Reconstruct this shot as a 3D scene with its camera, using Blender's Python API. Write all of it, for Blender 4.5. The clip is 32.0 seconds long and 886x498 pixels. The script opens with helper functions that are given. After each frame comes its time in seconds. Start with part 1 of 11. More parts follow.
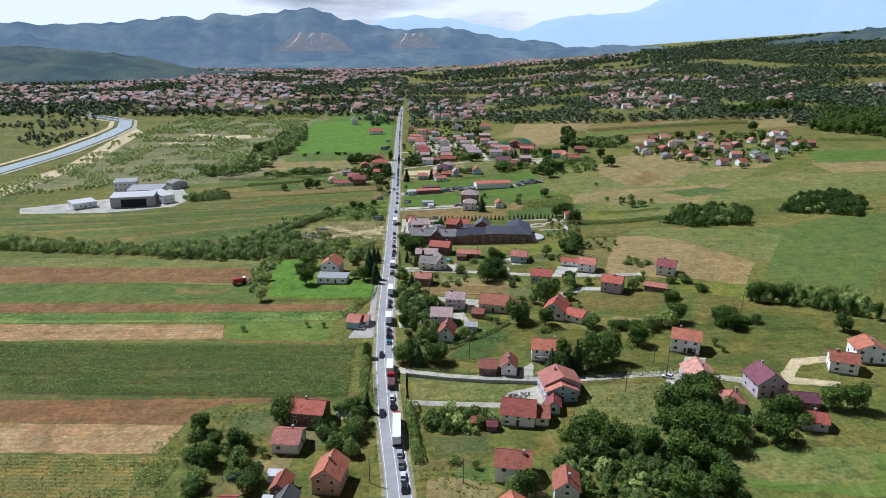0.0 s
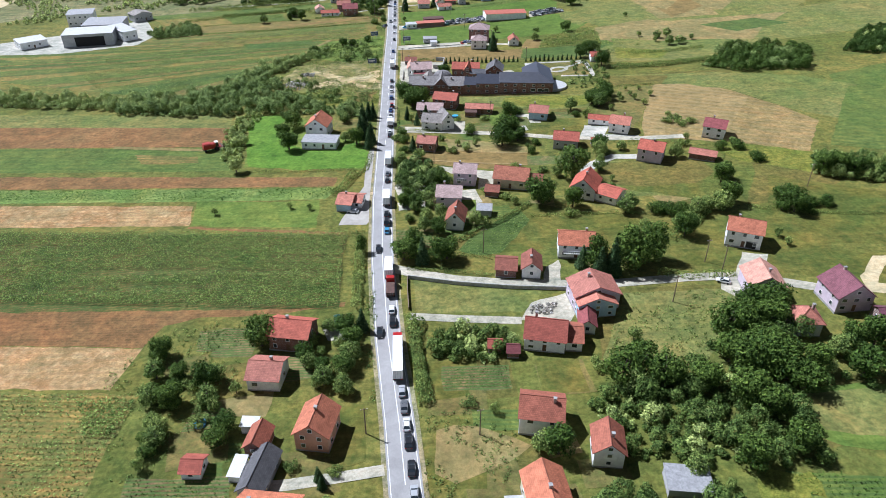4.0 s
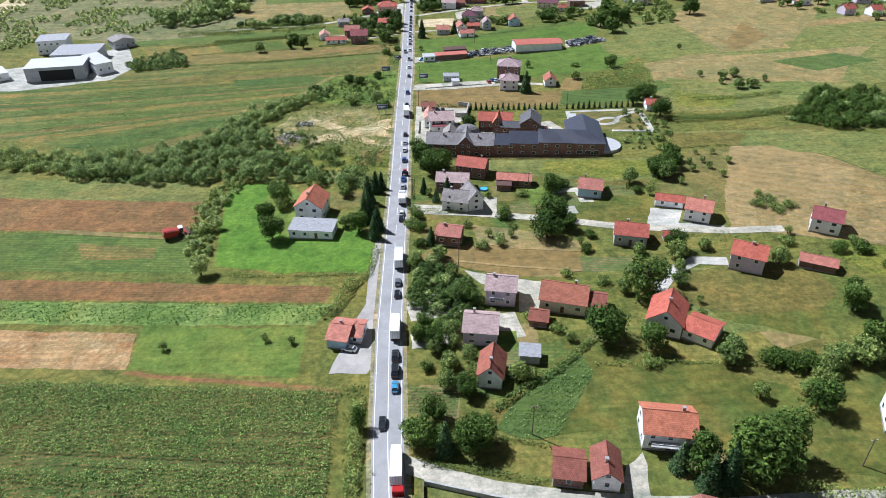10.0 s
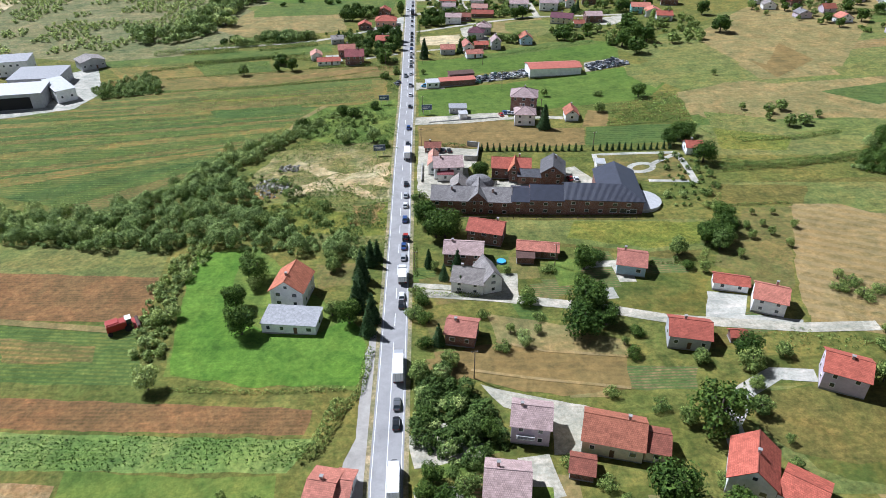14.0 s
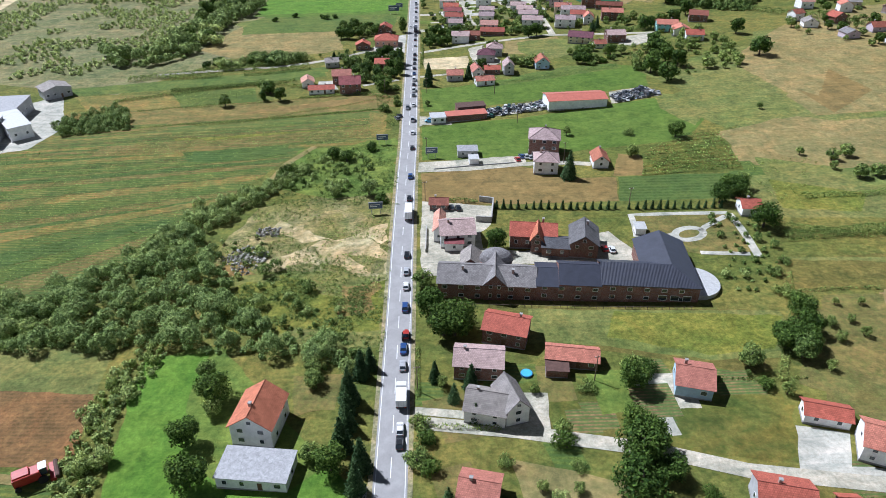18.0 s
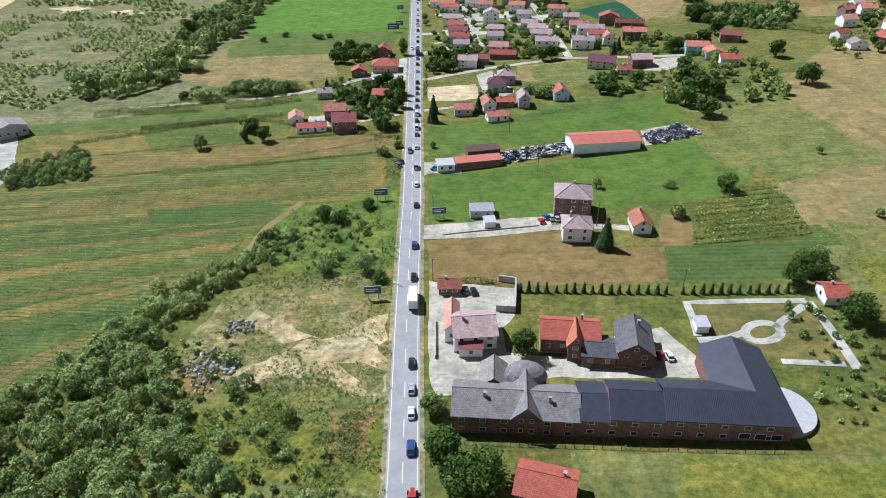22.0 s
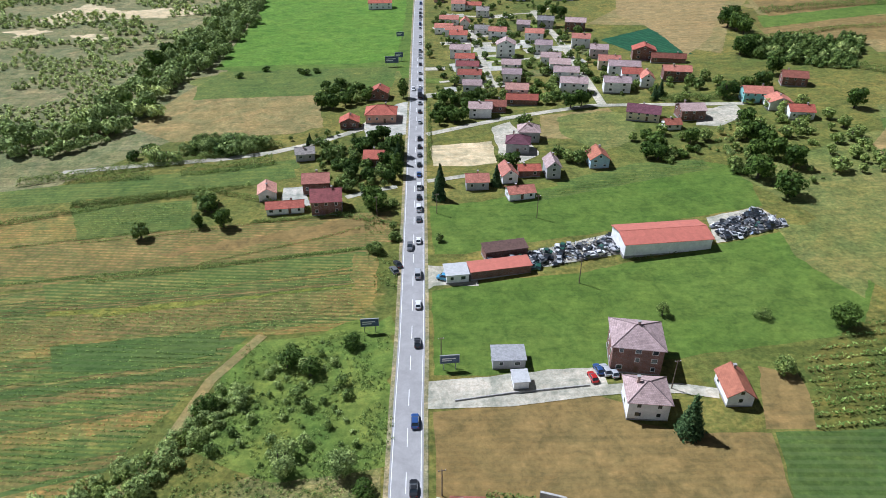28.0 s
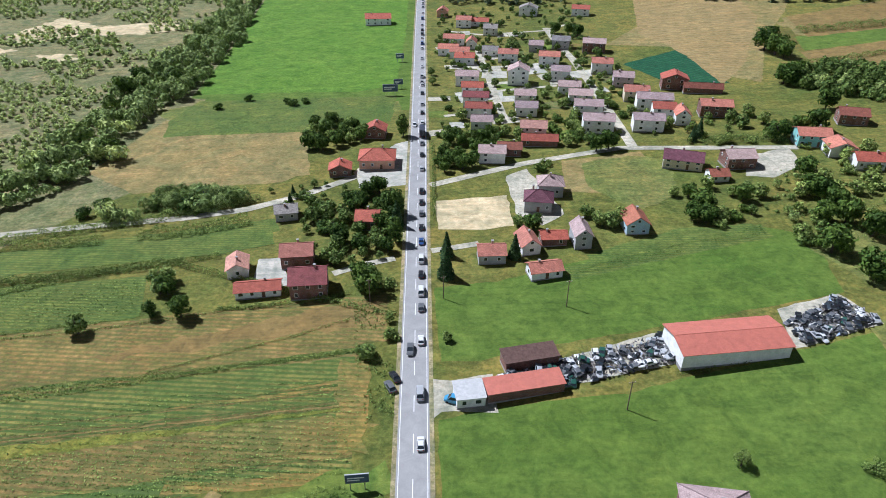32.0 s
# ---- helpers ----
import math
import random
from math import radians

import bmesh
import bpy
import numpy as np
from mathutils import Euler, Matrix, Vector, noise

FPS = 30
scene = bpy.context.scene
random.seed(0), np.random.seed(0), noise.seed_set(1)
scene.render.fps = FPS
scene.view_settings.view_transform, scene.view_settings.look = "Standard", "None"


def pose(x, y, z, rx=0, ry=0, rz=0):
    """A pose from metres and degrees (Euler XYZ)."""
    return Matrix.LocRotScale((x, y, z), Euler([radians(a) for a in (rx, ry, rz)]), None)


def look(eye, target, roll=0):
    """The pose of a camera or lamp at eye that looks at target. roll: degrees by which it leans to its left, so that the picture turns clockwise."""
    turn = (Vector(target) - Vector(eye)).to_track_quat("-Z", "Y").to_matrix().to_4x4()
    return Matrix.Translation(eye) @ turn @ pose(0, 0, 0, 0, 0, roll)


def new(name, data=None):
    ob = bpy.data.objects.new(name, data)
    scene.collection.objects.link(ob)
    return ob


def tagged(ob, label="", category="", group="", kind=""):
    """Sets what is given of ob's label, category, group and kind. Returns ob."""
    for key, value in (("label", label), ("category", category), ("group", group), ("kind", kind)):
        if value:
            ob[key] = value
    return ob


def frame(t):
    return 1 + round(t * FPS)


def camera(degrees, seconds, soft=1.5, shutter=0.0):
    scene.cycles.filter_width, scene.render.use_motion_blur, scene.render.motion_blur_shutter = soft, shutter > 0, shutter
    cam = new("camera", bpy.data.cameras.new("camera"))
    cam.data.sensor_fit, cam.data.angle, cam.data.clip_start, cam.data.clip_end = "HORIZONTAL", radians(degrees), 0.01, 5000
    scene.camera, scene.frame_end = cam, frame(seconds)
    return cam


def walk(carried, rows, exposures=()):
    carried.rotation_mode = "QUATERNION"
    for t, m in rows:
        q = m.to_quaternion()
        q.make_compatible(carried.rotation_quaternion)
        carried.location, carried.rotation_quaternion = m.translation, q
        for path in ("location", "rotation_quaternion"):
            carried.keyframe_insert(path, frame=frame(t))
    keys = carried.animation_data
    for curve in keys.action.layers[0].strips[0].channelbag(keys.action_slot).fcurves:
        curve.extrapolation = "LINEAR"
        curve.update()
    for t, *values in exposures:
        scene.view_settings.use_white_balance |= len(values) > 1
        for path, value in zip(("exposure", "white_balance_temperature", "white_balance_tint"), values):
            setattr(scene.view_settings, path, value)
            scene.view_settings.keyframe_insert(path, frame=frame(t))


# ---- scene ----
cam = camera(67.12, 32.0, soft=0.35)
PATH = [
    (0.0, pose(0.76, -71.61, 116.44, 72.96, -0.29, -3.49)),
    (0.5, pose(0.87, -65.33, 116.42, 68.71, -0.20, -3.49)),
    (1.0, pose(0.96, -59.04, 116.40, 64.44, -0.12, -3.57)),
    (1.5, pose(1.04, -52.65, 116.38, 60.56, -0.11, -3.56)),
    (2.0, pose(1.14, -46.16, 116.36, 58.05, -0.06, -3.57)),
    (2.5, pose(1.29, -39.62, 116.34, 58.01, -0.01, -3.59)),
    (3.0, pose(1.48, -33.20, 116.32, 58.02, 0.02, -3.57)),
    (3.5, pose(1.68, -26.83, 116.30, 58.03, 0.04, -3.54)),
    (5.5, pose(2.43, -1.49, 116.22, 58.06, 0.14, -3.09)),
    (6.0, pose(2.61, 4.88, 116.20, 58.05, 0.16, -3.06)),
    (6.5, pose(2.76, 11.29, 116.17, 58.04, 0.17, -3.06)),
    (7.0, pose(2.85, 17.70, 116.13, 58.04, 0.17, -3.05)),
    (7.5, pose(2.84, 24.05, 116.10, 58.04, 0.16, -2.97)),
    (8.0, pose(2.72, 30.36, 116.06, 58.05, 0.15, -2.75)),
    (8.5, pose(2.52, 36.65, 116.02, 58.08, 0.13, -2.56)),
    (9.0, pose(2.27, 42.94, 115.98, 58.11, 0.11, -2.30)),
    (9.5, pose(2.01, 49.27, 115.93, 58.15, 0.08, -2.16)),
    (10.0, pose(1.75, 55.61, 115.89, 58.18, 0.05, -2.17)),
    (10.5, pose(1.51, 61.94, 115.84, 58.20, 0.03, -2.18)),
    (11.0, pose(1.29, 68.26, 115.79, 58.21, -0.00, -2.19)),
    (11.5, pose(1.10, 74.60, 115.74, 58.21, -0.03, -2.19)),
    (12.0, pose(0.94, 80.98, 115.70, 58.20, -0.05, -2.21)),
    (12.5, pose(0.81, 87.44, 115.66, 58.19, -0.07, -2.20)),
    (13.0, pose(0.71, 93.98, 115.62, 58.17, -0.08, -2.18)),
    (13.5, pose(0.66, 100.58, 115.58, 58.14, -0.09, -2.18)),
    (14.0, pose(0.65, 107.19, 115.55, 58.12, -0.09, -2.17)),
    (14.5, pose(0.69, 113.75, 115.53, 58.10, -0.08, -2.15)),
    (16.5, pose(0.99, 139.57, 115.46, 58.04, -0.04, -2.01)),
    (17.0, pose(1.03, 145.96, 115.44, 58.06, -0.03, -1.95)),
    (17.5, pose(1.03, 152.26, 115.43, 58.09, -0.01, -1.92)),
    (18.0, pose(0.99, 158.50, 115.42, 58.13, 0.01, -1.89)),
    (18.5, pose(0.89, 164.71, 115.41, 58.16, 0.03, -1.88)),
    (19.0, pose(0.70, 170.97, 115.40, 58.19, 0.05, -1.89)),
    (19.5, pose(0.44, 177.27, 115.40, 58.22, 0.08, -1.92)),
    (20.0, pose(0.11, 183.63, 115.40, 58.26, 0.12, -1.92)),
    (20.5, pose(-0.23, 190.04, 115.41, 58.28, 0.15, -1.94)),
    (21.0, pose(-0.54, 196.48, 115.42, 58.29, 0.18, -1.97)),
    (21.5, pose(-0.74, 202.93, 115.43, 58.27, 0.19, -2.00)),
    (22.0, pose(-0.82, 209.36, 115.45, 58.25, 0.20, -2.01)),
    (22.5, pose(-0.79, 215.80, 115.46, 58.23, 0.19, -2.01)),
    (23.0, pose(-0.73, 222.26, 115.47, 58.23, 0.17, -1.99)),
    (23.5, pose(-0.70, 228.75, 115.48, 58.23, 0.16, -1.96)),
    (24.0, pose(-0.69, 235.25, 115.49, 58.24, 0.14, -1.95)),
    (24.5, pose(-0.70, 241.76, 115.50, 58.25, 0.13, -1.92)),
    (25.0, pose(-0.73, 248.23, 115.51, 58.26, 0.11, -1.91)),
    (25.5, pose(-0.76, 254.66, 115.52, 58.27, 0.09, -1.89)),
    (27.5, pose(-0.96, 280.21, 115.55, 58.34, 0.03, -1.85)),
    (28.0, pose(-1.03, 286.67, 115.56, 58.37, 0.01, -1.81)),
    (28.5, pose(-1.11, 293.15, 115.57, 58.38, 0.00, -1.81)),
    (29.0, pose(-1.20, 299.63, 115.57, 58.41, -0.01, -1.80)),
    (29.5, pose(-1.27, 306.10, 115.57, 58.43, -0.02, -1.80)),
    (30.0, pose(-1.34, 312.54, 115.58, 58.45, -0.03, -1.79)),
    (30.5, pose(-1.41, 318.98, 115.57, 58.46, -0.05, -1.78)),
    (31.0, pose(-1.50, 325.44, 115.57, 58.45, -0.06, -1.77)),
    (31.5, pose(-1.60, 331.91, 115.56, 58.43, -0.08, -1.75)),
    (32.0, pose(-1.70, 338.42, 115.55, 58.42, -0.10, -1.73)),
]
walk(cam, PATH, exposures=((0.0, 0.14, 5450, 12), (1.0, 0.43, 5450, 12), (2.0, 0.55, 5450, 12), (5.0, 0.55, 5450, 12), (14.0, 0.48, 5450, 12), (32.0, 0.37, 5450, 12)))


# ---- light ----
SUN_EL, SUN_AZ = radians(52), math.atan2(-0.82, 0.57)      # azimuth from +y towards +x
sun = new("sun", bpy.data.lights.new("sun", "SUN"))
sun.data.energy, sun.data.angle, sun.data.color = 5.0, radians(0.55), (1.0, 0.965, 0.92)
to_sun = Vector((math.sin(SUN_AZ) * math.cos(SUN_EL), math.cos(SUN_AZ) * math.cos(SUN_EL), math.sin(SUN_EL)))
sun.matrix_world = look((0, 0, 400), Vector((0, 0, 400)) - to_sun)

world = bpy.data.worlds.new("sky")
scene.world = world
world.use_nodes = True
wn, wl = world.node_tree.nodes, world.node_tree.links
bg = wn["Background"]
sky = wn.new("ShaderNodeTexSky")
sky.sky_type, sky.sun_disc = "NISHITA", False
sky.sun_elevation, sky.sun_rotation = SUN_EL, SUN_AZ
sky.air_density, sky.dust_density = 1.0, 0.4
tc = wn.new("ShaderNodeTexCoord")
mp = wn.new("ShaderNodeMapping")
mp.inputs["Scale"].default_value = (2.0, 2.0, 9.0)
cl = wn.new("ShaderNodeTexNoise")
cl.inputs["Scale"].default_value, cl.inputs["Detail"].default_value = 1.6, 7
rp = wn.new("ShaderNodeValToRGB")
rp.color_ramp.elements[0].position, rp.color_ramp.elements[1].position = 0.24, 0.5
mx = wn.new("ShaderNodeMix")
mx.data_type = "RGBA"
mx.inputs[7].default_value = (80.0, 82.0, 84.5, 1)      # sunlit cloud
wl.new(tc.outputs["Generated"], mp.inputs["Vector"])
wl.new(mp.outputs["Vector"], cl.inputs["Vector"])
wl.new(cl.outputs["Fac"], rp.inputs["Fac"])
sp = wn.new("ShaderNodeSeparateXYZ")      # cloud banks thicken towards the horizon
mr = wn.new("ShaderNodeMapRange")
mr.inputs["From Min"].default_value, mr.inputs["From Max"].default_value = 0.08, 0.34
mr.inputs["To Min"].default_value, mr.inputs["To Max"].default_value = 1.0, 0.05
cm = wn.new("ShaderNodeMath")
cm.operation = "MULTIPLY"
wl.new(tc.outputs["Generated"], sp.inputs[0])
wl.new(sp.outputs["Z"], mr.inputs["Value"])
wl.new(rp.outputs["Color"], cm.inputs[0])
wl.new(mr.outputs["Result"], cm.inputs[1])
wl.new(cm.outputs[0], mx.inputs[0])
wl.new(sky.outputs["Color"], mx.inputs[6])
wl.new(mx.outputs[2], bg.inputs["Color"])
bg.inputs["Strength"].default_value = 0.0105


# ---- materials ----
def gz(x, y):
    """Height of the ground: flat river plain, rising gently to the east, hills far off."""
    s = (x - 25.0) / 30.0
    up = 30.0 * 0.058 * (math.log1p(math.exp(s)) if s < 30 else s)
    if x > 420:
        up = up + (x - 420) * -0.035
    left = 0.02 * x if x < 0 else 0.0
    left = max(left, -4.0)
    far = 0.0
    if y > 900:
        k = min(1.0, (y - 900) / 900.0)
        far = k * k * (3 - 2 * k) * max(0.0, x - 350.0) * 0.06
    return up + left + far


def gl(x, y):
    """The same height, straight between the ground's grid lines 8 m apart."""
    k = math.floor(x / 8.0)
    t = x / 8.0 - k
    return gz(k * 8.0, y) * (1 - t) + gz(k * 8.0 + 8.0, y) * t


def tree_of(name):
    m = bpy.data.materials.new(name)
    m.use_nodes = True
    t = m.node_tree
    return m, t.nodes, t.links, t.nodes["Principled BSDF"]


def ramp(nodes, links, fac, stops):
    r = nodes.new("ShaderNodeValToRGB")
    el = r.color_ramp.elements
    while len(el) < len(stops):
        el.new(0.5)
    for e, (p, c) in zip(el, stops):
        e.position, e.color = p, (*c, 1)
    links.new(fac, r.inputs["Fac"])
    return r.outputs["Color"]


def noise_of(nodes, links, vec, scale, detail=5, rough=0.6, dist=0.0):
    n = nodes.new("ShaderNodeTexNoise")
    n.inputs["Scale"].default_value, n.inputs["Detail"].default_value = scale, detail
    n.inputs["Roughness"].default_value, n.inputs["Distortion"].default_value = rough, dist
    links.new(vec, n.inputs["Vector"])
    return n.outputs["Fac"]


def mixed(nodes, links, fac, a, b, mode="MIX"):
    m = nodes.new("ShaderNodeMix")
    m.data_type, m.blend_type = "RGBA", mode
    for sock, v in ((m.inputs[0], fac), (m.inputs[6], a), (m.inputs[7], b)):
        if isinstance(v, (int, float)):
            sock.default_value = v
        elif isinstance(v, tuple):
            sock.default_value = (*v, 1)
        else:
            links.new(v, sock)
    return m.outputs[2]


def bumped(nodes, links, bsdf, height, strength, dist=0.1):
    b = nodes.new("ShaderNodeBump")
    b.inputs["Strength"].default_value, b.inputs["Distance"].default_value = strength, dist
    links.new(height, b.inputs["Height"])
    links.new(b.outputs["Normal"], bsdf.inputs["Normal"])


def coords(nodes, which="Object"):
    return nodes.new("ShaderNodeTexCoord").outputs[which]


def land(name, a, b, c, broad=0.025, fine=0.55, rows=None, bump=0.5, spot=0.5, grit=0.55, tone=0.5, lie=6.0, comb=0.6):
    """Grass, crop or soil: broad patches of a and b, finer flecks of c; rows = (degrees, spacing, colour, strength)."""
    m, n, l, p = tree_of(name)
    v = coords(n)
    col = ramp(n, l, noise_of(n, l, v, broad, 6, 0.62, 0.4), ((0.36, a), (0.64, b)))
    fleck = ramp(n, l, noise_of(n, l, v, fine, 6, 0.72), ((0.5 - 0.12 * spot, (0, 0, 0)), (0.72, (1, 1, 1))))
    col = mixed(n, l, fleck, col, c)
    mid = ramp(n, l, noise_of(n, l, v, 0.16, 6, 0.72, 0.6), ((0.34, (0.60, 0.66, 0.60)), (0.66, (1.36, 1.30, 1.22))))
    col = mixed(n, l, 0.85, col, mid, "MULTIPLY")
    grain = ramp(n, l, noise_of(n, l, v, 2.2, 4, 0.8), ((0.36, (0.45, 0.48, 0.45)), (0.64, (1.48, 1.44, 1.4))))
    col = mixed(n, l, grit * 0.8, col, grain, "MULTIPLY")
    tuft = ramp(n, l, noise_of(n, l, v, 0.75, 4, 0.7), ((0.38, (0.62, 0.66, 0.60)), (0.62, (1.42, 1.36, 1.30))))
    col = mixed(n, l, grit, col, tuft, "MULTIPLY")
    worn = ramp(n, l, noise_of(n, l, v, 0.06, 7, 0.68, 1.2), ((0.40, (0.92, 1.0, 0.92)), (0.64, (1.48, 1.14, 1.0))))      # drier, browner patches
    col = mixed(n, l, tone, col, worn, "MULTIPLY")
    lay = n.new("ShaderNodeMapping")      # long streaks that run with the mowing or the plough
    lay.inputs["Rotation"].default_value = (0, 0, radians(rows[0] if rows else lie))
    lay.inputs["Scale"].default_value = (0.07, 1.0, 1.0)
    l.new(v, lay.inputs["Vector"])
    streak = ramp(n, l, noise_of(n, l, lay.outputs["Vector"], 0.42, 5, 0.62, 0.8), ((0.34, (0.74, 0.80, 0.76)), (0.66, (1.26, 1.20, 1.14))))
    col = mixed(n, l, comb, col, streak, "MULTIPLY")
    if rows:
        angle, gap, rc, k = rows
        mp_ = n.new("ShaderNodeMapping")
        mp_.inputs["Rotation"].default_value = (0, 0, radians(angle))
        l.new(v, mp_.inputs["Vector"])
        w = n.new("ShaderNodeTexWave")
        w.bands_direction = "Y"
        w.inputs["Scale"].default_value = 2 * math.pi / (20 * gap)
        w.inputs["Distortion"].default_value, w.inputs["Detail"].default_value = 1.0, 3
        w.inputs["Detail Scale"].default_value = 0.5
        l.new(mp_.outputs["Vector"], w.inputs["Vector"])
        gate = n.new("ShaderNodeMath")
        gate.operation = "MULTIPLY"
        gate.inputs[1].default_value = k
        l.new(ramp(n, l, w.outputs["Fac"], ((0.35, (0, 0, 0)), (0.75, (1, 1, 1)))), gate.inputs[0])
        col = mixed(n, l, gate.outputs[0], col, rc)
    l.new(col, p.inputs["Base Color"])
    p.inputs["Roughness"].default_value = 0.95
    p.inputs["Specular IOR Level"].default_value = 0.15
    bumped(n, l, p, noise_of(n, l, v, 1.1, 6, 0.75), bump, 0.6)
    return m


def plain(name, colour, rough=0.7, metal=0.0, grime=0.25, scale=1.2, spec=0.4, bump=0.15):
    """Plaster, concrete, metal, paint: one colour with stains and grain."""
    m, n, l, p = tree_of(name)
    v = coords(n)
    d = tuple(x * (1 - grime) for x in colour)
    u = tuple(min(1.0, x * (1 + 0.35 * grime)) for x in colour)
    col = ramp(n, l, noise_of(n, l, v, scale, 7, 0.68, 0.5), ((0.3, d), (0.68, u)))
    col = mixed(n, l, 0.5 * grime, col, ramp(n, l, noise_of(n, l, v, scale * 9, 3, 0.7), ((0.35, (0.6, 0.6, 0.6)), (0.65, (1.25, 1.25, 1.25)))), "MULTIPLY")
    l.new(col, p.inputs["Base Color"])
    p.inputs["Roughness"].default_value, p.inputs["Metallic"].default_value = rough, metal
    p.inputs["Specular IOR Level"].default_value = spec
    if bump:
        bumped(n, l, p, noise_of(n, l, v, scale * 14, 4), bump, 0.02)
    return m


def tiles(name, colour, rough=0.75):
    """Interlocking roof tiles: courses and rolls by the roof's own metres, weathered tile by tile."""
    m, n, l, p = tree_of(name)
    uv = coords(n, "UV")
    b = n.new("ShaderNodeTexBrick")
    b.offset, b.inputs["Scale"].default_value = 0.5, 1.0
    b.inputs["Brick Width"].default_value, b.inputs["Row Height"].default_value = 0.42, 0.42
    b.inputs["Mortar Size"].default_value, b.inputs["Mortar Smooth"].default_value = 0.035, 0.6
    d = tuple(x * 0.84 for x in colour)
    u = tuple(min(1, x * 1.14) for x in colour)
    b.inputs["Color1"].default_value, b.inputs["Color2"].default_value = (*d, 1), (*u, 1)
    b.inputs["Mortar"].default_value = (*(x * 0.55 for x in colour), 1)
    l.new(uv, b.inputs["Vector"])
    v = coords(n)
    age = ramp(n, l, noise_of(n, l, v, 0.55, 6, 0.7, 0.6), ((0.3, (0.66, 0.64, 0.62)), (0.62, (1.16, 1.14, 1.12))))
    col = mixed(n, l, 0.9, b.outputs["Color"], age, "MULTIPLY")
    info = n.new("ShaderNodeObjectInfo")
    hue = ramp(n, l, info.outputs["Random"], ((0.0, (0.82, 0.84, 0.88)), (1.0, (1.14, 1.1, 1.04))))
    col = mixed(n, l, 1.0, col, hue, "MULTIPLY")
    l.new(col, p.inputs["Base Color"])
    p.inputs["Roughness"].default_value = rough
    p.inputs["Specular IOR Level"].default_value = 0.3
    bumped(n, l, p, b.outputs["Fac"], -0.6, 0.05)
    return m


def foliage(name, dark, light, tint=0.3):
    """Leaves: varies leaf by leaf and tree by tree, with some light coming through."""
    m, n, l, p = tree_of(name)
    geo, info = n.new("ShaderNodeNewGeometry"), n.new("ShaderNodeObjectInfo")
    col = ramp(n, l, geo.outputs["Random Per Island"], ((0.0, dark), (1.0, light)))
    hue = ramp(n, l, info.outputs["Random"], ((0.0, (1 - tint, 1 - tint * 0.8, 1 - tint)), (1.0, (1 + tint, 1 + tint * 0.7, 1 + tint * 0.5))))
    col = mixed(n, l, 1.0, col, hue, "MULTIPLY")
    clump = ramp(n, l, noise_of(n, l, coords(n), 0.32, 3, 0.6), ((0.36, (0.66, 0.70, 0.66)), (0.64, (1.34, 1.28, 1.2))))      # bush by bush
    col = mixed(n, l, 0.8, col, clump, "MULTIPLY")
    l.new(col, p.inputs["Base Color"])
    p.inputs["Roughness"].default_value = 0.7
    p.inputs["Specular IOR Level"].default_value = 0.12
    tr = n.new("ShaderNodeBsdfTranslucent")
    l.new(col, tr.inputs["Color"])
    mixer = n.new("ShaderNodeMixShader")
    mixer.inputs[0].default_value = 0.13
    l.new(p.outputs[0], mixer.inputs[1])
    l.new(tr.outputs[0], mixer.inputs[2])
    l.new(mixer.outputs[0], n["Material Output"].inputs["Surface"])
    return m


def carpaint(name):
    m, n, l, p = tree_of(name)
    info = n.new("ShaderNodeObjectInfo")
    l.new(info.outputs["Color"], p.inputs["Base Color"])
    p.inputs["Roughness"].default_value, p.inputs["Metallic"].default_value = 0.3, 0.15
    p.inputs["Coat Weight"].default_value = 0.6
    return m


M = {}
M["grass"] = land("grass", (0.101, 0.123, 0.032), (0.180, 0.163, 0.050), (0.064, 0.092, 0.022), broad=0.018)
M["meadow"] = land("meadow", (0.082, 0.139, 0.024), (0.111, 0.163, 0.033), (0.063, 0.110, 0.022), broad=0.02, spot=0.2, grit=0.3, rows=(8, 3.2, (0.071, 0.127, 0.023), 0.12), tone=0.18, comb=0.45)
M["lawn"] = land("lawn", (0.081, 0.104, 0.026), (0.127, 0.123, 0.036), (0.058, 0.084, 0.020), broad=0.05, spot=0.3, grit=0.4, tone=0.9)
M["brightlawn"] = land("bright_lawn", (0.101, 0.157, 0.034), (0.134, 0.179, 0.042), (0.076, 0.127, 0.028), broad=0.04, spot=0.1, grit=0.4)
M["drylawn"] = land("dry_lawn", (0.135, 0.125, 0.045), (0.175, 0.145, 0.060), (0.100, 0.120, 0.036), broad=0.06, grit=0.4)
M["flats"] = land("river_flats", (0.150, 0.158, 0.080), (0.215, 0.200, 0.120), (0.085, 0.115, 0.048), broad=0.03, fine=0.2, grit=0.6)
M["olive"] = land("olive_grass", (0.110, 0.111, 0.032), (0.161, 0.132, 0.044), (0.080, 0.088, 0.024), broad=0.03, spot=0.4, tone=0.35)
M["pasture"] = land("pasture", (0.131, 0.160, 0.048), (0.184, 0.178, 0.068), (0.089, 0.121, 0.040), broad=0.022)
M["drygrass"] = land("dry_grass", (0.205, 0.172, 0.078), (0.258, 0.206, 0.100), (0.155, 0.148, 0.060), broad=0.03, grit=0.35, comb=0.4)
M["stubble"] = land("stubble", (0.185, 0.132, 0.052), (0.212, 0.154, 0.064), (0.160, 0.116, 0.046), broad=0.03, grit=0.28, rows=(4, 1.6, (0.226, 0.166, 0.074), 0.14), tone=0.2, comb=0.45)
M["soil"] = land("ploughed_soil", (0.188, 0.106, 0.050), (0.228, 0.138, 0.066), (0.142, 0.084, 0.042), broad=0.03, rows=(3, 1.1, (0.258, 0.147, 0.070), 0.22), bump=0.8)
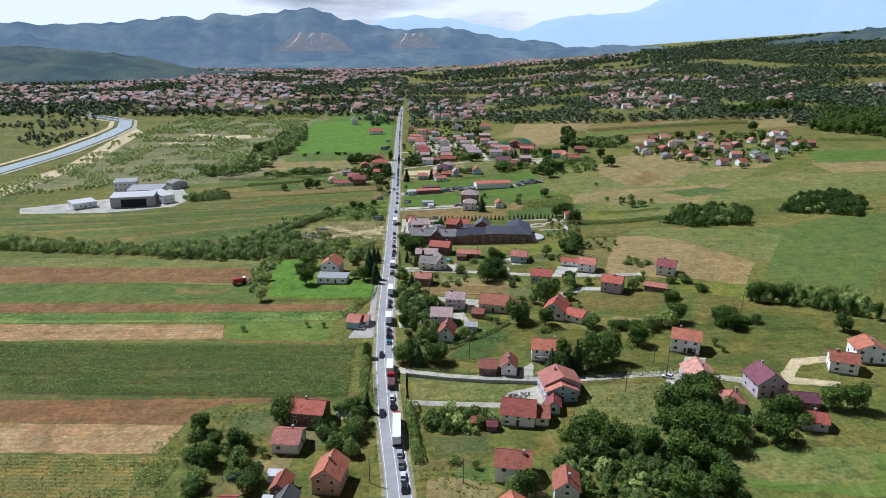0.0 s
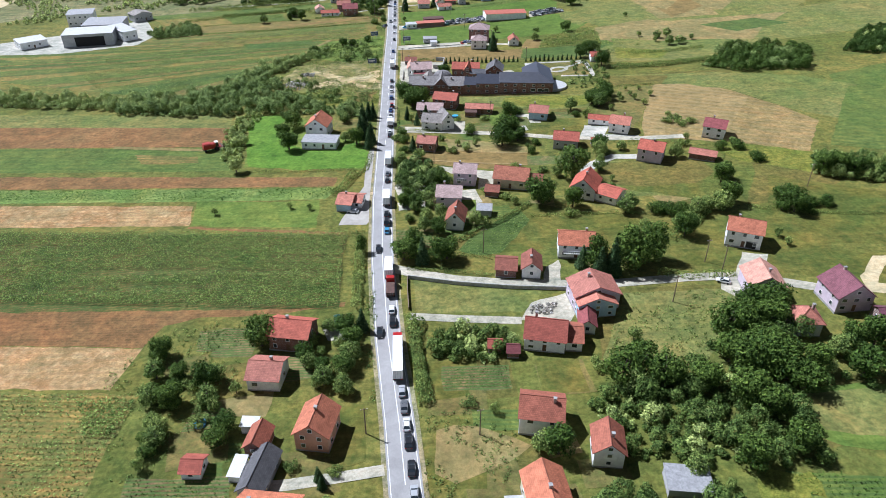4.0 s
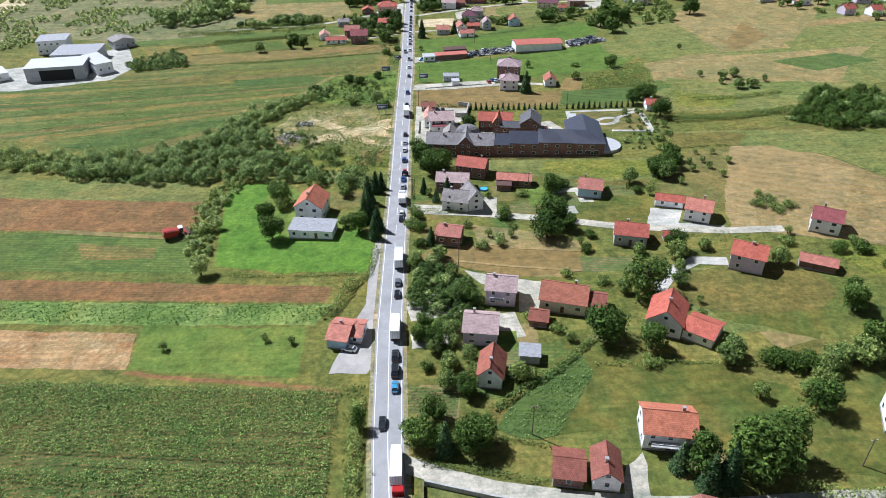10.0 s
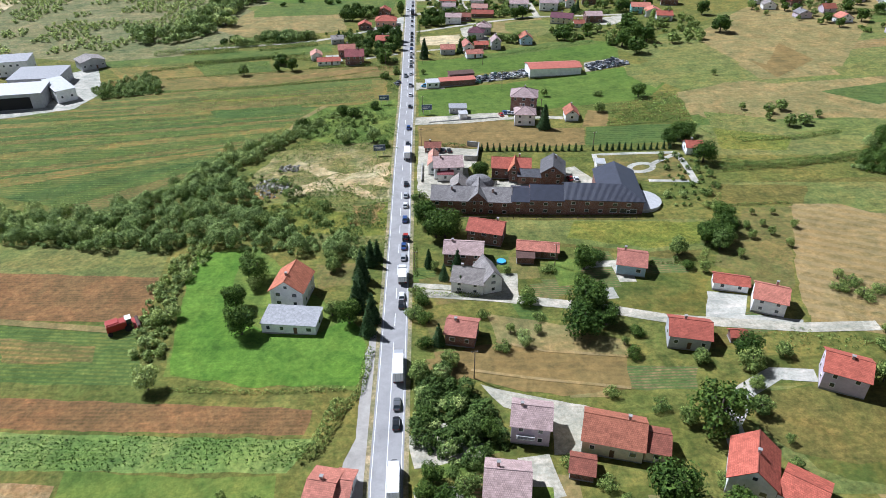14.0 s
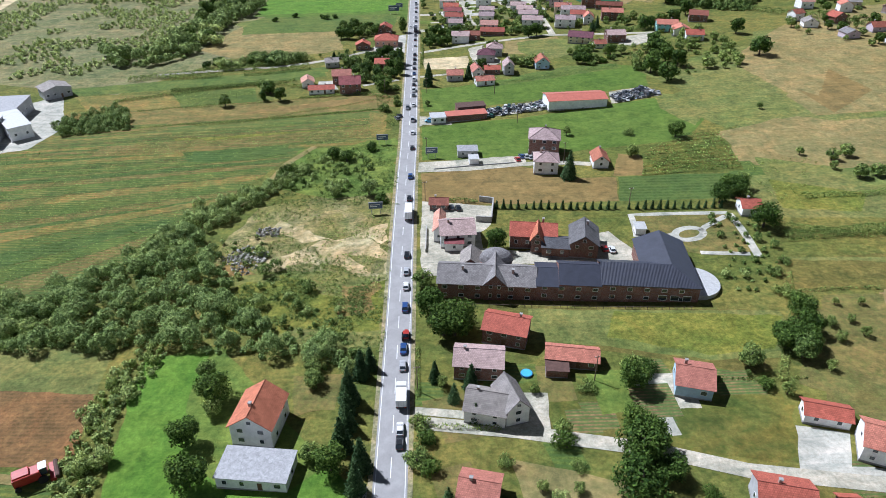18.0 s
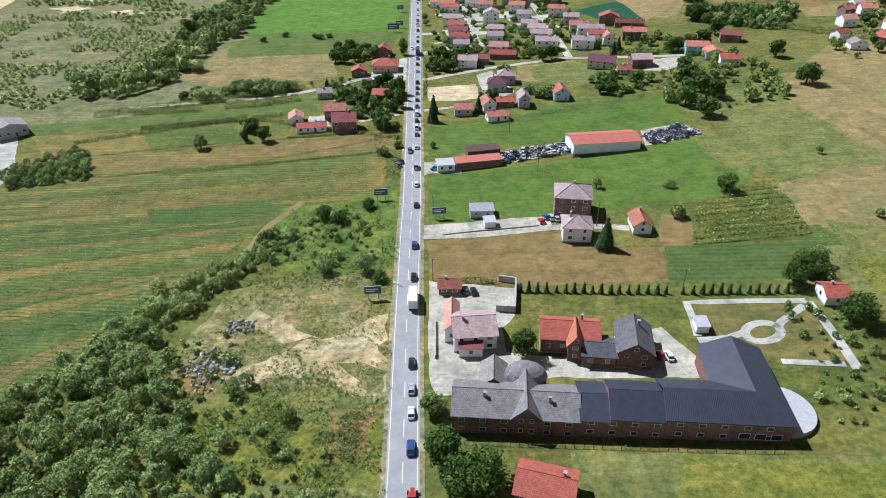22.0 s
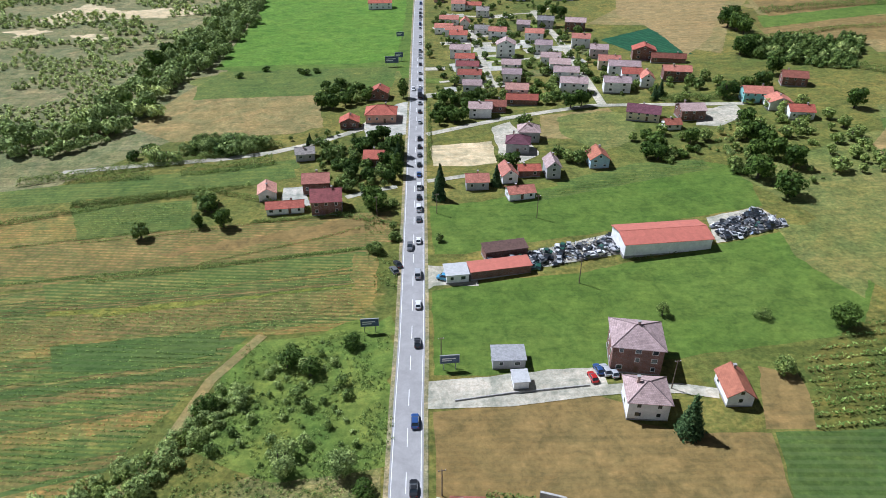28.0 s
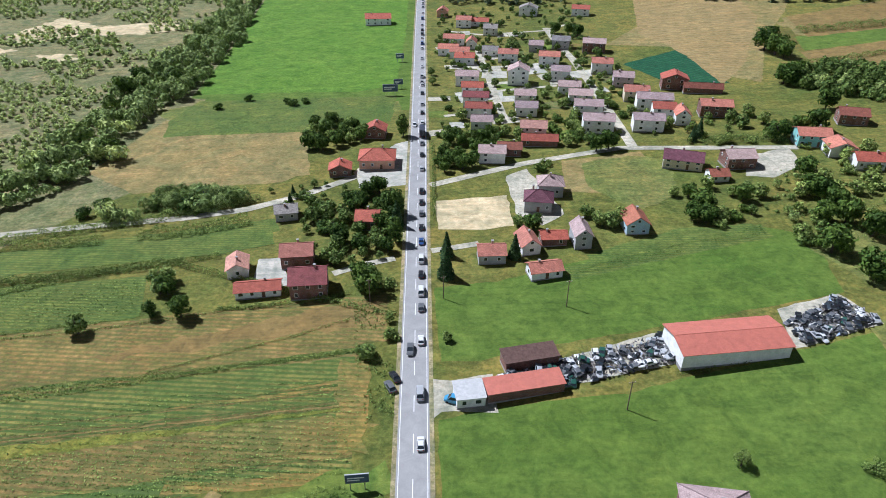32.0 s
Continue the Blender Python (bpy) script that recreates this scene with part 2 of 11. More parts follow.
M["straw"] = land("straw_stubble", (0.322, 0.227, 0.121), (0.225, 0.131, 0.062), (0.410, 0.309, 0.191), broad=0.05, fine=0.3, rows=(3, 2.4, (0.235, 0.146, 0.072), 0.3))
M["hay"] = land("mown_hay", (0.225, 0.165, 0.074), (0.262, 0.198, 0.096), (0.160, 0.130, 0.055), broad=0.02, rows=(30, 4.5, (0.267, 0.217, 0.122), 0.22))
M["thin_crop"] = land("thin_crop", (0.190, 0.170, 0.062), (0.225, 0.160, 0.068), (0.130, 0.140, 0.042), broad=0.04, rows=(6, 1.6, (0.080, 0.118, 0.028), 0.45), tone=1.0)
M["crop"] = land("green_crop", (0.097, 0.143, 0.034), (0.138, 0.163, 0.046), (0.069, 0.107, 0.029), broad=0.03, rows=(6, 1.4, (0.063, 0.107, 0.029), 0.6))
M["darkcrop"] = land("dark_crop", (0.059, 0.104, 0.027), (0.086, 0.126, 0.035), (0.046, 0.082, 0.022), broad=0.03, rows=(5, 2.2, (0.101, 0.138, 0.045), 0.4), grit=0.4)
M["paleleaf"] = land("broad_leaf_crop", (0.150, 0.224, 0.062), (0.193, 0.255, 0.088), (0.090, 0.156, 0.037), broad=0.06, fine=1.1)
M["waste"] = land("waste_ground", (0.300, 0.255, 0.150), (0.130, 0.140, 0.046), (0.095, 0.120, 0.034), broad=0.06, fine=0.22, grit=0.75, spot=0.8)
M["sandwaste"] = land("trodden_earth", (0.520, 0.435, 0.300), (0.330, 0.275, 0.165), (0.150, 0.150, 0.055), broad=0.11, fine=0.25, bump=0.3, grit=0.4)
M["sand"] = land("sandy_earth", (0.500, 0.410, 0.270), (0.430, 0.340, 0.215), (0.560, 0.480, 0.340), broad=0.06, bump=0.3, grit=0.12, tone=0.0)
M["gravel"] = land("gravel", (0.380, 0.355, 0.315), (0.450, 0.425, 0.385), (0.290, 0.268, 0.225), broad=0.08, fine=0.9, bump=0.3, grit=0.25, tone=0.0)
M["garden"] = land("garden_bed", (0.124, 0.130, 0.055), (0.212, 0.146, 0.089), (0.067, 0.114, 0.031), broad=0.2, rows=(2, 1.0, (0.072, 0.130, 0.033), 0.75))
M["mixcrop"] = land("mixed_crop", (0.121, 0.147, 0.041), (0.173, 0.165, 0.060), (0.084, 0.116, 0.032), broad=0.03, rows=(7, 1.7, (0.058, 0.106, 0.025), 0.75), comb=0.9)
M["browncrop"] = land("brown_crop", (0.222, 0.156, 0.072), (0.172, 0.144, 0.056), (0.110, 0.120, 0.036), broad=0.03, rows=(7, 1.7, (0.092, 0.116, 0.030), 0.55), comb=0.9)
M["yellowgrass"] = land("yellow_grass", (0.126, 0.152, 0.030), (0.165, 0.168, 0.040), (0.092, 0.124, 0.024), broad=0.04, spot=0.3, grit=0.7, comb=0.4)
M["tanhay"] = land("tan_hay", (0.245, 0.178, 0.080), (0.285, 0.215, 0.105), (0.190, 0.145, 0.062), broad=0.03, grit=0.3, rows=(30, 4.5, (0.310, 0.245, 0.130), 0.3), tone=0.2)
M["rustweed"] = land("withered_weeds", (0.205, 0.140, 0.060), (0.130, 0.125, 0.042), (0.250, 0.170, 0.085), broad=0.12, fine=0.6, grit=0.7)
M["worn_asphalt"] = plain("worn_asphalt", (0.385, 0.36, 0.325), 0.92, grime=0.28, scale=0.2, spec=0.2)
M["vivid"] = land("vivid_lawn", (0.088, 0.178, 0.024), (0.112, 0.200, 0.032), (0.070, 0.146, 0.022), broad=0.05, spot=0.1, grit=0.4, comb=0.4, tone=0.25)
M["net"] = land("green_net", (0.020, 0.085, 0.045), (0.026, 0.100, 0.055), (0.016, 0.07, 0.038), rows=(-25, 3.0, (0.012, 0.055, 0.03), 0.6))
M["asphalt"] = plain("asphalt", (0.312, 0.304, 0.302), 0.9, grime=0.2, scale=0.25, spec=0.2)
M["paving"] = land("concrete_paving", (0.380, 0.368, 0.350), (0.450, 0.438, 0.420), (0.310, 0.300, 0.280), broad=0.1, fine=1.2, bump=0.1, grit=0.12, tone=0.0)
M["line"] = plain("road_paint", (0.72, 0.72, 0.72), 0.6, grime=0.3)
M["bridge"] = plain("concrete", (0.42, 0.41, 0.39), 0.9, grime=0.4)
for key, colour in (("white", (0.83, 0.825, 0.815)), ("cream", (0.66, 0.58, 0.42)), ("salmon", (0.62, 0.36, 0.26)), ("grey", (0.42, 0.42, 0.43)),
                    ("blue", (0.42, 0.56, 0.66)), ("lilac", (0.56, 0.47, 0.54)), ("teal", (0.25, 0.52, 0.50)), ("stone", (0.50, 0.46, 0.42))):
    M["wall_" + key] = plain(key + "_plaster", colour, 0.9, grime=0.22, scale=0.5)
for key, colour in (("orange", (0.46, 0.165, 0.095)), ("red", (0.40, 0.110, 0.075)), ("brown", (0.30, 0.105, 0.070)), ("maroon", (0.235, 0.070, 0.075)),
                    ("plum", (0.165, 0.062, 0.085)), ("mauve", (0.42, 0.315, 0.31)), ("greytile", (0.25, 0.235, 0.23)), ("pink", (0.50, 0.27, 0.215)),
                    ("slate", (0.115, 0.115, 0.125)), ("coral", (0.47, 0.185, 0.135))):
    M[key] = tiles(key + "_roof_tiles", colour)


def brickwall(name, c1, c2, mortar):
    m, n, l, p = tree_of(name)
    v = coords(n)
    mp_ = n.new("ShaderNodeMapping")
    mp_.inputs["Rotation"].default_value = (radians(90), 0, 0)
    l.new(v, mp_.inputs["Vector"])
    b = n.new("ShaderNodeTexBrick")
    b.inputs["Scale"].default_value = 1.0
    b.inputs["Brick Width"].default_value, b.inputs["Row Height"].default_value, b.inputs["Mortar Size"].default_value = 0.5, 0.25, 0.02
    b.inputs["Color1"].default_value, b.inputs["Color2"].default_value, b.inputs["Mortar"].default_value = (*c1, 1), (*c2, 1), (*mortar, 1)
    l.new(mp_.outputs["Vector"], b.inputs["Vector"])
    age = ramp(n, l, noise_of(n, l, v, 0.35, 6, 0.7), ((0.3, (0.6, 0.6, 0.6)), (0.65, (1.2, 1.2, 1.2))))
    l.new(mixed(n, l, 0.9, b.outputs["Color"], age, "MULTIPLY"), p.inputs["Base Color"])
    p.inputs["Roughness"].default_value = 0.92
    bumped(n, l, p, b.outputs["Fac"], -0.4, 0.02)
    return m


M["wall_brick"] = brickwall("brickwork", (0.215, 0.092, 0.066), (0.155, 0.068, 0.052), (0.28, 0.25, 0.23))
M["glass"] = plain("window_glass", (0.035, 0.045, 0.055), 0.06, grime=0.1, spec=0.9, bump=0)
M["frame"] = plain("white_frame", (0.78, 0.78, 0.77), 0.5, grime=0.1, bump=0)
M["darkframe"] = plain("brown_frame", (0.10, 0.055, 0.035), 0.6, grime=0.2, bump=0)
M["door"] = plain("door_wood", (0.14, 0.075, 0.045), 0.6, grime=0.3, bump=0)
M["chimney"] = plain("chimney_render", (0.42, 0.30, 0.25), 0.9, grime=0.4)
M["plinth"] = plain("plinth_concrete", (0.34, 0.33, 0.32), 0.95, grime=0.35)
M["tin"] = plain("white_tin", (0.50, 0.50, 0.50), 0.55, metal=0.15, grime=0.25)
M["greysheet"] = plain("grey_sheet", (0.33, 0.33, 0.34), 0.65, metal=0.1, grime=0.4)
M["rust"] = plain("rusty_sheet", (0.115, 0.062, 0.05), 0.8, grime=0.5)
M["redsheet"] = plain("red_sheet", (0.50, 0.16, 0.115), 0.55, metal=0.1, grime=0.22, scale=0.6)
M["navysheet"] = plain("navy_sheet", (0.040, 0.044, 0.064), 0.46, metal=0.0, grime=0.3, scale=0.4, spec=0.45)
M["wood"] = plain("weathered_wood", (0.20, 0.15, 0.105), 0.9, grime=0.4)
M["bark"] = plain("bark", (0.085, 0.065, 0.05), 0.95, grime=0.4, scale=3)
M["rubber"] = plain("rubber", (0.018, 0.018, 0.018), 0.85, grime=0.2, bump=0)
M["rim"] = plain("alloy", (0.45, 0.45, 0.46), 0.35, metal=0.8, grime=0.2, bump=0)
M["lamp_red"] = plain("tail_lamp", (0.35, 0.015, 0.012), 0.25, grime=0.1, bump=0)
M["lamp_white"] = plain("head_lamp", (0.75, 0.75, 0.72), 0.2, grime=0.1, bump=0)
M["tarp_white"] = plain("white_trailer", (0.76, 0.76, 0.76), 0.45, grime=0.1, scale=0.5, bump=0)
M["red_metal"] = plain("red_machine_paint", (0.36, 0.030, 0.022), 0.4, grime=0.25, bump=0)
M["blue_metal"] = plain("blue_paint", (0.045, 0.16, 0.36), 0.4, grime=0.2, bump=0)
M["pool"] = plain("pool_water", (0.10, 0.42, 0.62), 0.1, grime=0.15, bump=0)
M["steel"] = plain("galvanised_steel", (0.38, 0.39, 0.40), 0.5, metal=0.6, grime=0.2, bump=0)
M["paint"] = carpaint("car_paint")
M["leaf"] = foliage("leaves", (0.020, 0.048, 0.009), (0.125, 0.200, 0.038))
M["leaf_pale"] = foliage("willow_leaves", (0.092, 0.150, 0.046), (0.520, 0.620, 0.225))
M["leaf_dark"] = foliage("needles", (0.022, 0.052, 0.020), (0.090, 0.150, 0.058))
M["leaf_hedge"] = foliage("hedge_leaves", (0.040, 0.084, 0.018), (0.318, 0.408, 0.118))
M["leaf_wood"] = foliage("wood_leaves", (0.024, 0.058, 0.012), (0.200, 0.280, 0.074))
M["maize"] = foliage("maize_leaves", (0.055, 0.115, 0.022), (0.330, 0.440, 0.120), 0.05)
M["fruit_leaf"] = foliage("vine_leaves", (0.045, 0.100, 0.015), (0.105, 0.175, 0.03), 0.15)
M["verge"] = land("dirt_verge", (0.300, 0.270, 0.200), (0.230, 0.215, 0.140), (0.150, 0.160, 0.075), broad=0.12, fine=0.8)
M["under"] = land("maize_floor", (0.055, 0.090, 0.024), (0.120, 0.112, 0.042), (0.190, 0.125, 0.056), broad=0.05, rows=(-6.5, 1.3, (0.05, 0.10, 0.022), 0.6))
M["poster"] = plain("poster_print", (0.085, 0.12, 0.20), 0.5, grime=0.5, scale=0.8, bump=0)


# ---- builders ----
def mesh_from(name, bm, mats, smooth=False):
    me = bpy.data.meshes.new(name)
    bm.normal_update()
    bm.to_mesh(me)
    bm.free()
    for m in (mats if isinstance(mats, (list, tuple)) else (mats,)):
        me.materials.append(m)
    if smooth:
        me.polygons.foreach_set("use_smooth", [True] * len(me.polygons))
    return me


def part(name, bm, material, parent=None, label=""):
    """One mesh object of a bmesh (or of a mesh already made) under a thing or a part."""
    me = bm if isinstance(bm, bpy.types.Mesh) else mesh_from(name, bm, material)
    ob = new(name, me)
    if parent is not None:
        ob.parent = parent
    if label:
        tagged(ob, label)
    return ob


def thing(name, x, y, rot, label, category, group="", z=None):
    ob = new(name)
    ob.matrix_basis = pose(x, y, gz(x, y) if z is None else z, 0, 0, rot)
    return tagged(ob, label, category, group)


def box(bm, x0, y0, z0, x1, y1, z1, bevel=0.0):
    vs = [bm.verts.new((x, y, z)) for z in (z0, z1) for y in (y0, y1) for x in (x0, x1)]
    fs = [bm.faces.new([vs[i] for i in q]) for q in ((0, 2, 3, 1), (4, 5, 7, 6), (0, 1, 5, 4), (2, 6, 7, 3), (0, 4, 6, 2), (1, 3, 7, 5))]
    if bevel:
        es = list({e for f in fs for e in f.edges})
        bmesh.ops.bevel(bm, geom=es, offset=bevel, segments=2, affect="EDGES", profile=0.6)
    return fs


def tube(bm, a, b, ra, rb, n=7):
    a, b = Vector(a), Vector(b)
    q = (b - a).to_track_quat("Z", "Y")
    rings = []
    for c, r in ((a, ra), (b, rb)):
        rings.append([bm.verts.new(c + q @ Vector((r * math.cos(k * math.tau / n), r * math.sin(k * math.tau / n), 0))) for k in range(n)])
    for k in range(n):
        bm.faces.new((rings[0][k], rings[0][(k + 1) % n], rings[1][(k + 1) % n], rings[1][k]))
    bm.faces.new(rings[1])
    bm.faces.new(rings[0][::-1])


def roof_uv(bm):
    """Metres along the eaves and up the slope, face by face."""
    uv = bm.loops.layers.uv.new("uv")
    bm.normal_update()
    for f in bm.faces:
        n = f.normal
        along = Vector((-n.y, n.x, 0))
        along = along.normalized() if along.length > 1e-4 else Vector((1, 0, 0))
        up = n.cross(along)
        for lp in f.loops:
            lp[uv].uv = (lp.vert.co.dot(along), lp.vert.co.dot(up))


def slab(bm, top, t):
    """A roof plane of thickness t below the corners given."""
    n = (top[1] - top[0]).cross(top[2] - top[0]).normalized()
    if n.z < 0:
        top, n = top[::-1], -n
    a = [bm.verts.new(p) for p in top]
    b = [bm.verts.new(p - n * t) for p in top]
    bm.faces.new(a)
    bm.faces.new(b[::-1])
    k = len(a)
    for i in range(k):
        bm.faces.new((a[(i + 1) % k], a[i], b[i], b[(i + 1) % k]))


WINDOWS = {}


def window_meshes(w, h, frame):
    key = (round(w, 1), round(h, 1), frame)
    if key not in WINDOWS:
        bm = bmesh.new()
        box(bm, -w / 2, -0.07, 0, w / 2, 0.06, h)
        fm = mesh_from("window", bm, M[frame])
        bm = bmesh.new()
        box(bm, -w / 2 + 0.1, -0.085, 0.12, w / 2 - 0.1, -0.072, h - 0.1)
        WINDOWS[key] = fm, mesh_from("pane", bm, M["glass"])
    return WINDOWS[key]


def window(root, x, y, z, turn, w=1.2, h=1.3, frame="frame"):
    fm, pm = window_meshes(w, h, frame)
    f = part("window", fm, None, root)
    f.matrix_basis = pose(x, y, z, 0, 0, turn)
    part("pane", pm, None, f)


def gable_roof(root, w, d, eave, rise, axis, tile, over=0.55, name="roof", lift=0.0, ridge=True, x0=0.0, y0=0.0):
    """Two sloping slabs and a ridge cap; axis: the way the ridge runs."""
    def q(a, b, z):
        return Vector((x0 + (a if axis == "x" else b), y0 + (b if axis == "x" else a), z + lift))
    L, S = (w, d) if axis == "x" else (d, w)
    a, s = L / 2 + over * 0.8, S / 2
    drop = over * rise / s
    bm = bmesh.new()
    for k in (-1, 1):
        slab(bm, [q(-a, k * (s + over), eave - drop + 0.16), q(a, k * (s + over), eave - drop + 0.16), q(a, 0, eave + rise + 0.16), q(-a, 0, eave + rise + 0.16)], 0.16)
    roof_uv(bm)
    r = part(name, bm, M[tile], root)
    if ridge:
        bm = bmesh.new()
        tube(bm, q(-a - 0.02, 0, eave + rise + 0.13), q(a + 0.02, 0, eave + rise + 0.13), 0.11, 0.11, 6)
        part("ridge_cap", bm, M[tile], r)
    return r


def hip_roof(root, w, d, eave, rise, tile, over=0.6, name="roof", x0=0.0, y0=0.0):
    a, b = w / 2 + over, d / 2 + over
    run = min(a, b)
    e = eave - 0.05
    ridge = [Vector((x0 - (a - run), y0, e + rise)), Vector((x0 + (a - run), y0, e + rise))] if a >= b else [Vector((x0, y0 - (b - run), e + rise)), Vector((x0, y0 + (b - run), e + rise))]
    c = [Vector((x0 + sx * a, y0 + sy * b, e)) for sx, sy in ((-1, -1), (1, -1), (1, 1), (-1, 1))]
    bm = bmesh.new()
    low = [bm.verts.new(p - Vector((0, 0, 0.14))) for p in c]
    v = [bm.verts.new(p) for p in c]
    r0, r1 = bm.verts.new(ridge[0]), (bm.verts.new(ridge[1]) if (ridge[1] - ridge[0]).length > 0.05 else None)
    if r1 is None:
        for i in range(4):
            bm.faces.new((v[i], v[(i + 1) % 4], r0))
    elif a >= b:
        for q in ((v[0], v[1], r1, r0), (v[1], v[2], r1), (v[2], v[3], r0, r1), (v[3], v[0], r0)):
            bm.faces.new(q)
    else:
        for q in ((v[0], v[1], r0), (v[1], v[2], r1, r0), (v[2], v[3], r1), (v[3], v[0], r0, r1)):
            bm.faces.new(q)
    bm.faces.new(low[::-1])
    for i in range(4):
        bm.faces.new((low[i], low[(i + 1) % 4], v[(i + 1) % 4], v[i]))
    roof_uv(bm)
    rf = part(name, bm, M[tile], root)
    bm = bmesh.new()
    ends = [(c[0], ridge[0]), (c[1], ridge[1] if a >= b else ridge[0]), (c[2], ridge[1]), (c[3], ridge[0] if a >= b else ridge[1])]
    for p, r in ends + [(ridge[0], ridge[1])]:
        if (r - p).length > 0.1:
            tube(bm, p + Vector((0, 0, 0.02)), r + Vector((0, 0, 0.02)), 0.13, 0.13, 5)
    part("ridge_cap", bm, M[tile], rf)
    return rf


def walls(root, w, d, eave, rise, axis, material, x0=0.0, y0=0.0, base=-2.0, name="wall"):
    bm = bmesh.new()
    box(bm, x0 - w / 2, y0 - d / 2, base, x0 + w / 2, y0 + d / 2, eave)
    if rise:
        for k in (-1, 1):
            if axis == "x":
                x, t = x0 + k * w / 2, -k * 0.3
                tri = [(x, y0 - d / 2, eave), (x, y0 + d / 2, eave), (x, y0, eave + rise)]
                off = Vector((t, 0, 0))
            else:
                y, t = y0 + k * d / 2, -k * 0.3
                tri = [(x0 - w / 2, y, eave), (x0 + w / 2, y, eave), (x0, y, eave + rise)]
                off = Vector((0, t, 0))
            a = [bm.verts.new(Vector(p) + Vector((0, 0, 0.004))) for p in tri]
            b = [bm.verts.new(Vector(p) + off + Vector((0, 0, 0.004))) for p in tri]
            bm.faces.new(a)
            bm.faces.new(b[::-1])
            for i in range(3):
                bm.faces.new((a[(i + 1) % 3], a[i], b[i], b[(i + 1) % 3]))
        bmesh.ops.recalc_face_normals(bm, faces=bm.faces)
    return part(name, bm, material, root)


def chimney(root, x, y, z0, z1):
    bm = bmesh.new()
    box(bm, x - 0.3, y - 0.3, z0, x + 0.3, y + 0.3, z1)
    c = part("chimney", bm, M["chimney"], root)
    bm = bmesh.new()
    box(bm, x - 0.4, y - 0.4, z1 + 0.002, x + 0.4, y + 0.4, z1 + 0.14)
    part("cap", bm, M["plinth"], c)


def openings(root, w, d, eave, storeys, frame, x0=0.0, y0=0.0, rise=0.0, axis="x", detail=2):
    """Windows storey by storey on the front and the two sides, and a door."""
    hs = (eave - 0.3) / storeys
    rnd = random.Random(int(w * 131 + d * 17 + eave * 7))
    front = max(1, int(w / (3.2 if detail > 1 else 4.4)))
    for s in range(storeys):
        z = 0.3 + s * hs + hs * 0.34
        for i in range(front):
            x = x0 - w / 2 + w * (i + 0.5) / front
            if s == 0 and i == front // 2 and detail > 1 and front > 2:
                bm = bmesh.new()
                box(bm, x - 0.5, y0 - d / 2 - 0.05, 0.3, x + 0.5, y0 - d / 2 + 0.05, 2.4)
                dd = part("door", bm, M["door"], root)
                bm = bmesh.new()
                box(bm, x + 0.32, y0 - d / 2 - 0.11, 1.25, x + 0.4, y0 - d / 2 - 0.052, 1.4)
                part("handle", bm, M["steel"], dd)
            elif rnd.random() < 0.92:
                window(root, x, y0 - d / 2 - 0.03, z, 0, rnd.choice((1.1, 1.1, 1.5)), min(1.3, hs * 0.5), frame)
        if detail > 1:
            side = max(1, int(d / 4.5))
            for k in (-1, 1):
                for i in range(side):
                    if rnd.random() < 0.8:
                        window(root, x0 + k * (w / 2 + 0.03), y0 - d / 2 + d * (i + 0.5) / side, z, 90 * k, 1.1, min(1.3, hs * 0.5), frame)
    if rise > 2.0 and axis == "y":
        window(root, x0, y0 - d / 2 - 0.03, eave + rise * 0.22, 0, 1.1, 1.1, frame)


def house(x, y, rot, w, d, eave=5.6, rise=2.6, roof="gable", axis="x", wall="white", tile="red", storeys=2, label="", frame="frame", chimneys=1, detail=2, over=0.55, group="village houses", name="house", category="house"):
    root = thing(name, x, y, rot, label or f"{wall} plastered house with a {tile} tiled roof", category, group)
    walls(root, w, d, eave, rise if roof == "gable" else 0, axis, M["wall_" + wall])
    bm = bmesh.new()
    box(bm, -w / 2 - 0.06, -d / 2 - 0.06, -2.0, w / 2 + 0.06, d / 2 + 0.06, 0.35)
    part("plinth", bm, M["plinth"], root)
    if roof == "gable":
        gable_roof(root, w, d, eave, rise, axis, tile, over)
    elif roof == "hip":
        hip_roof(root, w, d, eave, rise, tile, over)
    elif roof == "flat":
        bm = bmesh.new()
        slab(bm, [Vector((-w / 2 - 0.3, -d / 2 - 0.3, eave + 0.16)), Vector((w / 2 + 0.3, -d / 2 - 0.3, eave + 0.16)), Vector((w / 2 + 0.3, d / 2 + 0.3, eave + 0.16 + rise)), Vector((-w / 2 - 0.3, d / 2 + 0.3, eave + 0.16 + rise))], 0.14)
        roof_uv(bm)
        part("roof", bm, M[tile], root)
        if rise > 0.4:
            bm = bmesh.new()
            for k in (-1, 1):
                xs = (k * w / 2, k * (w / 2 - 0.25))
                a = [bm.verts.new((xs[0], yy, zz)) for yy, zz in ((-d / 2, eave), (d / 2, eave), (d / 2, eave + rise))]
                b = [bm.verts.new((xs[1], yy, zz)) for yy, zz in ((-d / 2, eave), (d / 2, eave), (d / 2, eave + rise))]
                bm.faces.new(a), bm.faces.new(b[::-1])
                for i in range(3):
                    bm.faces.new((a[(i + 1) % 3], a[i], b[i], b[(i + 1) % 3]))
            bmesh.ops.recalc_face_normals(bm, faces=bm.faces)
            part("side_wall", bm, M["wall_" + wall], root)
    if storeys:
        openings(root, w, d, eave, storeys, frame, rise=rise if roof == "gable" else 0, axis=axis, detail=detail)
    rnd = random.Random(int(abs(x) * 7 + abs(y) * 3))
    for i in range(chimneys):
        cx, cy = rnd.uniform(-0.3, 0.3) * w, rnd.uniform(-0.12, 0.2) * d
        if axis == "y" and roof == "gable":
            cx, cy = cx * 0.35, cy * 2
        chimney(root, cx, cy, eave, eave + rise + 0.75)
    return root


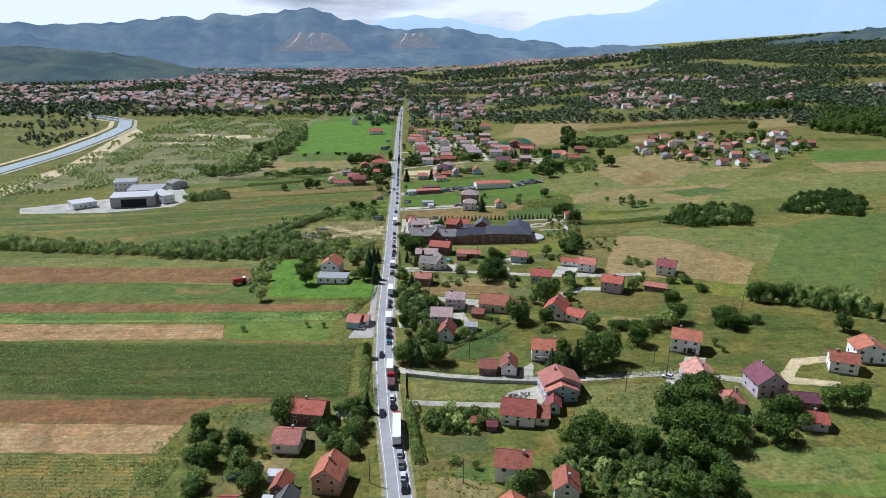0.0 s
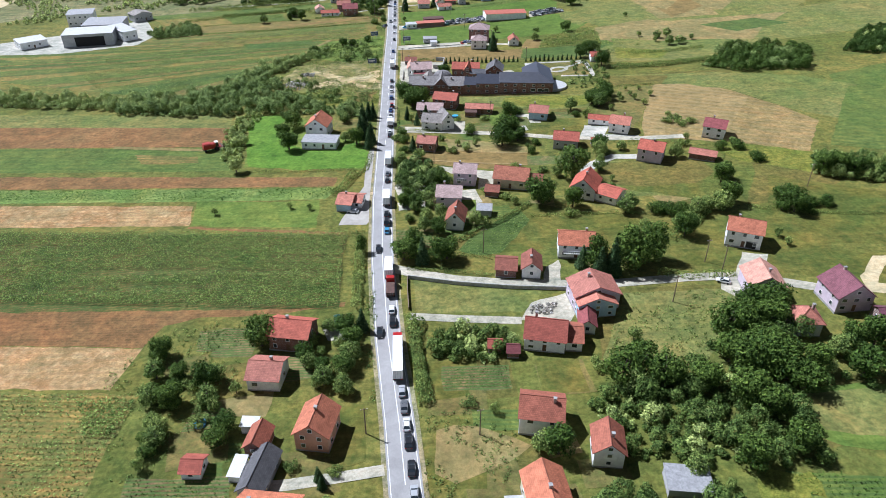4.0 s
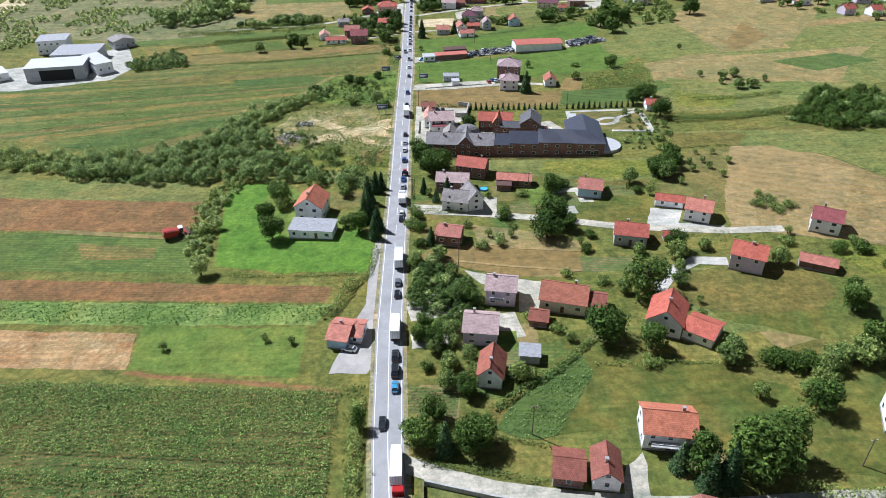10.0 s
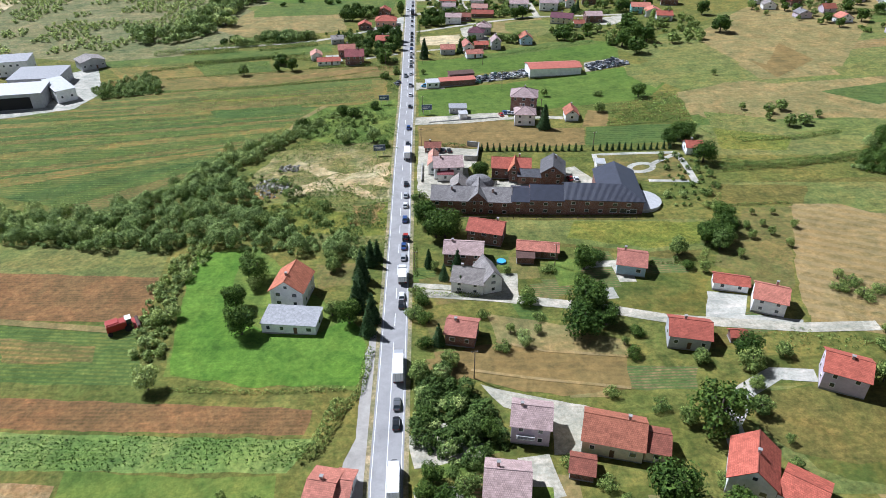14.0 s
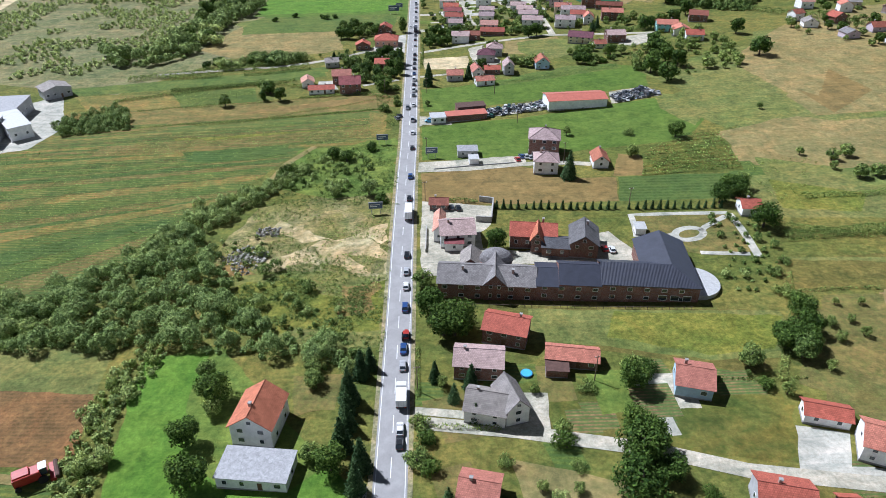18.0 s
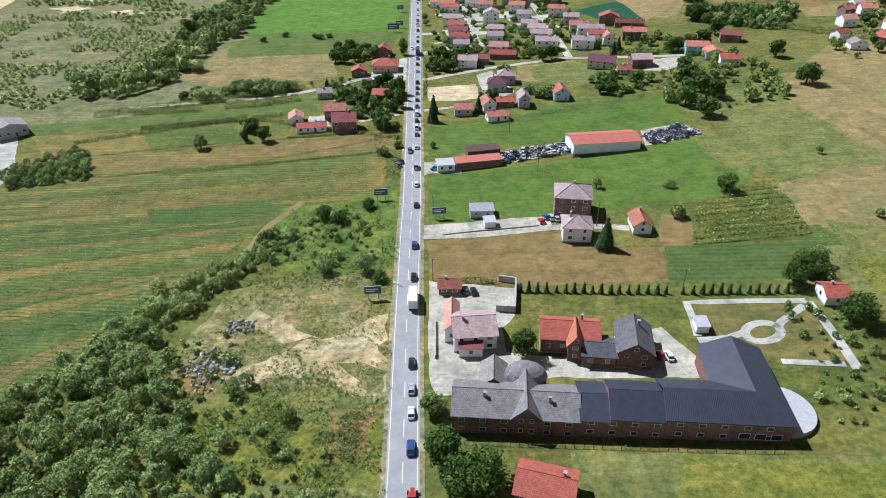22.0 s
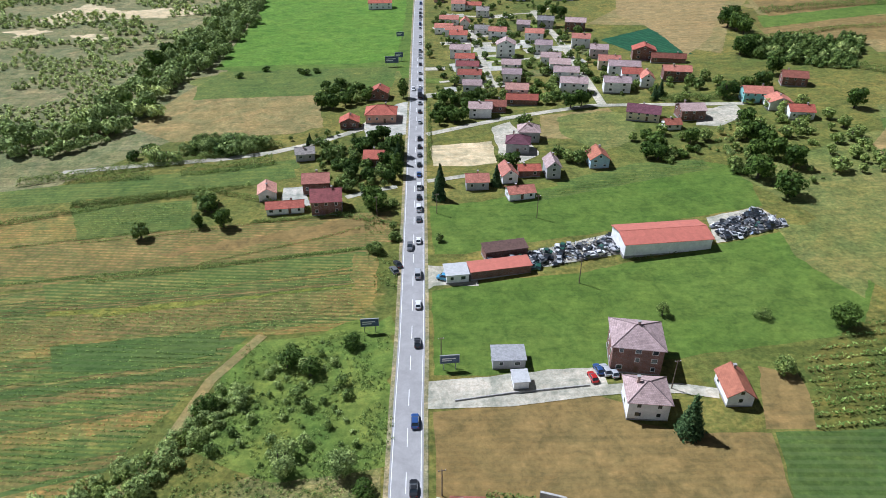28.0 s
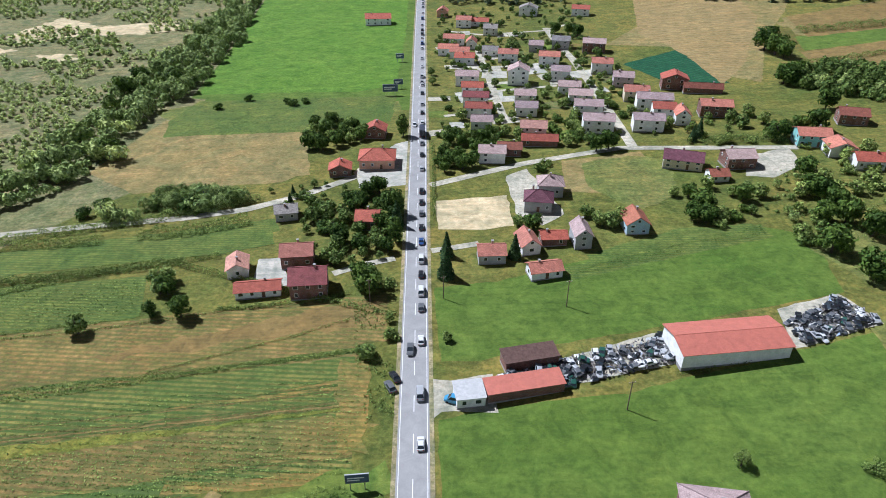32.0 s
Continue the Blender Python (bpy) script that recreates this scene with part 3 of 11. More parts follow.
def balcony(root, x, y, z, w, deep=1.4, rail="frame"):
    bm = bmesh.new()
    box(bm, x - w / 2, y - deep, z - 0.18, x + w / 2, y - 0.003, z)
    b = part("balcony", bm, M["bridge"], root)
    bm = bmesh.new()
    for px in np.linspace(x - w / 2 + 0.05, x + w / 2 - 0.05, max(3, int(w / 0.6))):
        box(bm, px - 0.03, y - deep, z + 0.002, px + 0.03, y - deep + 0.06, z + 0.9)
    box(bm, x - w / 2, y - deep - 0.01, z + 0.902, x + w / 2, y - deep + 0.07, z + 0.98)
    part("railing", bm, M[rail], b)


def quads(name, centres, size, mats, seed, flat=0.0, stretch=1.0, out=None, loose=0.5, fine=True):
    """A mesh of many small leaves at the centres given, that face outwards (or up), more or less; fine: two smaller ones at each."""
    rng = np.random.default_rng(seed)
    centres = np.asarray(centres, dtype=float)
    if out is None:
        out = np.tile((0.0, 0.0, 1.0), (len(centres), 1))
    if fine:
        step = np.asarray(size) * 0.42
        centres = np.concatenate([centres, centres + rng.normal(size=centres.shape) * step])
        out = np.concatenate([out, out])
    n = len(centres)
    face = out / np.maximum(1e-6, np.linalg.norm(out, axis=1, keepdims=True)) + rng.normal(size=(n, 3)) * loose
    face /= np.linalg.norm(face, axis=1, keepdims=True)
    u = np.cross(face, rng.normal(size=(n, 3)))
    u /= np.linalg.norm(u, axis=1, keepdims=True)
    v = np.cross(face, u)
    s = (np.asarray(size) * rng.uniform(0.65, 1.35, n))[:, None] * (0.41 if fine else 0.66)
    u, v = u * s * stretch, v * s
    co = np.stack([centres - u - v * 0.45, centres + u - v * 0.45, centres + v * 0.8], 1).reshape(-1, 3)
    me = bpy.data.meshes.new(name)
    me.vertices.add(3 * n)
    me.vertices.foreach_set("co", co.ravel())
    me.loops.add(3 * n)
    me.loops.foreach_set("vertex_index", np.arange(3 * n, dtype=np.int32))
    me.polygons.add(n)
    me.polygons.foreach_set("loop_start", np.arange(0, 3 * n, 3, dtype=np.int32))
    me.polygons.foreach_set("loop_total", np.full(n, 3, dtype=np.int32))
    me.update(calc_edges=True)
    me.materials.append(mats)
    return me


def crown_points(rng, lobes, n, shell=0.66):
    """Leaf places in overlapping uneven lobes (x, y, z, r, squash), thicker towards their skins."""
    out = []
    vol = np.array([l[3] ** 2 for l in lobes])
    vol = vol / vol.sum()
    for (x, y, z, r, sq), share in zip(lobes, vol):
        k = max(4, int(n * share))
        d = rng.normal(size=(k, 3))
        d /= np.linalg.norm(d, axis=1, keepdims=True)
        rad = r * (shell + (1 - shell) * rng.random(k) ** 0.6) * rng.uniform(0.82, 1.12, k)
        out.append(np.concatenate([np.array((x, y, z)) + d * rad[:, None] * (1, 1, sq), d + (0, 0, 0.25)], 1))
    p = np.concatenate(out)
    p = p[p[:, 2] > 0.15]
    return p[:, :3], p[:, 3:]


def trunk_mesh(h, r, limbs, rng):
    bm = bmesh.new()
    tube(bm, (0, 0, -0.6), (0.05, 0.03, h * 0.55), r, r * 0.7)
    tube(bm, (0.05, 0.03, h * 0.55), (0.1, -0.05, h), r * 0.7, r * 0.3)
    for x, y, z, rr, _ in limbs:
        tube(bm, (0.05, 0, h * rng.uniform(0.4, 0.75)), (x * 0.75, y * 0.75, z), r * 0.4, r * 0.1, 5)
    return mesh_from("trunk", bm, M["bark"], True)


TREES = {}
FAR_TREES = {}      # fewer and larger leaves, for trees that stay far off


def tree_kind(key, seed, H, R, n, leaf, size, form):
    rng = np.random.default_rng(seed)
    if form == "round":
        lobes = [(0, 0, H * 0.55, R * 0.8, 0.95)]
        for i in range(12):
            a, e = i * 2.4 + rng.random(), rng.uniform(-0.75, 0.8)
            lobes.append((math.cos(a) * R * 0.62 * math.cos(e), math.sin(a) * R * 0.62 * math.cos(e), H * 0.53 + R * 0.75 * math.sin(e), R * rng.uniform(0.3, 0.52), 0.9))
        pts, face = crown_points(rng, lobes, n)
    elif form == "tall":
        lobes = [(rng.normal() * 0.25 * R, rng.normal() * 0.25 * R, z, R * (1 - 0.55 * abs(2 * (z / H) - 1.05)) * rng.uniform(0.8, 1.1), 1.1) for z in np.linspace(H * 0.25, H * 0.9, 8)]
        pts, face = crown_points(rng, lobes, n)
    elif form == "cone":
        z = H * (0.06 + 0.94 * (1 - np.sqrt(rng.random(n))))
        a = rng.random(n) * math.tau
        tier = 0.72 + 0.28 * np.abs(np.sin(z * 3.1 + np.sin(a * 5)))
        r = R * (1 - z / H) * tier * (0.35 + 0.65 * rng.random(n) ** 0.5)
        pts = np.stack([r * np.cos(a), r * np.sin(a), z - r * 0.18], 1)
        face = np.stack([np.cos(a), np.sin(a), 0.7 + 0 * a], 1)
        lobes = []
    else:
        lobes = [(rng.normal() * R * 0.45, rng.normal() * R * 0.45, H * rng.uniform(0.3, 0.6), R * rng.uniform(0.4, 0.65), 0.8) for _ in range(7)]
        pts, face = crown_points(rng, lobes, n)
        pts[:, 2] = np.abs(pts[:, 2])
    crown = quads("crown", pts, size * 1.14, M[leaf], seed, 0.25, 1.25 if form != "cone" else 1.6, face, 0.42)
    tm = trunk_mesh(H * (0.9 if form == "cone" else 0.7), 0.035 * R * 2 + 0.08, lobes[1:6], rng)
    few = rng.random(len(pts)) < 0.6
    TREES[key] = crown, tm
    FAR_TREES[key] = quads("crown", pts[few], size * 1.4, M[leaf], seed, 0.25, 1.25, face[few], 0.42, False), tm


tree_kind("round_a", 1, 9.0, 4.5, 1456, "leaf", 0.56, "round")
tree_kind("round_b", 2, 8.0, 3.8, 1261, "leaf", 0.53, "round")
tree_kind("round_c", 3, 6.5, 2.9, 970, "leaf_hedge", 0.46, "round")
tree_kind("tall_a", 4, 11.0, 2.8, 1261, "leaf", 0.55, "tall")
tree_kind("tall_b", 5, 9.0, 2.3, 1067, "leaf", 0.50, "tall")
tree_kind("conifer_a", 6, 11.0, 3.3, 1456, "leaf_dark", 0.50, "cone")
tree_kind("conifer_b", 7, 9.0, 2.7, 1164, "leaf_dark", 0.46, "cone")
tree_kind("willow_a", 8, 6.0, 3.4, 1067, "leaf_pale", 0.46, "bush")
tree_kind("willow_b", 9, 7.0, 3.2, 1067, "leaf_pale", 0.46, "round")
tree_kind("bush_a", 10, 4.0, 2.8, 679, "leaf", 0.41, "bush")
tree_kind("bush_b", 11, 3.2, 2.3, 543, "leaf_hedge", 0.38, "bush")
tree_kind("thuja", 12, 3.2, 0.8, 368, "leaf_dark", 0.28, "cone")
tree_kind("small", 13, 4.2, 1.7, 465, "leaf_hedge", 0.32, "round")

TREE_WORDS = {"round": ("broad-crowned green leafy tree standing in grass", "tree", "leafy trees"), "tall": ("tall narrow green leafy tree", "tree", "leafy trees"),
              "conifer": ("dark green conifer with drooping branches", "conifer", "conifers"), "willow": ("pale grey-green willow growing in rough scrub", "willow", "willows"),
              "bush": ("dense green bush growing on rough ground", "bush", "bushes"), "thuja": ("clipped dark thuja in a row along a boundary", "thuja", "thuja row"),
              "small": ("young fruit tree with a small round crown", "fruit tree", "orchard trees")}
TREE_NAMES = {"round": "tree", "tall": "tree", "conifer": "conifer", "willow": "willow", "bush": "bush", "thuja": "thuja", "small": "fruit_tree"}


def tree(key, x, y, s=1.0, sz=None, turn=None):
    kind = key.split("_")[0]
    label, cat, group = TREE_WORDS[kind]
    h = math.sin(x * 12.9898 + y * 78.233) * 43758.5453
    h = h - math.floor(h)
    root = new(TREE_NAMES[kind])
    root.matrix_basis = pose(x, y, gz(x, y), 0, 0, 360 * h if turn is None else turn) @ Matrix.Diagonal((s, s, sz or s * (0.9 + 0.2 * h), 1))
    tagged(root, label, cat, group)
    crown, trunk = (FAR_TREES if y > 470 or abs(x) > 230 else TREES)[key]
    for nm, me in (("trunk", trunk), ("crown", crown)):
        o = new(nm, me)
        o.parent = root
    return root


def in_poly(x, y, poly):
    c, j = False, len(poly) - 1
    for i in range(len(poly)):
        (xi, yi), (xj, yj) = poly[i], poly[j]
        if (yi > y) != (yj > y) and x < (xj - xi) * (y - yi) / (yj - yi) + xi:
            c = not c
        j = i
    return c


def scatter(poly, gap, seed):
    """Uneven places in a polygon, about gap metres apart."""
    rnd = random.Random(seed)
    xs, ys = [p[0] for p in poly], [p[1] for p in poly]
    out = []
    y = min(ys)
    while y < max(ys):
        x = min(xs)
        while x < max(xs):
            px, py = x + rnd.uniform(-0.45, 0.45) * gap, y + rnd.uniform(-0.45, 0.45) * gap
            if in_poly(px, py, poly):
                out.append((px, py, rnd.random()))
            x += gap
        y += gap
    return out


def along(line, gap, seed, jitter=0.3):
    rnd = random.Random(seed)
    out, rest = [], 0.0
    for (x0, y0), (x1, y1) in zip(line, line[1:]):
        length = math.hypot(x1 - x0, y1 - y0)
        s = rest
        while s < length:
            k = s / length
            out.append((x0 + (x1 - x0) * k + rnd.uniform(-jitter, jitter) * gap, y0 + (y1 - y0) * k + rnd.uniform(-jitter, jitter) * gap, rnd.random()))
            s += gap
        rest = s - length
    return out


LAID = [0]


def draped(name, poly, mat, off=0.06, step=8.0, wobble=0.5, label="", category="field", kind="structure", group=""):
    """A patch of land on the ground, with a slightly wavering edge; later patches lie on earlier ones."""
    LAID[0] += 1
    off = 0.008 + 0.00018 * LAID[0]
    bm = bmesh.new()
    pts = []
    for (x0, y0), (x1, y1) in zip(poly, poly[1:] + poly[:1]):
        k = max(1, int(math.hypot(x1 - x0, y1 - y0) / 3.0))
        pts += [(x0 + (x1 - x0) * i / k, y0 + (y1 - y0) * i / k) for i in range(k)]
    if wobble:
        pts = [(x + wobble * noise.noise(Vector((x * 0.21, y * 0.21, 3.1))) * 1.6, y + wobble * noise.noise(Vector((x * 0.21, y * 0.21, 9.7))) * 1.6) for x, y in pts]
    f = bm.faces.new([bm.verts.new((x, y, 0)) for x, y in pts])
    bm.normal_update()
    if f.normal.z < 0:
        f.normal_flip()
    xs, ys = [p[0] for p in pts], [p[1] for p in pts]
    for axis, lo, hi in ((0, min(xs), max(xs)), (1, min(ys), max(ys))):
        c = (math.floor(lo / step) + 1) * step if axis == 0 else lo + step * 4      # cuts on the ground's own grid lines
        while c < hi:
            co, no = ((c, 0, 0), (1, 0, 0)) if axis == 0 else ((0, c, 0), (0, 1, 0))
            bmesh.ops.bisect_plane(bm, geom=bm.verts[:] + bm.edges[:] + bm.faces[:], plane_co=co, plane_no=no)
            c += step if axis == 0 or hi > 800 else step * 4
    bmesh.ops.triangulate(bm, faces=bm.faces)
    for v in bm.verts:
        v.co.z = gl(v.co.x, v.co.y) + off
    ob = part(name, bm, mat)
    return tagged(ob, label, category, group, kind)


def ribbon(name, line, width, mat, off=0.1, label="", category="", kind="structure", step=4.0, thick=0.0, shift=0.0, parent=None):
    """A strip of even width along a line on the ground."""
    pts = []
    for (x0, y0), (x1, y1) in zip(line, line[1:]):
        k = max(1, int(math.hypot(x1 - x0, y1 - y0) / step))
        pts += [(x0 + (x1 - x0) * i / k, y0 + (y1 - y0) * i / k) for i in range(k)]
    pts.append(line[-1])
    bm = bmesh.new()
    rows = []
    for i, (x, y) in enumerate(pts):
        (ax, ay), (bx, by) = pts[max(0, i - 1)], pts[min(len(pts) - 1, i + 1)]
        n = Vector((by - ay, ax - bx, 0)).normalized()
        row = []
        for s in (shift - width / 2, shift + width / 2):
            px, py = x + n.x * s, y + n.y * s
            row.append(bm.verts.new((px, py, gl(px, py) + off)))
        if thick:
            for s in (shift - width / 2, shift + width / 2):
                px, py = x + n.x * s, y + n.y * s
                row.append(bm.verts.new((px, py, gl(px, py) + off - thick)))
        rows.append(row)
    for a, b in zip(rows, rows[1:]):
        bm.faces.new((a[0], a[1], b[1], b[0]))
        if thick:
            bm.faces.new((a[2], a[0], b[0], b[2]))
            bm.faces.new((a[1], a[3], b[3], b[1]))
    if thick:
        for a in (rows[0], rows[-1]):
            bm.faces.new((a[0], a[1], a[3], a[2]))
    bmesh.ops.recalc_face_normals(bm, faces=bm.faces)
    ob = part(name, bm, mat, parent)
    if parent is None:
        tagged(ob, label, category, "", kind)
    return ob


def strips(corners, kinds, seed, label, margins=True):
    """A field of long narrow strips with grassy margins here and there: corners near west, near east, far east, far west."""
    rnd = random.Random(seed)
    a, b, c, d = [Vector(p) for p in corners]
    cuts = [0.0]
    while cuts[-1] < 1.0:
        cuts.append(cuts[-1] + rnd.uniform(0.45, 1.55) / len(kinds))
    cuts = [c_ / cuts[-1] for c_ in cuts]
    for i, (t0, t1) in enumerate(zip(cuts, cuts[1:])):
        q = [a.lerp(d, t0), b.lerp(c, t0), b.lerp(c, t1), a.lerp(d, t1)]
        draped("field_strip", [tuple(p) for p in q], M[kinds[i % len(kinds)]], label=label, wobble=0.5)
        if margins and rnd.random() < 0.4:
            u, v = q[0], q[1]
            w = Vector((0.0, rnd.uniform(0.7, 1.5)))
            draped("field_margin", [tuple(u), tuple(v), tuple(v + w), tuple(u + w)], M["under"], label="dark grassy margin between crop strips", wobble=0.4)


# ---- vehicles ----
def loft(bm, sections):
    """Closed rings joined end to end."""
    rings = [[bm.verts.new(p) for p in s] for s in sections]
    for a, b in zip(rings, rings[1:]):
        n = len(a)
        for i in range(n):
            bm.faces.new((a[i], a[(i + 1) % n], b[(i + 1) % n], b[i]))
    bm.faces.new(rings[0][::-1])
    bm.faces.new(rings[-1])
    bmesh.ops.recalc_face_normals(bm, faces=bm.faces)


def ring(y, w, z0, z1, c=0.12):
    return [(-w + c, y, z0), (w - c, y, z0), (w, y, z0 + c), (w, y, z1 - c), (w - c * 1.4, y, z1), (-w + c * 1.4, y, z1), (-w, y, z1 - c), (-w, y, z0 + c)]


def wheel_mesh(r, w):
    bm = bmesh.new()
    tube(bm, (-w / 2, 0, 0), (w / 2, 0, 0), r, r, 14)
    t = mesh_from("wheel", bm, M["rubber"])
    bm = bmesh.new()
    tube(bm, (-w / 2 - 0.015, 0, 0), (w / 2 + 0.015, 0, 0), r * 0.6, r * 0.6, 10)
    return t, mesh_from("rim", bm, M["rim"])


CAR_MESH = {}


def car_meshes(kind):
    if kind in CAR_MESH:
        return CAR_MESH[kind]
    L, W, H, bonnet, boot = {"saloon": (4.5, 0.88, 1.45, 1.25, 0.75), "hatch": (4.1, 0.87, 1.5, 1.1, 0.12), "van": (5.1, 0.98, 2.1, 0.9, 0.08), "suv": (4.6, 0.93, 1.7, 1.2, 0.15)}[kind]
    belt = 0.62 * H
    y0, y1 = -L / 2, L / 2
    bm = bmesh.new()
    loft(bm, [ring(y0, W * 0.86, 0.38, belt * 0.82), ring(y0 + 0.18, W * 0.97, 0.26, belt * 0.95), ring(y0 + boot + 0.25, W, 0.24, belt), ring(y1 - bonnet - 0.3, W, 0.24, belt * 0.98), ring(y1 - 0.35, W * 0.96, 0.26, belt * 0.84), ring(y1, W * 0.82, 0.36, belt * 0.66)])
    body = mesh_from("body", bm, M["paint"])
    bm = bmesh.new()
    z = belt - 0.03
    a0, a1, b0, b1 = y0 + boot + 0.08, y0 + boot + 0.6, y1 - bonnet - 0.85, y1 - bonnet - 0.02
    lo, hi = W * 0.93, W * 0.74
    loft(bm, [[(-lo, a0, z), (lo, a0, z), (lo, b1, z), (-lo, b1, z)], [(-hi, a1, H - 0.06), (hi, a1, H - 0.06), (hi, b0, H - 0.06), (-hi, b0, H - 0.06)]])
    cab = mesh_from("cabin_glass", bm, M["glass"])
    bm = bmesh.new()
    loft(bm, [[(-hi - 0.03, a1 - 0.05, H - 0.058), (hi + 0.03, a1 - 0.05, H - 0.058), (hi + 0.03, b0 + 0.05, H - 0.058), (-hi - 0.03, b0 + 0.05, H - 0.058)],
              [(-hi + 0.06, a1 + 0.05, H), (hi - 0.06, a1 + 0.05, H), (hi - 0.06, b0 - 0.05, H), (-hi + 0.06, b0 - 0.05, H)]])
    for sx in (-1, 1):
        for (ya, yb) in ((a0 + 0.05, a1 + 0.02), (b1 - 0.03, b0 - 0.02)):
            tube(bm, (sx * lo * 1.0, ya, z), (sx * (hi + 0.01), yb, H - 0.06), 0.055, 0.05, 5)
    roof = mesh_from("roof", bm, M["paint"])
    lamps = []
    for sx in (-1, 1):
        bm = bmesh.new()
        box(bm, sx * W * 0.68 - 0.16, y0 - 0.02, belt * 0.62, sx * W * 0.68 + 0.16, y0 + 0.12, belt * 0.8, 0.02)
        lamps.append(("tail_lamp", mesh_from("tail_lamp", bm, M["lamp_red"])))
        bm = bmesh.new()
        box(bm, sx * W * 0.64 - 0.17, y1 - 0.12, belt * 0.5, sx * W * 0.64 + 0.17, y1 + 0.015, belt * 0.62, 0.02)
        lamps.append(("head_lamp", mesh_from("head_lamp", bm, M["lamp_white"])))
    CAR_MESH[kind] = body, cab, roof, lamps, wheel_mesh(0.32, 0.22), (L, W)
    return CAR_MESH[kind]


PAINT = {"white": (0.72, 0.72, 0.72), "silver": (0.42, 0.43, 0.45), "grey": (0.13, 0.135, 0.145), "black": (0.018, 0.019, 0.022), "blue": (0.03, 0.075, 0.22), "red": (0.42, 0.02, 0.018), "sky": (0.07, 0.28, 0.48), "green": (0.03, 0.10, 0.07)}
CAR_WORDS = {"saloon": "saloon car", "hatch": "hatchback car", "van": "van", "suv": "estate car"}


def car(x, y, rot=0.0, kind="hatch", paint="white", where="in the traffic queue on the road", lift=0.12, group="queueing cars"):
    body, cab, roof, lamps, (tyre, rim), (L, W) = car_meshes(kind)
    root = thing("van" if kind == "van" else "car", x, y, rot, f"{paint} {CAR_WORDS[kind]} {where}", "van" if kind == "van" else "car", group, gz(x, y) + lift)
    for nm, me in (("body", body), ("cabin_glass", cab), ("roof", roof)):
        part(nm, me, None, root).color = (*PAINT[paint], 1)
    for nm, me in lamps:
        part(nm, me, None, root)
    for sx in (-1, 1):
        for sy in (-0.31, 0.31):
            wl_ = part("wheel", tyre, None, root)
            wl_.location = (sx * (W - 0.1), sy * L, 0.32)
    return root


def truck(x, y, rot=0.0, length=13.6, cab="red", load="tarp_white", label="", lift=0.12, box_h=2.7):
    """A lorry that heads along +y: cab, cargo box, chassis, wheels, lamps."""
    root = thing("truck", x, y, rot, label or "articulated lorry with a white box trailer and red cab", "truck", "queueing lorries", gz(x, y) + lift)
    bm = bmesh.new()
    box(bm, -1.26, -length / 2, 1.2, 1.26, length / 2, 1.2 + box_h, 0.04)
    part("cargo_box", bm, M[load], root)
    bm = bmesh.new()
    for k in (-0.62, 0.0, 0.62):
        box(bm, k - 0.025, -length / 2 - 0.05, 1.3, k + 0.025, -length / 2 - 0.004, 1.1 + box_h)
    part("door_bars", bm, M["steel"], root)
    bm = bmesh.new()
    box(bm, -1.0, -length / 2 + 0.1, 0.85, 1.0, length / 2 + 2.2, 1.18)
    part("chassis", bm, M["rubber"], root)
    y0 = length / 2 + 0.5
    bm = bmesh.new()
    loft(bm, [ring(y0, 1.22, 0.75, 3.35, 0.1), ring(y0 + 1.5, 1.23, 0.7, 3.3, 0.12), ring(y0 + 2.1, 1.2, 0.65, 1.9, 0.12)])
    cb = part("cab", bm, M["paint"], root)
    cb.color = (*PAINT[cab], 1)
    bm = bmesh.new()
    loft(bm, [[(-1.05, y0 + 1.56, 3.1), (1.05, y0 + 1.56, 3.1), (1.05, y0 + 1.62, 3.1), (-1.05, y0 + 1.62, 3.1)], [(-1.08, y0 + 2.06, 2.0), (1.08, y0 + 2.06, 2.0), (1.08, y0 + 2.14, 2.0), (-1.08, y0 + 2.14, 2.0)]])
    part("windscreen", bm, M["glass"], cb)
    tyre, rim = TRUCK_WHEEL
    for sx in (-1, 1):
        for wy in (-length / 2 + 1.2, -length / 2 + 2.5, y0 + 1.0):
            w_ = part("wheel", tyre, None, root)
            w_.location = (sx * 1.08, wy, 0.5)
            part("rim", rim, None, w_)
        bm = bmesh.new()
        box(bm, sx * 0.9 - 0.2, -length / 2 - 0.06, 0.95, sx * 0.9 + 0.2, -length / 2 - 0.004, 1.15)
        part("tail_lamp", bm, M["lamp_red"], root)
    return root


TRUCK_WHEEL = wheel_mesh(0.5, 0.35)


# ---- ground ----
def spaced(a, b, fine0, fine1, step, grow=1.25):
    """Grid lines, even between fine0 and fine1 and wider beyond."""
    mid = list(np.arange(fine0, fine1 + 0.1, step))
    out, s, v = [], step, fine1
    while v < b:
        s *= grow
        v = min(b, v + s)
        out.append(v)
    low, s, v = [], step, fine0
    while v > a:
        s *= grow
        v = max(a, v - s)
        low.append(v)
    return low[::-1] + mid + out


def build_ground():
    xs, ys = spaced(-3600, 3600, -480, 480, 8.0), spaced(-900, 4900, -60, 1240, 8.0)
    nx, ny = len(xs), len(ys)
    co = [(x, y, gz(x, y)) for y in ys for x in xs]
    faces = [(j * nx + i, j * nx + i + 1, (j + 1) * nx + i + 1, (j + 1) * nx + i) for j in range(ny - 1) for i in range(nx - 1)]
    me = bpy.data.meshes.new("ground")
    me.from_pydata(co, [], faces)
    me.materials.append(M["grass"])
    tagged(new("ground", me), "rough green grassland with drier patches", "ground", "", "structure")


build_ground()

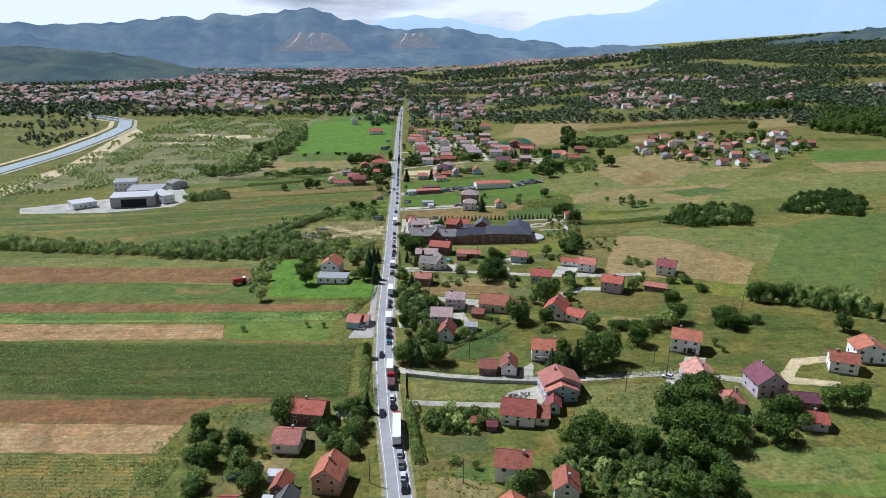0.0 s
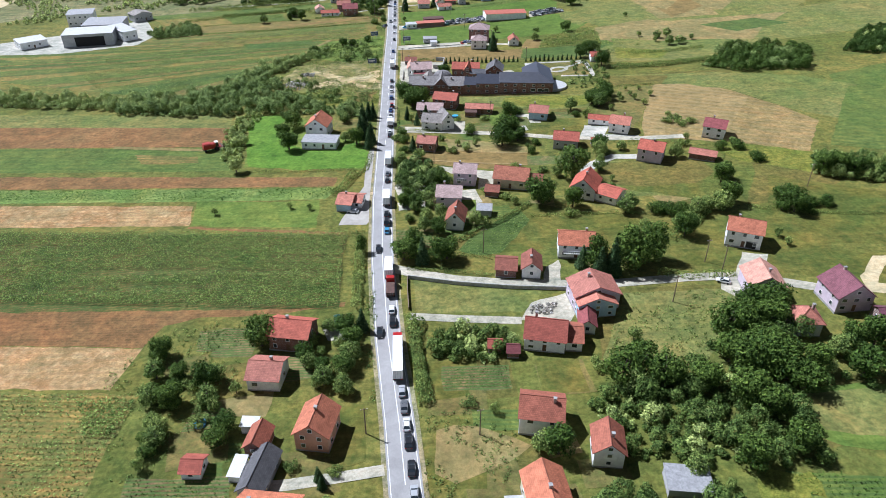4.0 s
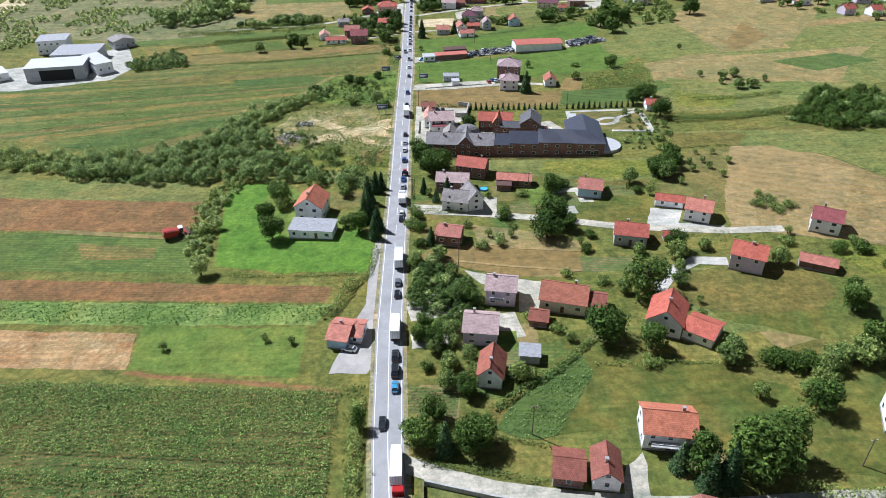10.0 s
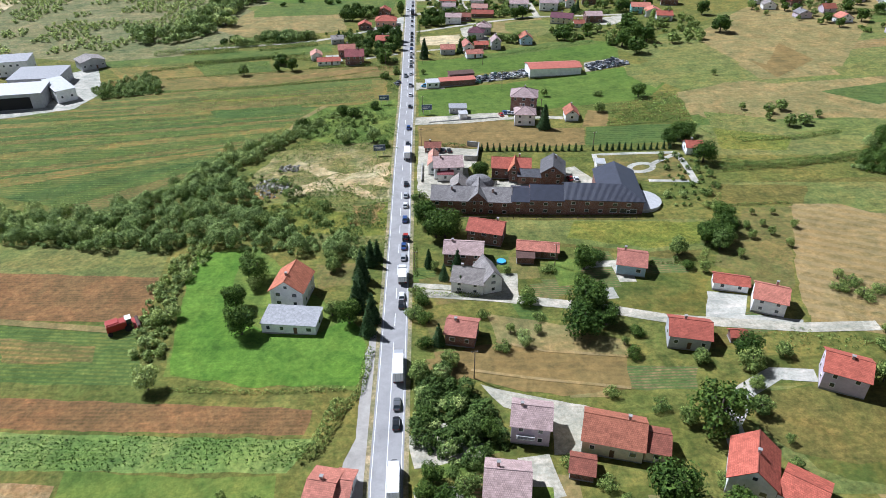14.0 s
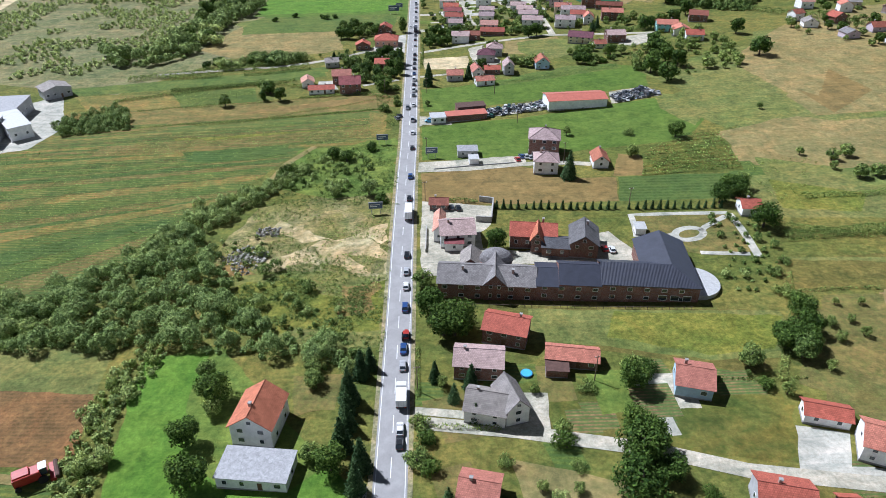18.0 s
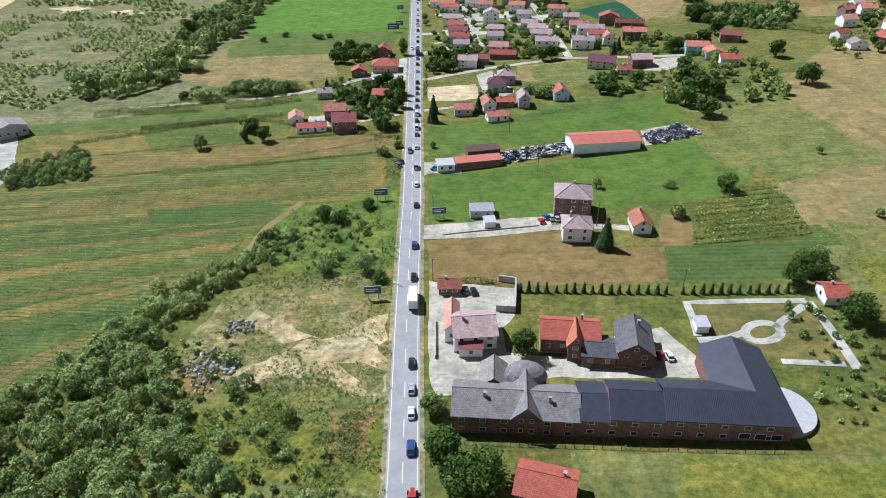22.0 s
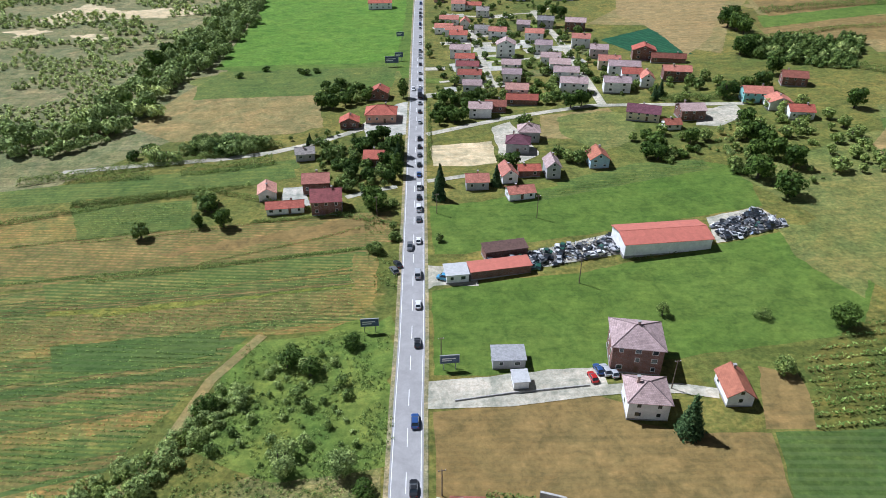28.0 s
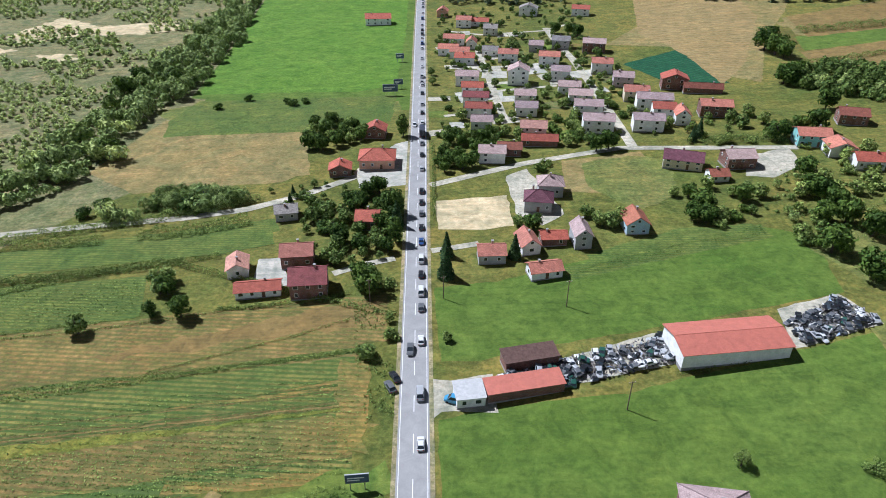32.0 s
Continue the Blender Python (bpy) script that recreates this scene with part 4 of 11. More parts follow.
# ---- main road ----
ROAD = [(3.6, 15), (1.3, 46), (-1.8, 90), (-4.6, 120), (-6.8, 160), (-7.6, 200), (-7.0, 250), (-6.4, 310), (-6.2, 350), (-5.6, 402), (-5.0, 430), (-4.6, 530), (-4.0, 620), (-3.2, 800), (-1.5, 1000), (1.0, 1250)]
ribbon("road_shoulder", ROAD, 9.4, M["verge"], 0.09, "pale dusty gravel shoulder beside the asphalt", "road", thick=0.6)
road = ribbon("road", ROAD, 7.3, M["asphalt"], 0.12, "straight two-lane asphalt road", "road", thick=0.5)
ribbon("edge_line", ROAD, 0.17, M["line"], 0.128, shift=-3.15, parent=road)
ribbon("edge_line", ROAD, 0.17, M["line"], 0.128, shift=3.15, parent=road)


def road_x(y):
    for (x0, y0), (x1, y1) in zip(ROAD, ROAD[1:]):
        if y0 <= y <= y1:
            return x0 + (x1 - x0) * (y - y0) / (y1 - y0)
    return 0.0


def centre_dashes():
    y = 22.0
    while y < 700:
        if 60 < y < 240:
            ln, gap = 6.0, 0.0        # unbroken line through the bend
        else:
            ln, gap = 5.5, 7.0
        ribbon("lane_dash", [(road_x(y), y), (road_x(y + ln), y + ln)], 0.2, M["line"], 0.128, step=3.0, parent=road)
        y += ln + gap


centre_dashes()


# ---- builders of plants in rows and of small things ----
def leafy(name, pts, size, mat, seed, label, category, kind="", group="", out=None, loose=0.7):
    return tagged(new(name, quads(name, np.asarray(pts), size, M[mat], seed, 0.2, 1.2, out, loose)), label, category, group, kind)


HEDGES = [0]


def hedge(line, width, height, label):
    """A dense strip of leaves over a dark core of twigs, uneven along its top."""
    HEDGES[0] += 1
    rng = np.random.default_rng(HEDGES[0] + 400)
    pts, face = [], []
    for (x0, y0), (x1, y1) in zip(line, line[1:]):
        length = math.hypot(x1 - x0, y1 - y0)
        n = int(length * (width + 2 * height) * 3.2)
        s, a = rng.random(n), rng.random(n) * math.pi
        nx, ny = (y1 - y0) / length, (x0 - x1) / length
        for k in range(n):
            px, py = x0 + (x1 - x0) * s[k], y0 + (y1 - y0) * s[k]
            lump = 0.72 + 0.5 * noise.noise(Vector((px * 0.3, py * 0.3, HEDGES[0])))
            off = math.cos(a[k]) * width / 2 * (0.8 + 0.4 * lump) * rng.uniform(0.75, 1.05)
            z = (0.15 + 0.85 * math.sin(a[k])) * height * lump * rng.uniform(0.8, 1.08)
            qx, qy = px + nx * off, py + ny * off
            pts.append((qx, qy, gz(qx, qy) + max(0.1, z)))
            face.append((nx * math.cos(a[k]), ny * math.cos(a[k]), math.sin(a[k]) + 0.2))
    leafy("hedge", pts, 0.5 if height > 1.5 else 0.4, "leaf_hedge", HEDGES[0], label, "hedge", "", "hedges", np.array(face))


def grove(poly, gap, seed, keys, smin, smax):
    rnd = random.Random(seed)
    for x, y, k in scatter(poly, gap, seed):
        if abs(x - road_x(y)) < 7.5 and 15 < y < 1200:
            continue
        tree(keys[int(rnd.random() * len(keys))], x, y, smin + (smax - smin) * k)


def copse(poly, gap, seed, keys, smin, smax):
    """Trees standing close together far off, joined into one object."""
    rnd = random.Random(seed)
    co, loops, totals, mats, slots, base = [], [], [], [], [], 0
    for x, y, k in scatter(poly, gap, seed):
        if abs(x - road_x(y)) < 7.5 and 15 < y < 1200:
            continue
        s, a = smin + (smax - smin) * k, rnd.random() * math.tau
        ca, sa = math.cos(a) * s, math.sin(a) * s
        for me in FAR_TREES[keys[int(rnd.random() * len(keys))]]:
            v = np.empty(3 * len(me.vertices))
            me.vertices.foreach_get("co", v)
            v = v.reshape(-1, 3)
            co.append(np.stack([x + v[:, 0] * ca - v[:, 1] * sa, y + v[:, 0] * sa + v[:, 1] * ca, gz(x, y) + v[:, 2] * s], 1))
            lp, tt = np.empty(len(me.loops), dtype=np.int32), np.empty(len(me.polygons), dtype=np.int32)
            me.loops.foreach_get("vertex_index", lp)
            me.polygons.foreach_get("loop_total", tt)
            if me.materials[0] not in slots:
                slots.append(me.materials[0])
            loops.append(lp + base)
            totals.append(tt)
            mats.append(np.full(len(tt), slots.index(me.materials[0]), dtype=np.int32))
            base += len(v)
    if not co:
        return
    co, loops, totals, mats = np.concatenate(co), np.concatenate(loops), np.concatenate(totals), np.concatenate(mats)
    out = bpy.data.meshes.new("copse")
    out.vertices.add(len(co))
    out.vertices.foreach_set("co", co.ravel())
    out.loops.add(len(loops))
    out.loops.foreach_set("vertex_index", loops)
    out.polygons.add(len(totals))
    out.polygons.foreach_set("loop_start", np.concatenate([[0], np.cumsum(totals)[:-1]]).astype(np.int32))
    out.polygons.foreach_set("loop_total", totals)
    for m in slots:
        out.materials.append(m)
    out.polygons.foreach_set("material_index", mats)
    out.update(calc_edges=True)
    tagged(new("copse", out), "leafy trees close together between far houses", "trees", "", "stuff")


def row(key, line, gap, seed, smin, smax):
    for x, y, k in along(line, gap, seed, 0.08):
        tree(key, x, y, smin + (smax - smin) * k)


def maize(poly):
    """Rows of maize: leaves in lines along x, with thin spots and pale tassels."""
    rng = np.random.default_rng(77)
    xs, ys = [p[0] for p in poly], [p[1] for p in poly]
    pts = []
    y = min(ys)
    while y < max(ys):
        for x in np.arange(min(xs), max(xs), 0.17):
            yy = y + (x + 20) * -0.115
            if in_poly(x, yy, poly):
                thin = 1.15 * noise.noise(Vector((x * 0.018, (yy + 0.115 * x) * 0.42, 2.0))) + 0.35 * noise.noise(Vector((x * 0.4, yy * 0.4, 8.0)))
                if thin < 0.08 + 0.4 * rng.random() or yy > 177 - 0.104 * (x + 18.8) - 9:
                    h = rng.uniform(0.5, 1.9)
                    pts.append((x + rng.normal() * 0.1, yy + rng.normal() * 0.13, gz(x, yy) + h))
        y += 1.0
    leafy("maize", pts, 0.46, "maize", 78, "dense rows of tall green maize", "maize", "stuff")


def vines(poly):
    rng = np.random.default_rng(79)
    xs, ys = [p[0] for p in poly], [p[1] for p in poly]
    pts = []
    y = min(ys)
    while y < max(ys):
        for x in np.arange(min(xs), max(xs), 0.22):
            if in_poly(x, y, poly):
                pts.append((x, y + rng.normal() * 0.22, gz(x, y) + rng.uniform(0.3, 1.6)))
        y += 3.4
    leafy("vines", pts, 0.42, "fruit_leaf", 80, "rows of green trained vines", "vines", "stuff")


def weeds(poly, gap, seed, size=0.5, mat="leaf_hedge", label="rough green weeds on waste ground"):
    """Low uneven clumps of weeds, thick in some spots and missing in others."""
    rng = np.random.default_rng(seed)
    pts, face = [], []
    for x, y, k in scatter(poly, gap * 0.8, seed):
        if noise.noise(Vector((x * 0.12, y * 0.12, seed))) < -0.05:
            continue
        r, h = 0.35 + 0.55 * k, 0.25 + 0.65 * k
        for _ in range(int(6 + 9 * k)):
            a, d = rng.random() * math.tau, rng.random() ** 0.5
            qx, qy = x + math.cos(a) * r * d, y + math.sin(a) * r * d
            pts.append((qx, qy, gz(qx, qy) + 0.06 + h * (1 - d * d) * rng.uniform(0.7, 1.0)))
            face.append((math.cos(a) * d, math.sin(a) * d, 0.9))
    leafy("weeds", pts, size * 0.72, mat, seed, label, "weeds", "stuff", out=np.array(face), loose=0.5)


def billboard(x, y, w, h):
    root = thing("billboard", x, y, 4, "roadside billboard on steel legs with a blue printed panel", "billboard", "billboards")
    for sx in (-0.3, 0.3):
        bm = bmesh.new()
        box(bm, sx * w - 0.1, -0.1, -1, sx * w + 0.1, 0.1, 2.2)
        part("leg", bm, M["steel"], root)
    bm = bmesh.new()
    box(bm, -w / 2, -0.15, 2.203, w / 2, 0.15, 2.2 + h, 0.03)
    p = part("panel", bm, M["steel"], root)
    bm = bmesh.new()
    box(bm, -w / 2 + 0.12, -0.18, 2.32, w / 2 - 0.12, -0.153, 2.08 + h)
    part("poster", bm, M["poster"], p)
    bm = bmesh.new()
    for z, a, b in ((0.3, -0.4, 0.1), (0.55, -0.4, 0.3)):
        box(bm, a * w, -0.2, 2.2 + h * z, b * w, -0.183, 2.2 + h * (z + 0.12))
    part("lettering", bm, M["frame"], p)


def utility_pole(x, y, h):
    root = thing("utility_pole", x, y, 10, "weathered wooden utility pole with a crossarm", "utility pole", "utility poles")
    bm = bmesh.new()
    tube(bm, (0, 0, -1), (0, 0, h), 0.16, 0.11, 8)
    part("pole", bm, M["wood"], root)
    bm = bmesh.new()
    box(bm, -0.8, -0.06, h - 0.5, 0.8, 0.06, h - 0.36)
    arm = part("crossarm", bm, M["wood"], root)
    for sx in (-0.7, 0.0, 0.7):
        bm = bmesh.new()
        tube(bm, (sx, 0, h - 0.36), (sx, 0, h - 0.14), 0.07, 0.05, 6)
        part("insulator", bm, M["frame"], arm)


def pool(x, y):
    root = thing("garden_pool", x, y, 0, "round blue garden pool standing on grass", "pool", "garden pools")
    bm = bmesh.new()
    tube(bm, (0, 0, -0.2), (0, 0, 0.6), 1.5, 1.5, 24)
    part("rim", bm, M["blue_metal"], root)
    bm = bmesh.new()
    tube(bm, (0, 0, 0.5), (0, 0, 0.62), 1.36, 1.36, 24)
    part("water", bm, M["pool"], root)


def scrap_heap(poly, seed, n):
    """Wrecked car shells and sheets lying over one another."""
    rnd = random.Random(seed)
    xs, ys = [p[0] for p in poly], [p[1] for p in poly]
    made, tries = 0, 0
    while made < n and tries < n * 30:
        tries += 1
        x, y = rnd.uniform(min(xs), max(xs)), rnd.uniform(min(ys), max(ys))
        if not in_poly(x, y, poly):
            continue
        made += 1
        body, cab, roof, lamps, wh, size = car_meshes(rnd.choice(("hatch", "saloon", "suv")))
        root = new("car_wreck")
        root.matrix_basis = pose(x, y, gz(x, y) + 0.05 + 0.9 * rnd.random() ** 2, rnd.uniform(-8, 8), rnd.uniform(-8, 8), rnd.uniform(0, 360)) @ Matrix.Diagonal((0.95, rnd.uniform(0.7, 0.95), rnd.uniform(0.6, 0.95), 1))
        tagged(root, "stripped car wreck lying in a salvage yard", "car wreck", "car wrecks")
        c = PAINT[rnd.choice(("white", "silver", "grey", "grey", "grey", "black", "black", "black", "silver", "green"))]
        for nm, me in (("body", body), ("cabin_glass", cab), ("roof", roof)):
            part(nm, me, None, root).color = (*c, 1)
    pts_rng = np.random.default_rng(seed)
    pts = []
    for x, y, k in scatter(poly, 0.9, seed):
        pts.append((x, y, gz(x, y) + 0.2 + 1.1 * pts_rng.random()))
    me = quads("scrap_parts", np.asarray(pts), 1.1, M["scrap"], seed, 0.4, 1.6)
    tagged(new("scrap_parts", me), "loose sheets and parts of scrapped cars", "scrap", "", "stuff")


def rubble(poly, seed, n):
    rnd = random.Random(seed)
    bm = bmesh.new()
    xs, ys = [p[0] for p in poly], [p[1] for p in poly]
    for _ in range(n):
        x, y = rnd.uniform(min(xs), max(xs)), rnd.uniform(min(ys), max(ys))
        if in_poly(x, y, poly):
            s = rnd.uniform(0.2, 0.8)
            m = pose(x, y, gz(x, y) + s * 0.3, rnd.uniform(0, 60), rnd.uniform(0, 60), rnd.uniform(0, 360))
            r = bmesh.ops.create_cube(bm, size=s, matrix=m)
            for v in r["verts"]:
                v.co += Vector((rnd.uniform(-1, 1), rnd.uniform(-1, 1), rnd.uniform(-1, 1))) * s * 0.18
    tagged(part("rubble", bm, M["debris"]), "heap of dumped rubble and rubbish", "rubble", "", "stuff")


def scrap_material(name, stops):
    m, n, l, p = tree_of(name)
    geo = n.new("ShaderNodeNewGeometry")
    l.new(ramp(n, l, geo.outputs["Random Per Island"], stops), p.inputs["Base Color"])
    p.inputs["Roughness"].default_value = 0.55
    return m


M["scrap"] = scrap_material("scrap", ((0.0, (0.02, 0.02, 0.024)), (0.4, (0.07, 0.07, 0.075)), (0.68, (0.17, 0.15, 0.13)), (0.9, (0.6, 0.6, 0.6)), (1.0, (0.16, 0.25, 0.4))))
M["debris"] = scrap_material("rubble", ((0.0, (0.10, 0.095, 0.075)), (0.4, (0.24, 0.22, 0.18)), (0.8, (0.42, 0.39, 0.34)), (1.0, (0.66, 0.66, 0.64))))


def tractor(x, y, rot):
    root = thing("tractor", x, y, rot, "red farm tractor driving in the queue", "tractor", "", gz(x, y) + 0.12)
    bm = bmesh.new()
    box(bm, -0.45, 0.2, 0.7, 0.45, 2.0, 1.5, 0.08)
    box(bm, -0.75, -1.2, 0.7, 0.75, 0.2, 1.2, 0.05)
    part("bonnet", bm, M["red_metal"], root)
    bm = bmesh.new()
    box(bm, -0.7, -1.1, 1.203, 0.7, 0.1, 2.4, 0.06)
    c = part("cab", bm, M["glass"], root)
    bm = bmesh.new()
    box(bm, -0.8, -1.2, 2.403, 0.8, 0.2, 2.55, 0.04)
    part("roof", bm, M["red_metal"], c)
    for sx in (-1, 1):
        for wy, r in ((-0.7, 0.8), (1.5, 0.45)):
            bm = bmesh.new()
            tube(bm, (sx * 0.95 - 0.2, wy, r), (sx * 0.95 + 0.2, wy, r), r, r, 16)
            part("wheel", bm, M["rubber"], root)


def harvester(x, y, rot):
    root = thing("combine_harvester", x, y, rot, "red combine harvester standing in a crop strip", "harvester")
    bm = bmesh.new()
    box(bm, -1.4, -3.2, 1.0, 1.4, 2.0, 3.0, 0.12)
    box(bm, -1.2, -3.0, 3.003, 1.2, 0.2, 3.6, 0.1)
    part("body", bm, M["red_metal"], root)
    bm = bmesh.new()
    box(bm, -1.0, 2.003, 1.6, 1.0, 3.4, 3.4, 0.08)
    c = part("cab", bm, M["glass"], root)
    bm = bmesh.new()
    box(bm, -1.1, 1.9, 3.403, 1.1, 3.5, 3.55, 0.04)
    part("roof", bm, M["frame"], c)
    bm = bmesh.new()
    box(bm, -2.6, 3.5, 0.3, 2.6, 4.6, 1.1, 0.08)
    part("header", bm, M["red_metal"], root)
    bm = bmesh.new()
    tube(bm, (-2.5, 4.9, 1.1), (2.5, 4.9, 1.1), 0.5, 0.5, 8)
    part("reel", bm, M["rust"], root)
    bm = bmesh.new()
    tube(bm, (1.5, -2.8, 3.2), (1.9, 2.0, 3.6), 0.18, 0.18, 8)
    part("auger", bm, M["red_metal"], root)
    for sx in (-1, 1):
        for wy, r in ((2.2, 0.95), (-2.6, 0.6)):
            bm = bmesh.new()
            tube(bm, (sx * 1.65 - 0.25, wy, r), (sx * 1.65 + 0.25, wy, r), r, r, 16)
            part("wheel", bm, M["rubber"], root)


def plane_roof(name, root, corners, tile, t=0.2):
    """One sloping roof plane of thickness t."""
    bm = bmesh.new()
    slab(bm, [Vector(c) for c in corners], t)
    roof_uv(bm)
    return part(name, bm, M[tile], root)


def brick_works(x0, y0, rot):
    """Long brick building that steps up to the east: an old tiled end with gables and a domed turret, newer sheet roofs, a wing behind, a round terrace."""
    root = thing("brick_works", x0, y0, rot, "long two-storey brick works with grey tiled and navy sheet roofs", "factory")
    # old end
    walls(root, 28, 11, 5.6, 2.9, "x", M["wall_brick"], 14, 5.5)
    gable_roof(root, 28, 11, 5.6, 2.9, "x", "greytile", 0.5, x0=14, y0=5.5)
    walls(root, 6.4, 12, 5.8, 3.3, "y", M["wall_brick"], 16.4, 5.7, name="gable_wall")
    gable_roof(root, 6.4, 12, 5.8, 3.3, "y", "greytile", 0.5, x0=16.4, y0=5.7, name="gable_roof")
    walls(root, 6.0, 8, 5.0, 2.4, "y", M["wall_brick"], 9, 14.4, name="gable_wall")
    gable_roof(root, 6.0, 8, 5.0, 2.4, "y", "greytile", 0.4, x0=9, y0=14.4, name="gable_roof")
    walls(root, 9.4, 6.4, 5.6, 0, "x", M["wall_brick"], 16.6, 13.6, name="turret_wall")
    bm = bmesh.new()      # domed turret roof, in flat facets
    rings = []
    for k in range(6):
        u = k / 5 * math.pi / 2
        rings.append([bm.verts.new((16.6 + math.cos(u) * 5.2 * math.cos(j * math.tau / 14), 13.6 + math.cos(u) * 4.0 * math.sin(j * math.tau / 14), 5.603 + 3.6 * math.sin(u))) for j in range(14)] if k < 5 else [bm.verts.new((16.6, 13.6, 9.2))])
    for k in range(4):
        for j in range(14):
            bm.faces.new((rings[k][j], rings[k][(j + 1) % 14], rings[k + 1][(j + 1) % 14], rings[k + 1][j]))
    for j in range(14):
        bm.faces.new((rings[4][j], rings[4][(j + 1) % 14], rings[5][0]))
    bm.faces.new(rings[0][::-1])
    roof_uv(bm)
    part("turret_roof", bm, M["greytile"], root, "domed grey turret roof")
    # newer part, in steps
    for xa, xb, eave, rise in ((28.02, 34.5, 6.0, 2.2), (34.52, 46.4, 6.9, 2.9)):
        walls(root, xb - xa, 12, eave, rise, "x", M["wall_brick"], (xa + xb) / 2, 6, name="wall")
        gable_roof(root, xb - xa - 0.6, 12, eave, rise, "x", "navysheet", 0.45, x0=(xa + xb) / 2, y0=6)
    walls(root, 27.0, 12.4, 7.6, 0, "x", M["wall_brick"], 59.96, 6.2, name="wall")
    walls(root, 14.2, 12.6, 7.6, 3.2, "y", M["wall_brick"], 66.3, 18.7, name="wing_wall")
    e, r = 7.55, 11.0
    bm = bmesh.new()      # ribbed front slope, cut off by the hip
    cols = []
    for k in range(140):
        xx = 46.2 + k * (74.0 - 46.2) / 139
        top = 6.2 if xx < 66.3 else 6.2 - (xx - 66.3) * 6.7 / 7.7
        lift = 0.045 if k % 2 else 0.0
        cols.append([bm.verts.new((xx, yy, e + (yy + 0.5) * (r - e) / 6.7 + zz)) for yy, zz in ((-0.5, lift), (max(top, -0.49), lift), (max(top, -0.49), -0.2), (-0.5, -0.2))])
    for c0, c1 in zip(cols, cols[1:]):
        for j in range(4):
            bm.faces.new((c0[j], c1[j], c1[(j + 1) % 4], c0[(j + 1) % 4]))
    bm.faces.new(cols[0])
    bmesh.ops.recalc_face_normals(bm, faces=bm.faces)
    roof_uv(bm)
    part("roof", bm, M["navysheet"], root)
    plane_roof("wing_roof", root, [(74.0, -0.5, e), (74.0, 25.6, e), (66.3, 25.6, r), (66.3, 6.2, r)], "navysheet")
    plane_roof("roof", root, [(46.2, 12.9, e), (58.6, 12.9, e), (66.3, 6.2, r), (46.2, 6.2, r)], "navysheet")
    plane_roof("wing_roof", root, [(58.6, 12.9, e), (58.6, 25.6, e), (66.3, 25.6, r), (66.3, 6.2, r)], "navysheet")
    for i in range(15):
        xx = 2.0 + i * 4.75
        base = 0.6 if xx < 28 else 1.7 if xx < 46 else 2.4
        if not 12.6 < xx < 20:
            for z in (base + 0.4, base + 3.1):
                window(root, xx, -0.03, z, 0, 1.5, 1.2)
    for xx in (15.2, 17.6):
        window(root, xx, -0.33, 4.4, 0, 1.0, 1.3)
        window(root, xx, -0.33, 1.4, 0, 1.0, 1.3)
    for k in range(3):
        window(root, 63.5 + k * 3.4, -0.06, 2.9, 0, 2.4, 1.7)
    for xx, yy, zz in ((7, 4, 9.0), (21.5, 3.5, 8.8)):
        chimney(root, xx, yy, 6.0, zz)
    bm = bmesh.new()
    bmesh.ops.create_circle(bm, cap_ends=True, radius=1.0, segments=32)
    for v in bm.verts:
        v.co.x, v.co.y = v.co.x * 7.0 + 74.5, v.co.y * 7.5 + 8.5
    ex = bmesh.ops.extrude_face_region(bm, geom=bm.faces[:])
    for v in ex["geom"]:
        if isinstance(v, bmesh.types.BMVert):
            v.co.z += 4.1
    bmesh.ops.recalc_face_normals(bm, faces=bm.faces)
    part("terrace", bm, M["tin"], root, "round pale concrete terrace")
    # fence in front
    f = thing("fence", x0, y0, rot, "low wooden post fence along the brick works", "fence")
    post = bmesh.new()
    box(post, -0.06, -0.06, -0.3, 0.06, 0.06, 1.2)
    pm = mesh_from("post", post, M["wood"])
    turn = radians(rot)
    rail = bmesh.new()
    last = None
    for k in range(37):
        u = k * 2.0 - 1
        gx, gy = x0 + u * math.cos(turn) + 3.4 * math.sin(turn), y0 + u * math.sin(turn) - 3.4 * math.cos(turn)
        p_ = part("post", pm, None, f)
        p_.location = (u, -3.4, gz(gx, gy) - gz(x0, y0))
        here = p_.location + Vector((0, 0.08, 0.82))
        if last is not None:
            tube(rail, last, here, 0.05, 0.05, 4)
        last = here
    part("rail", rail, M["wood"], f)


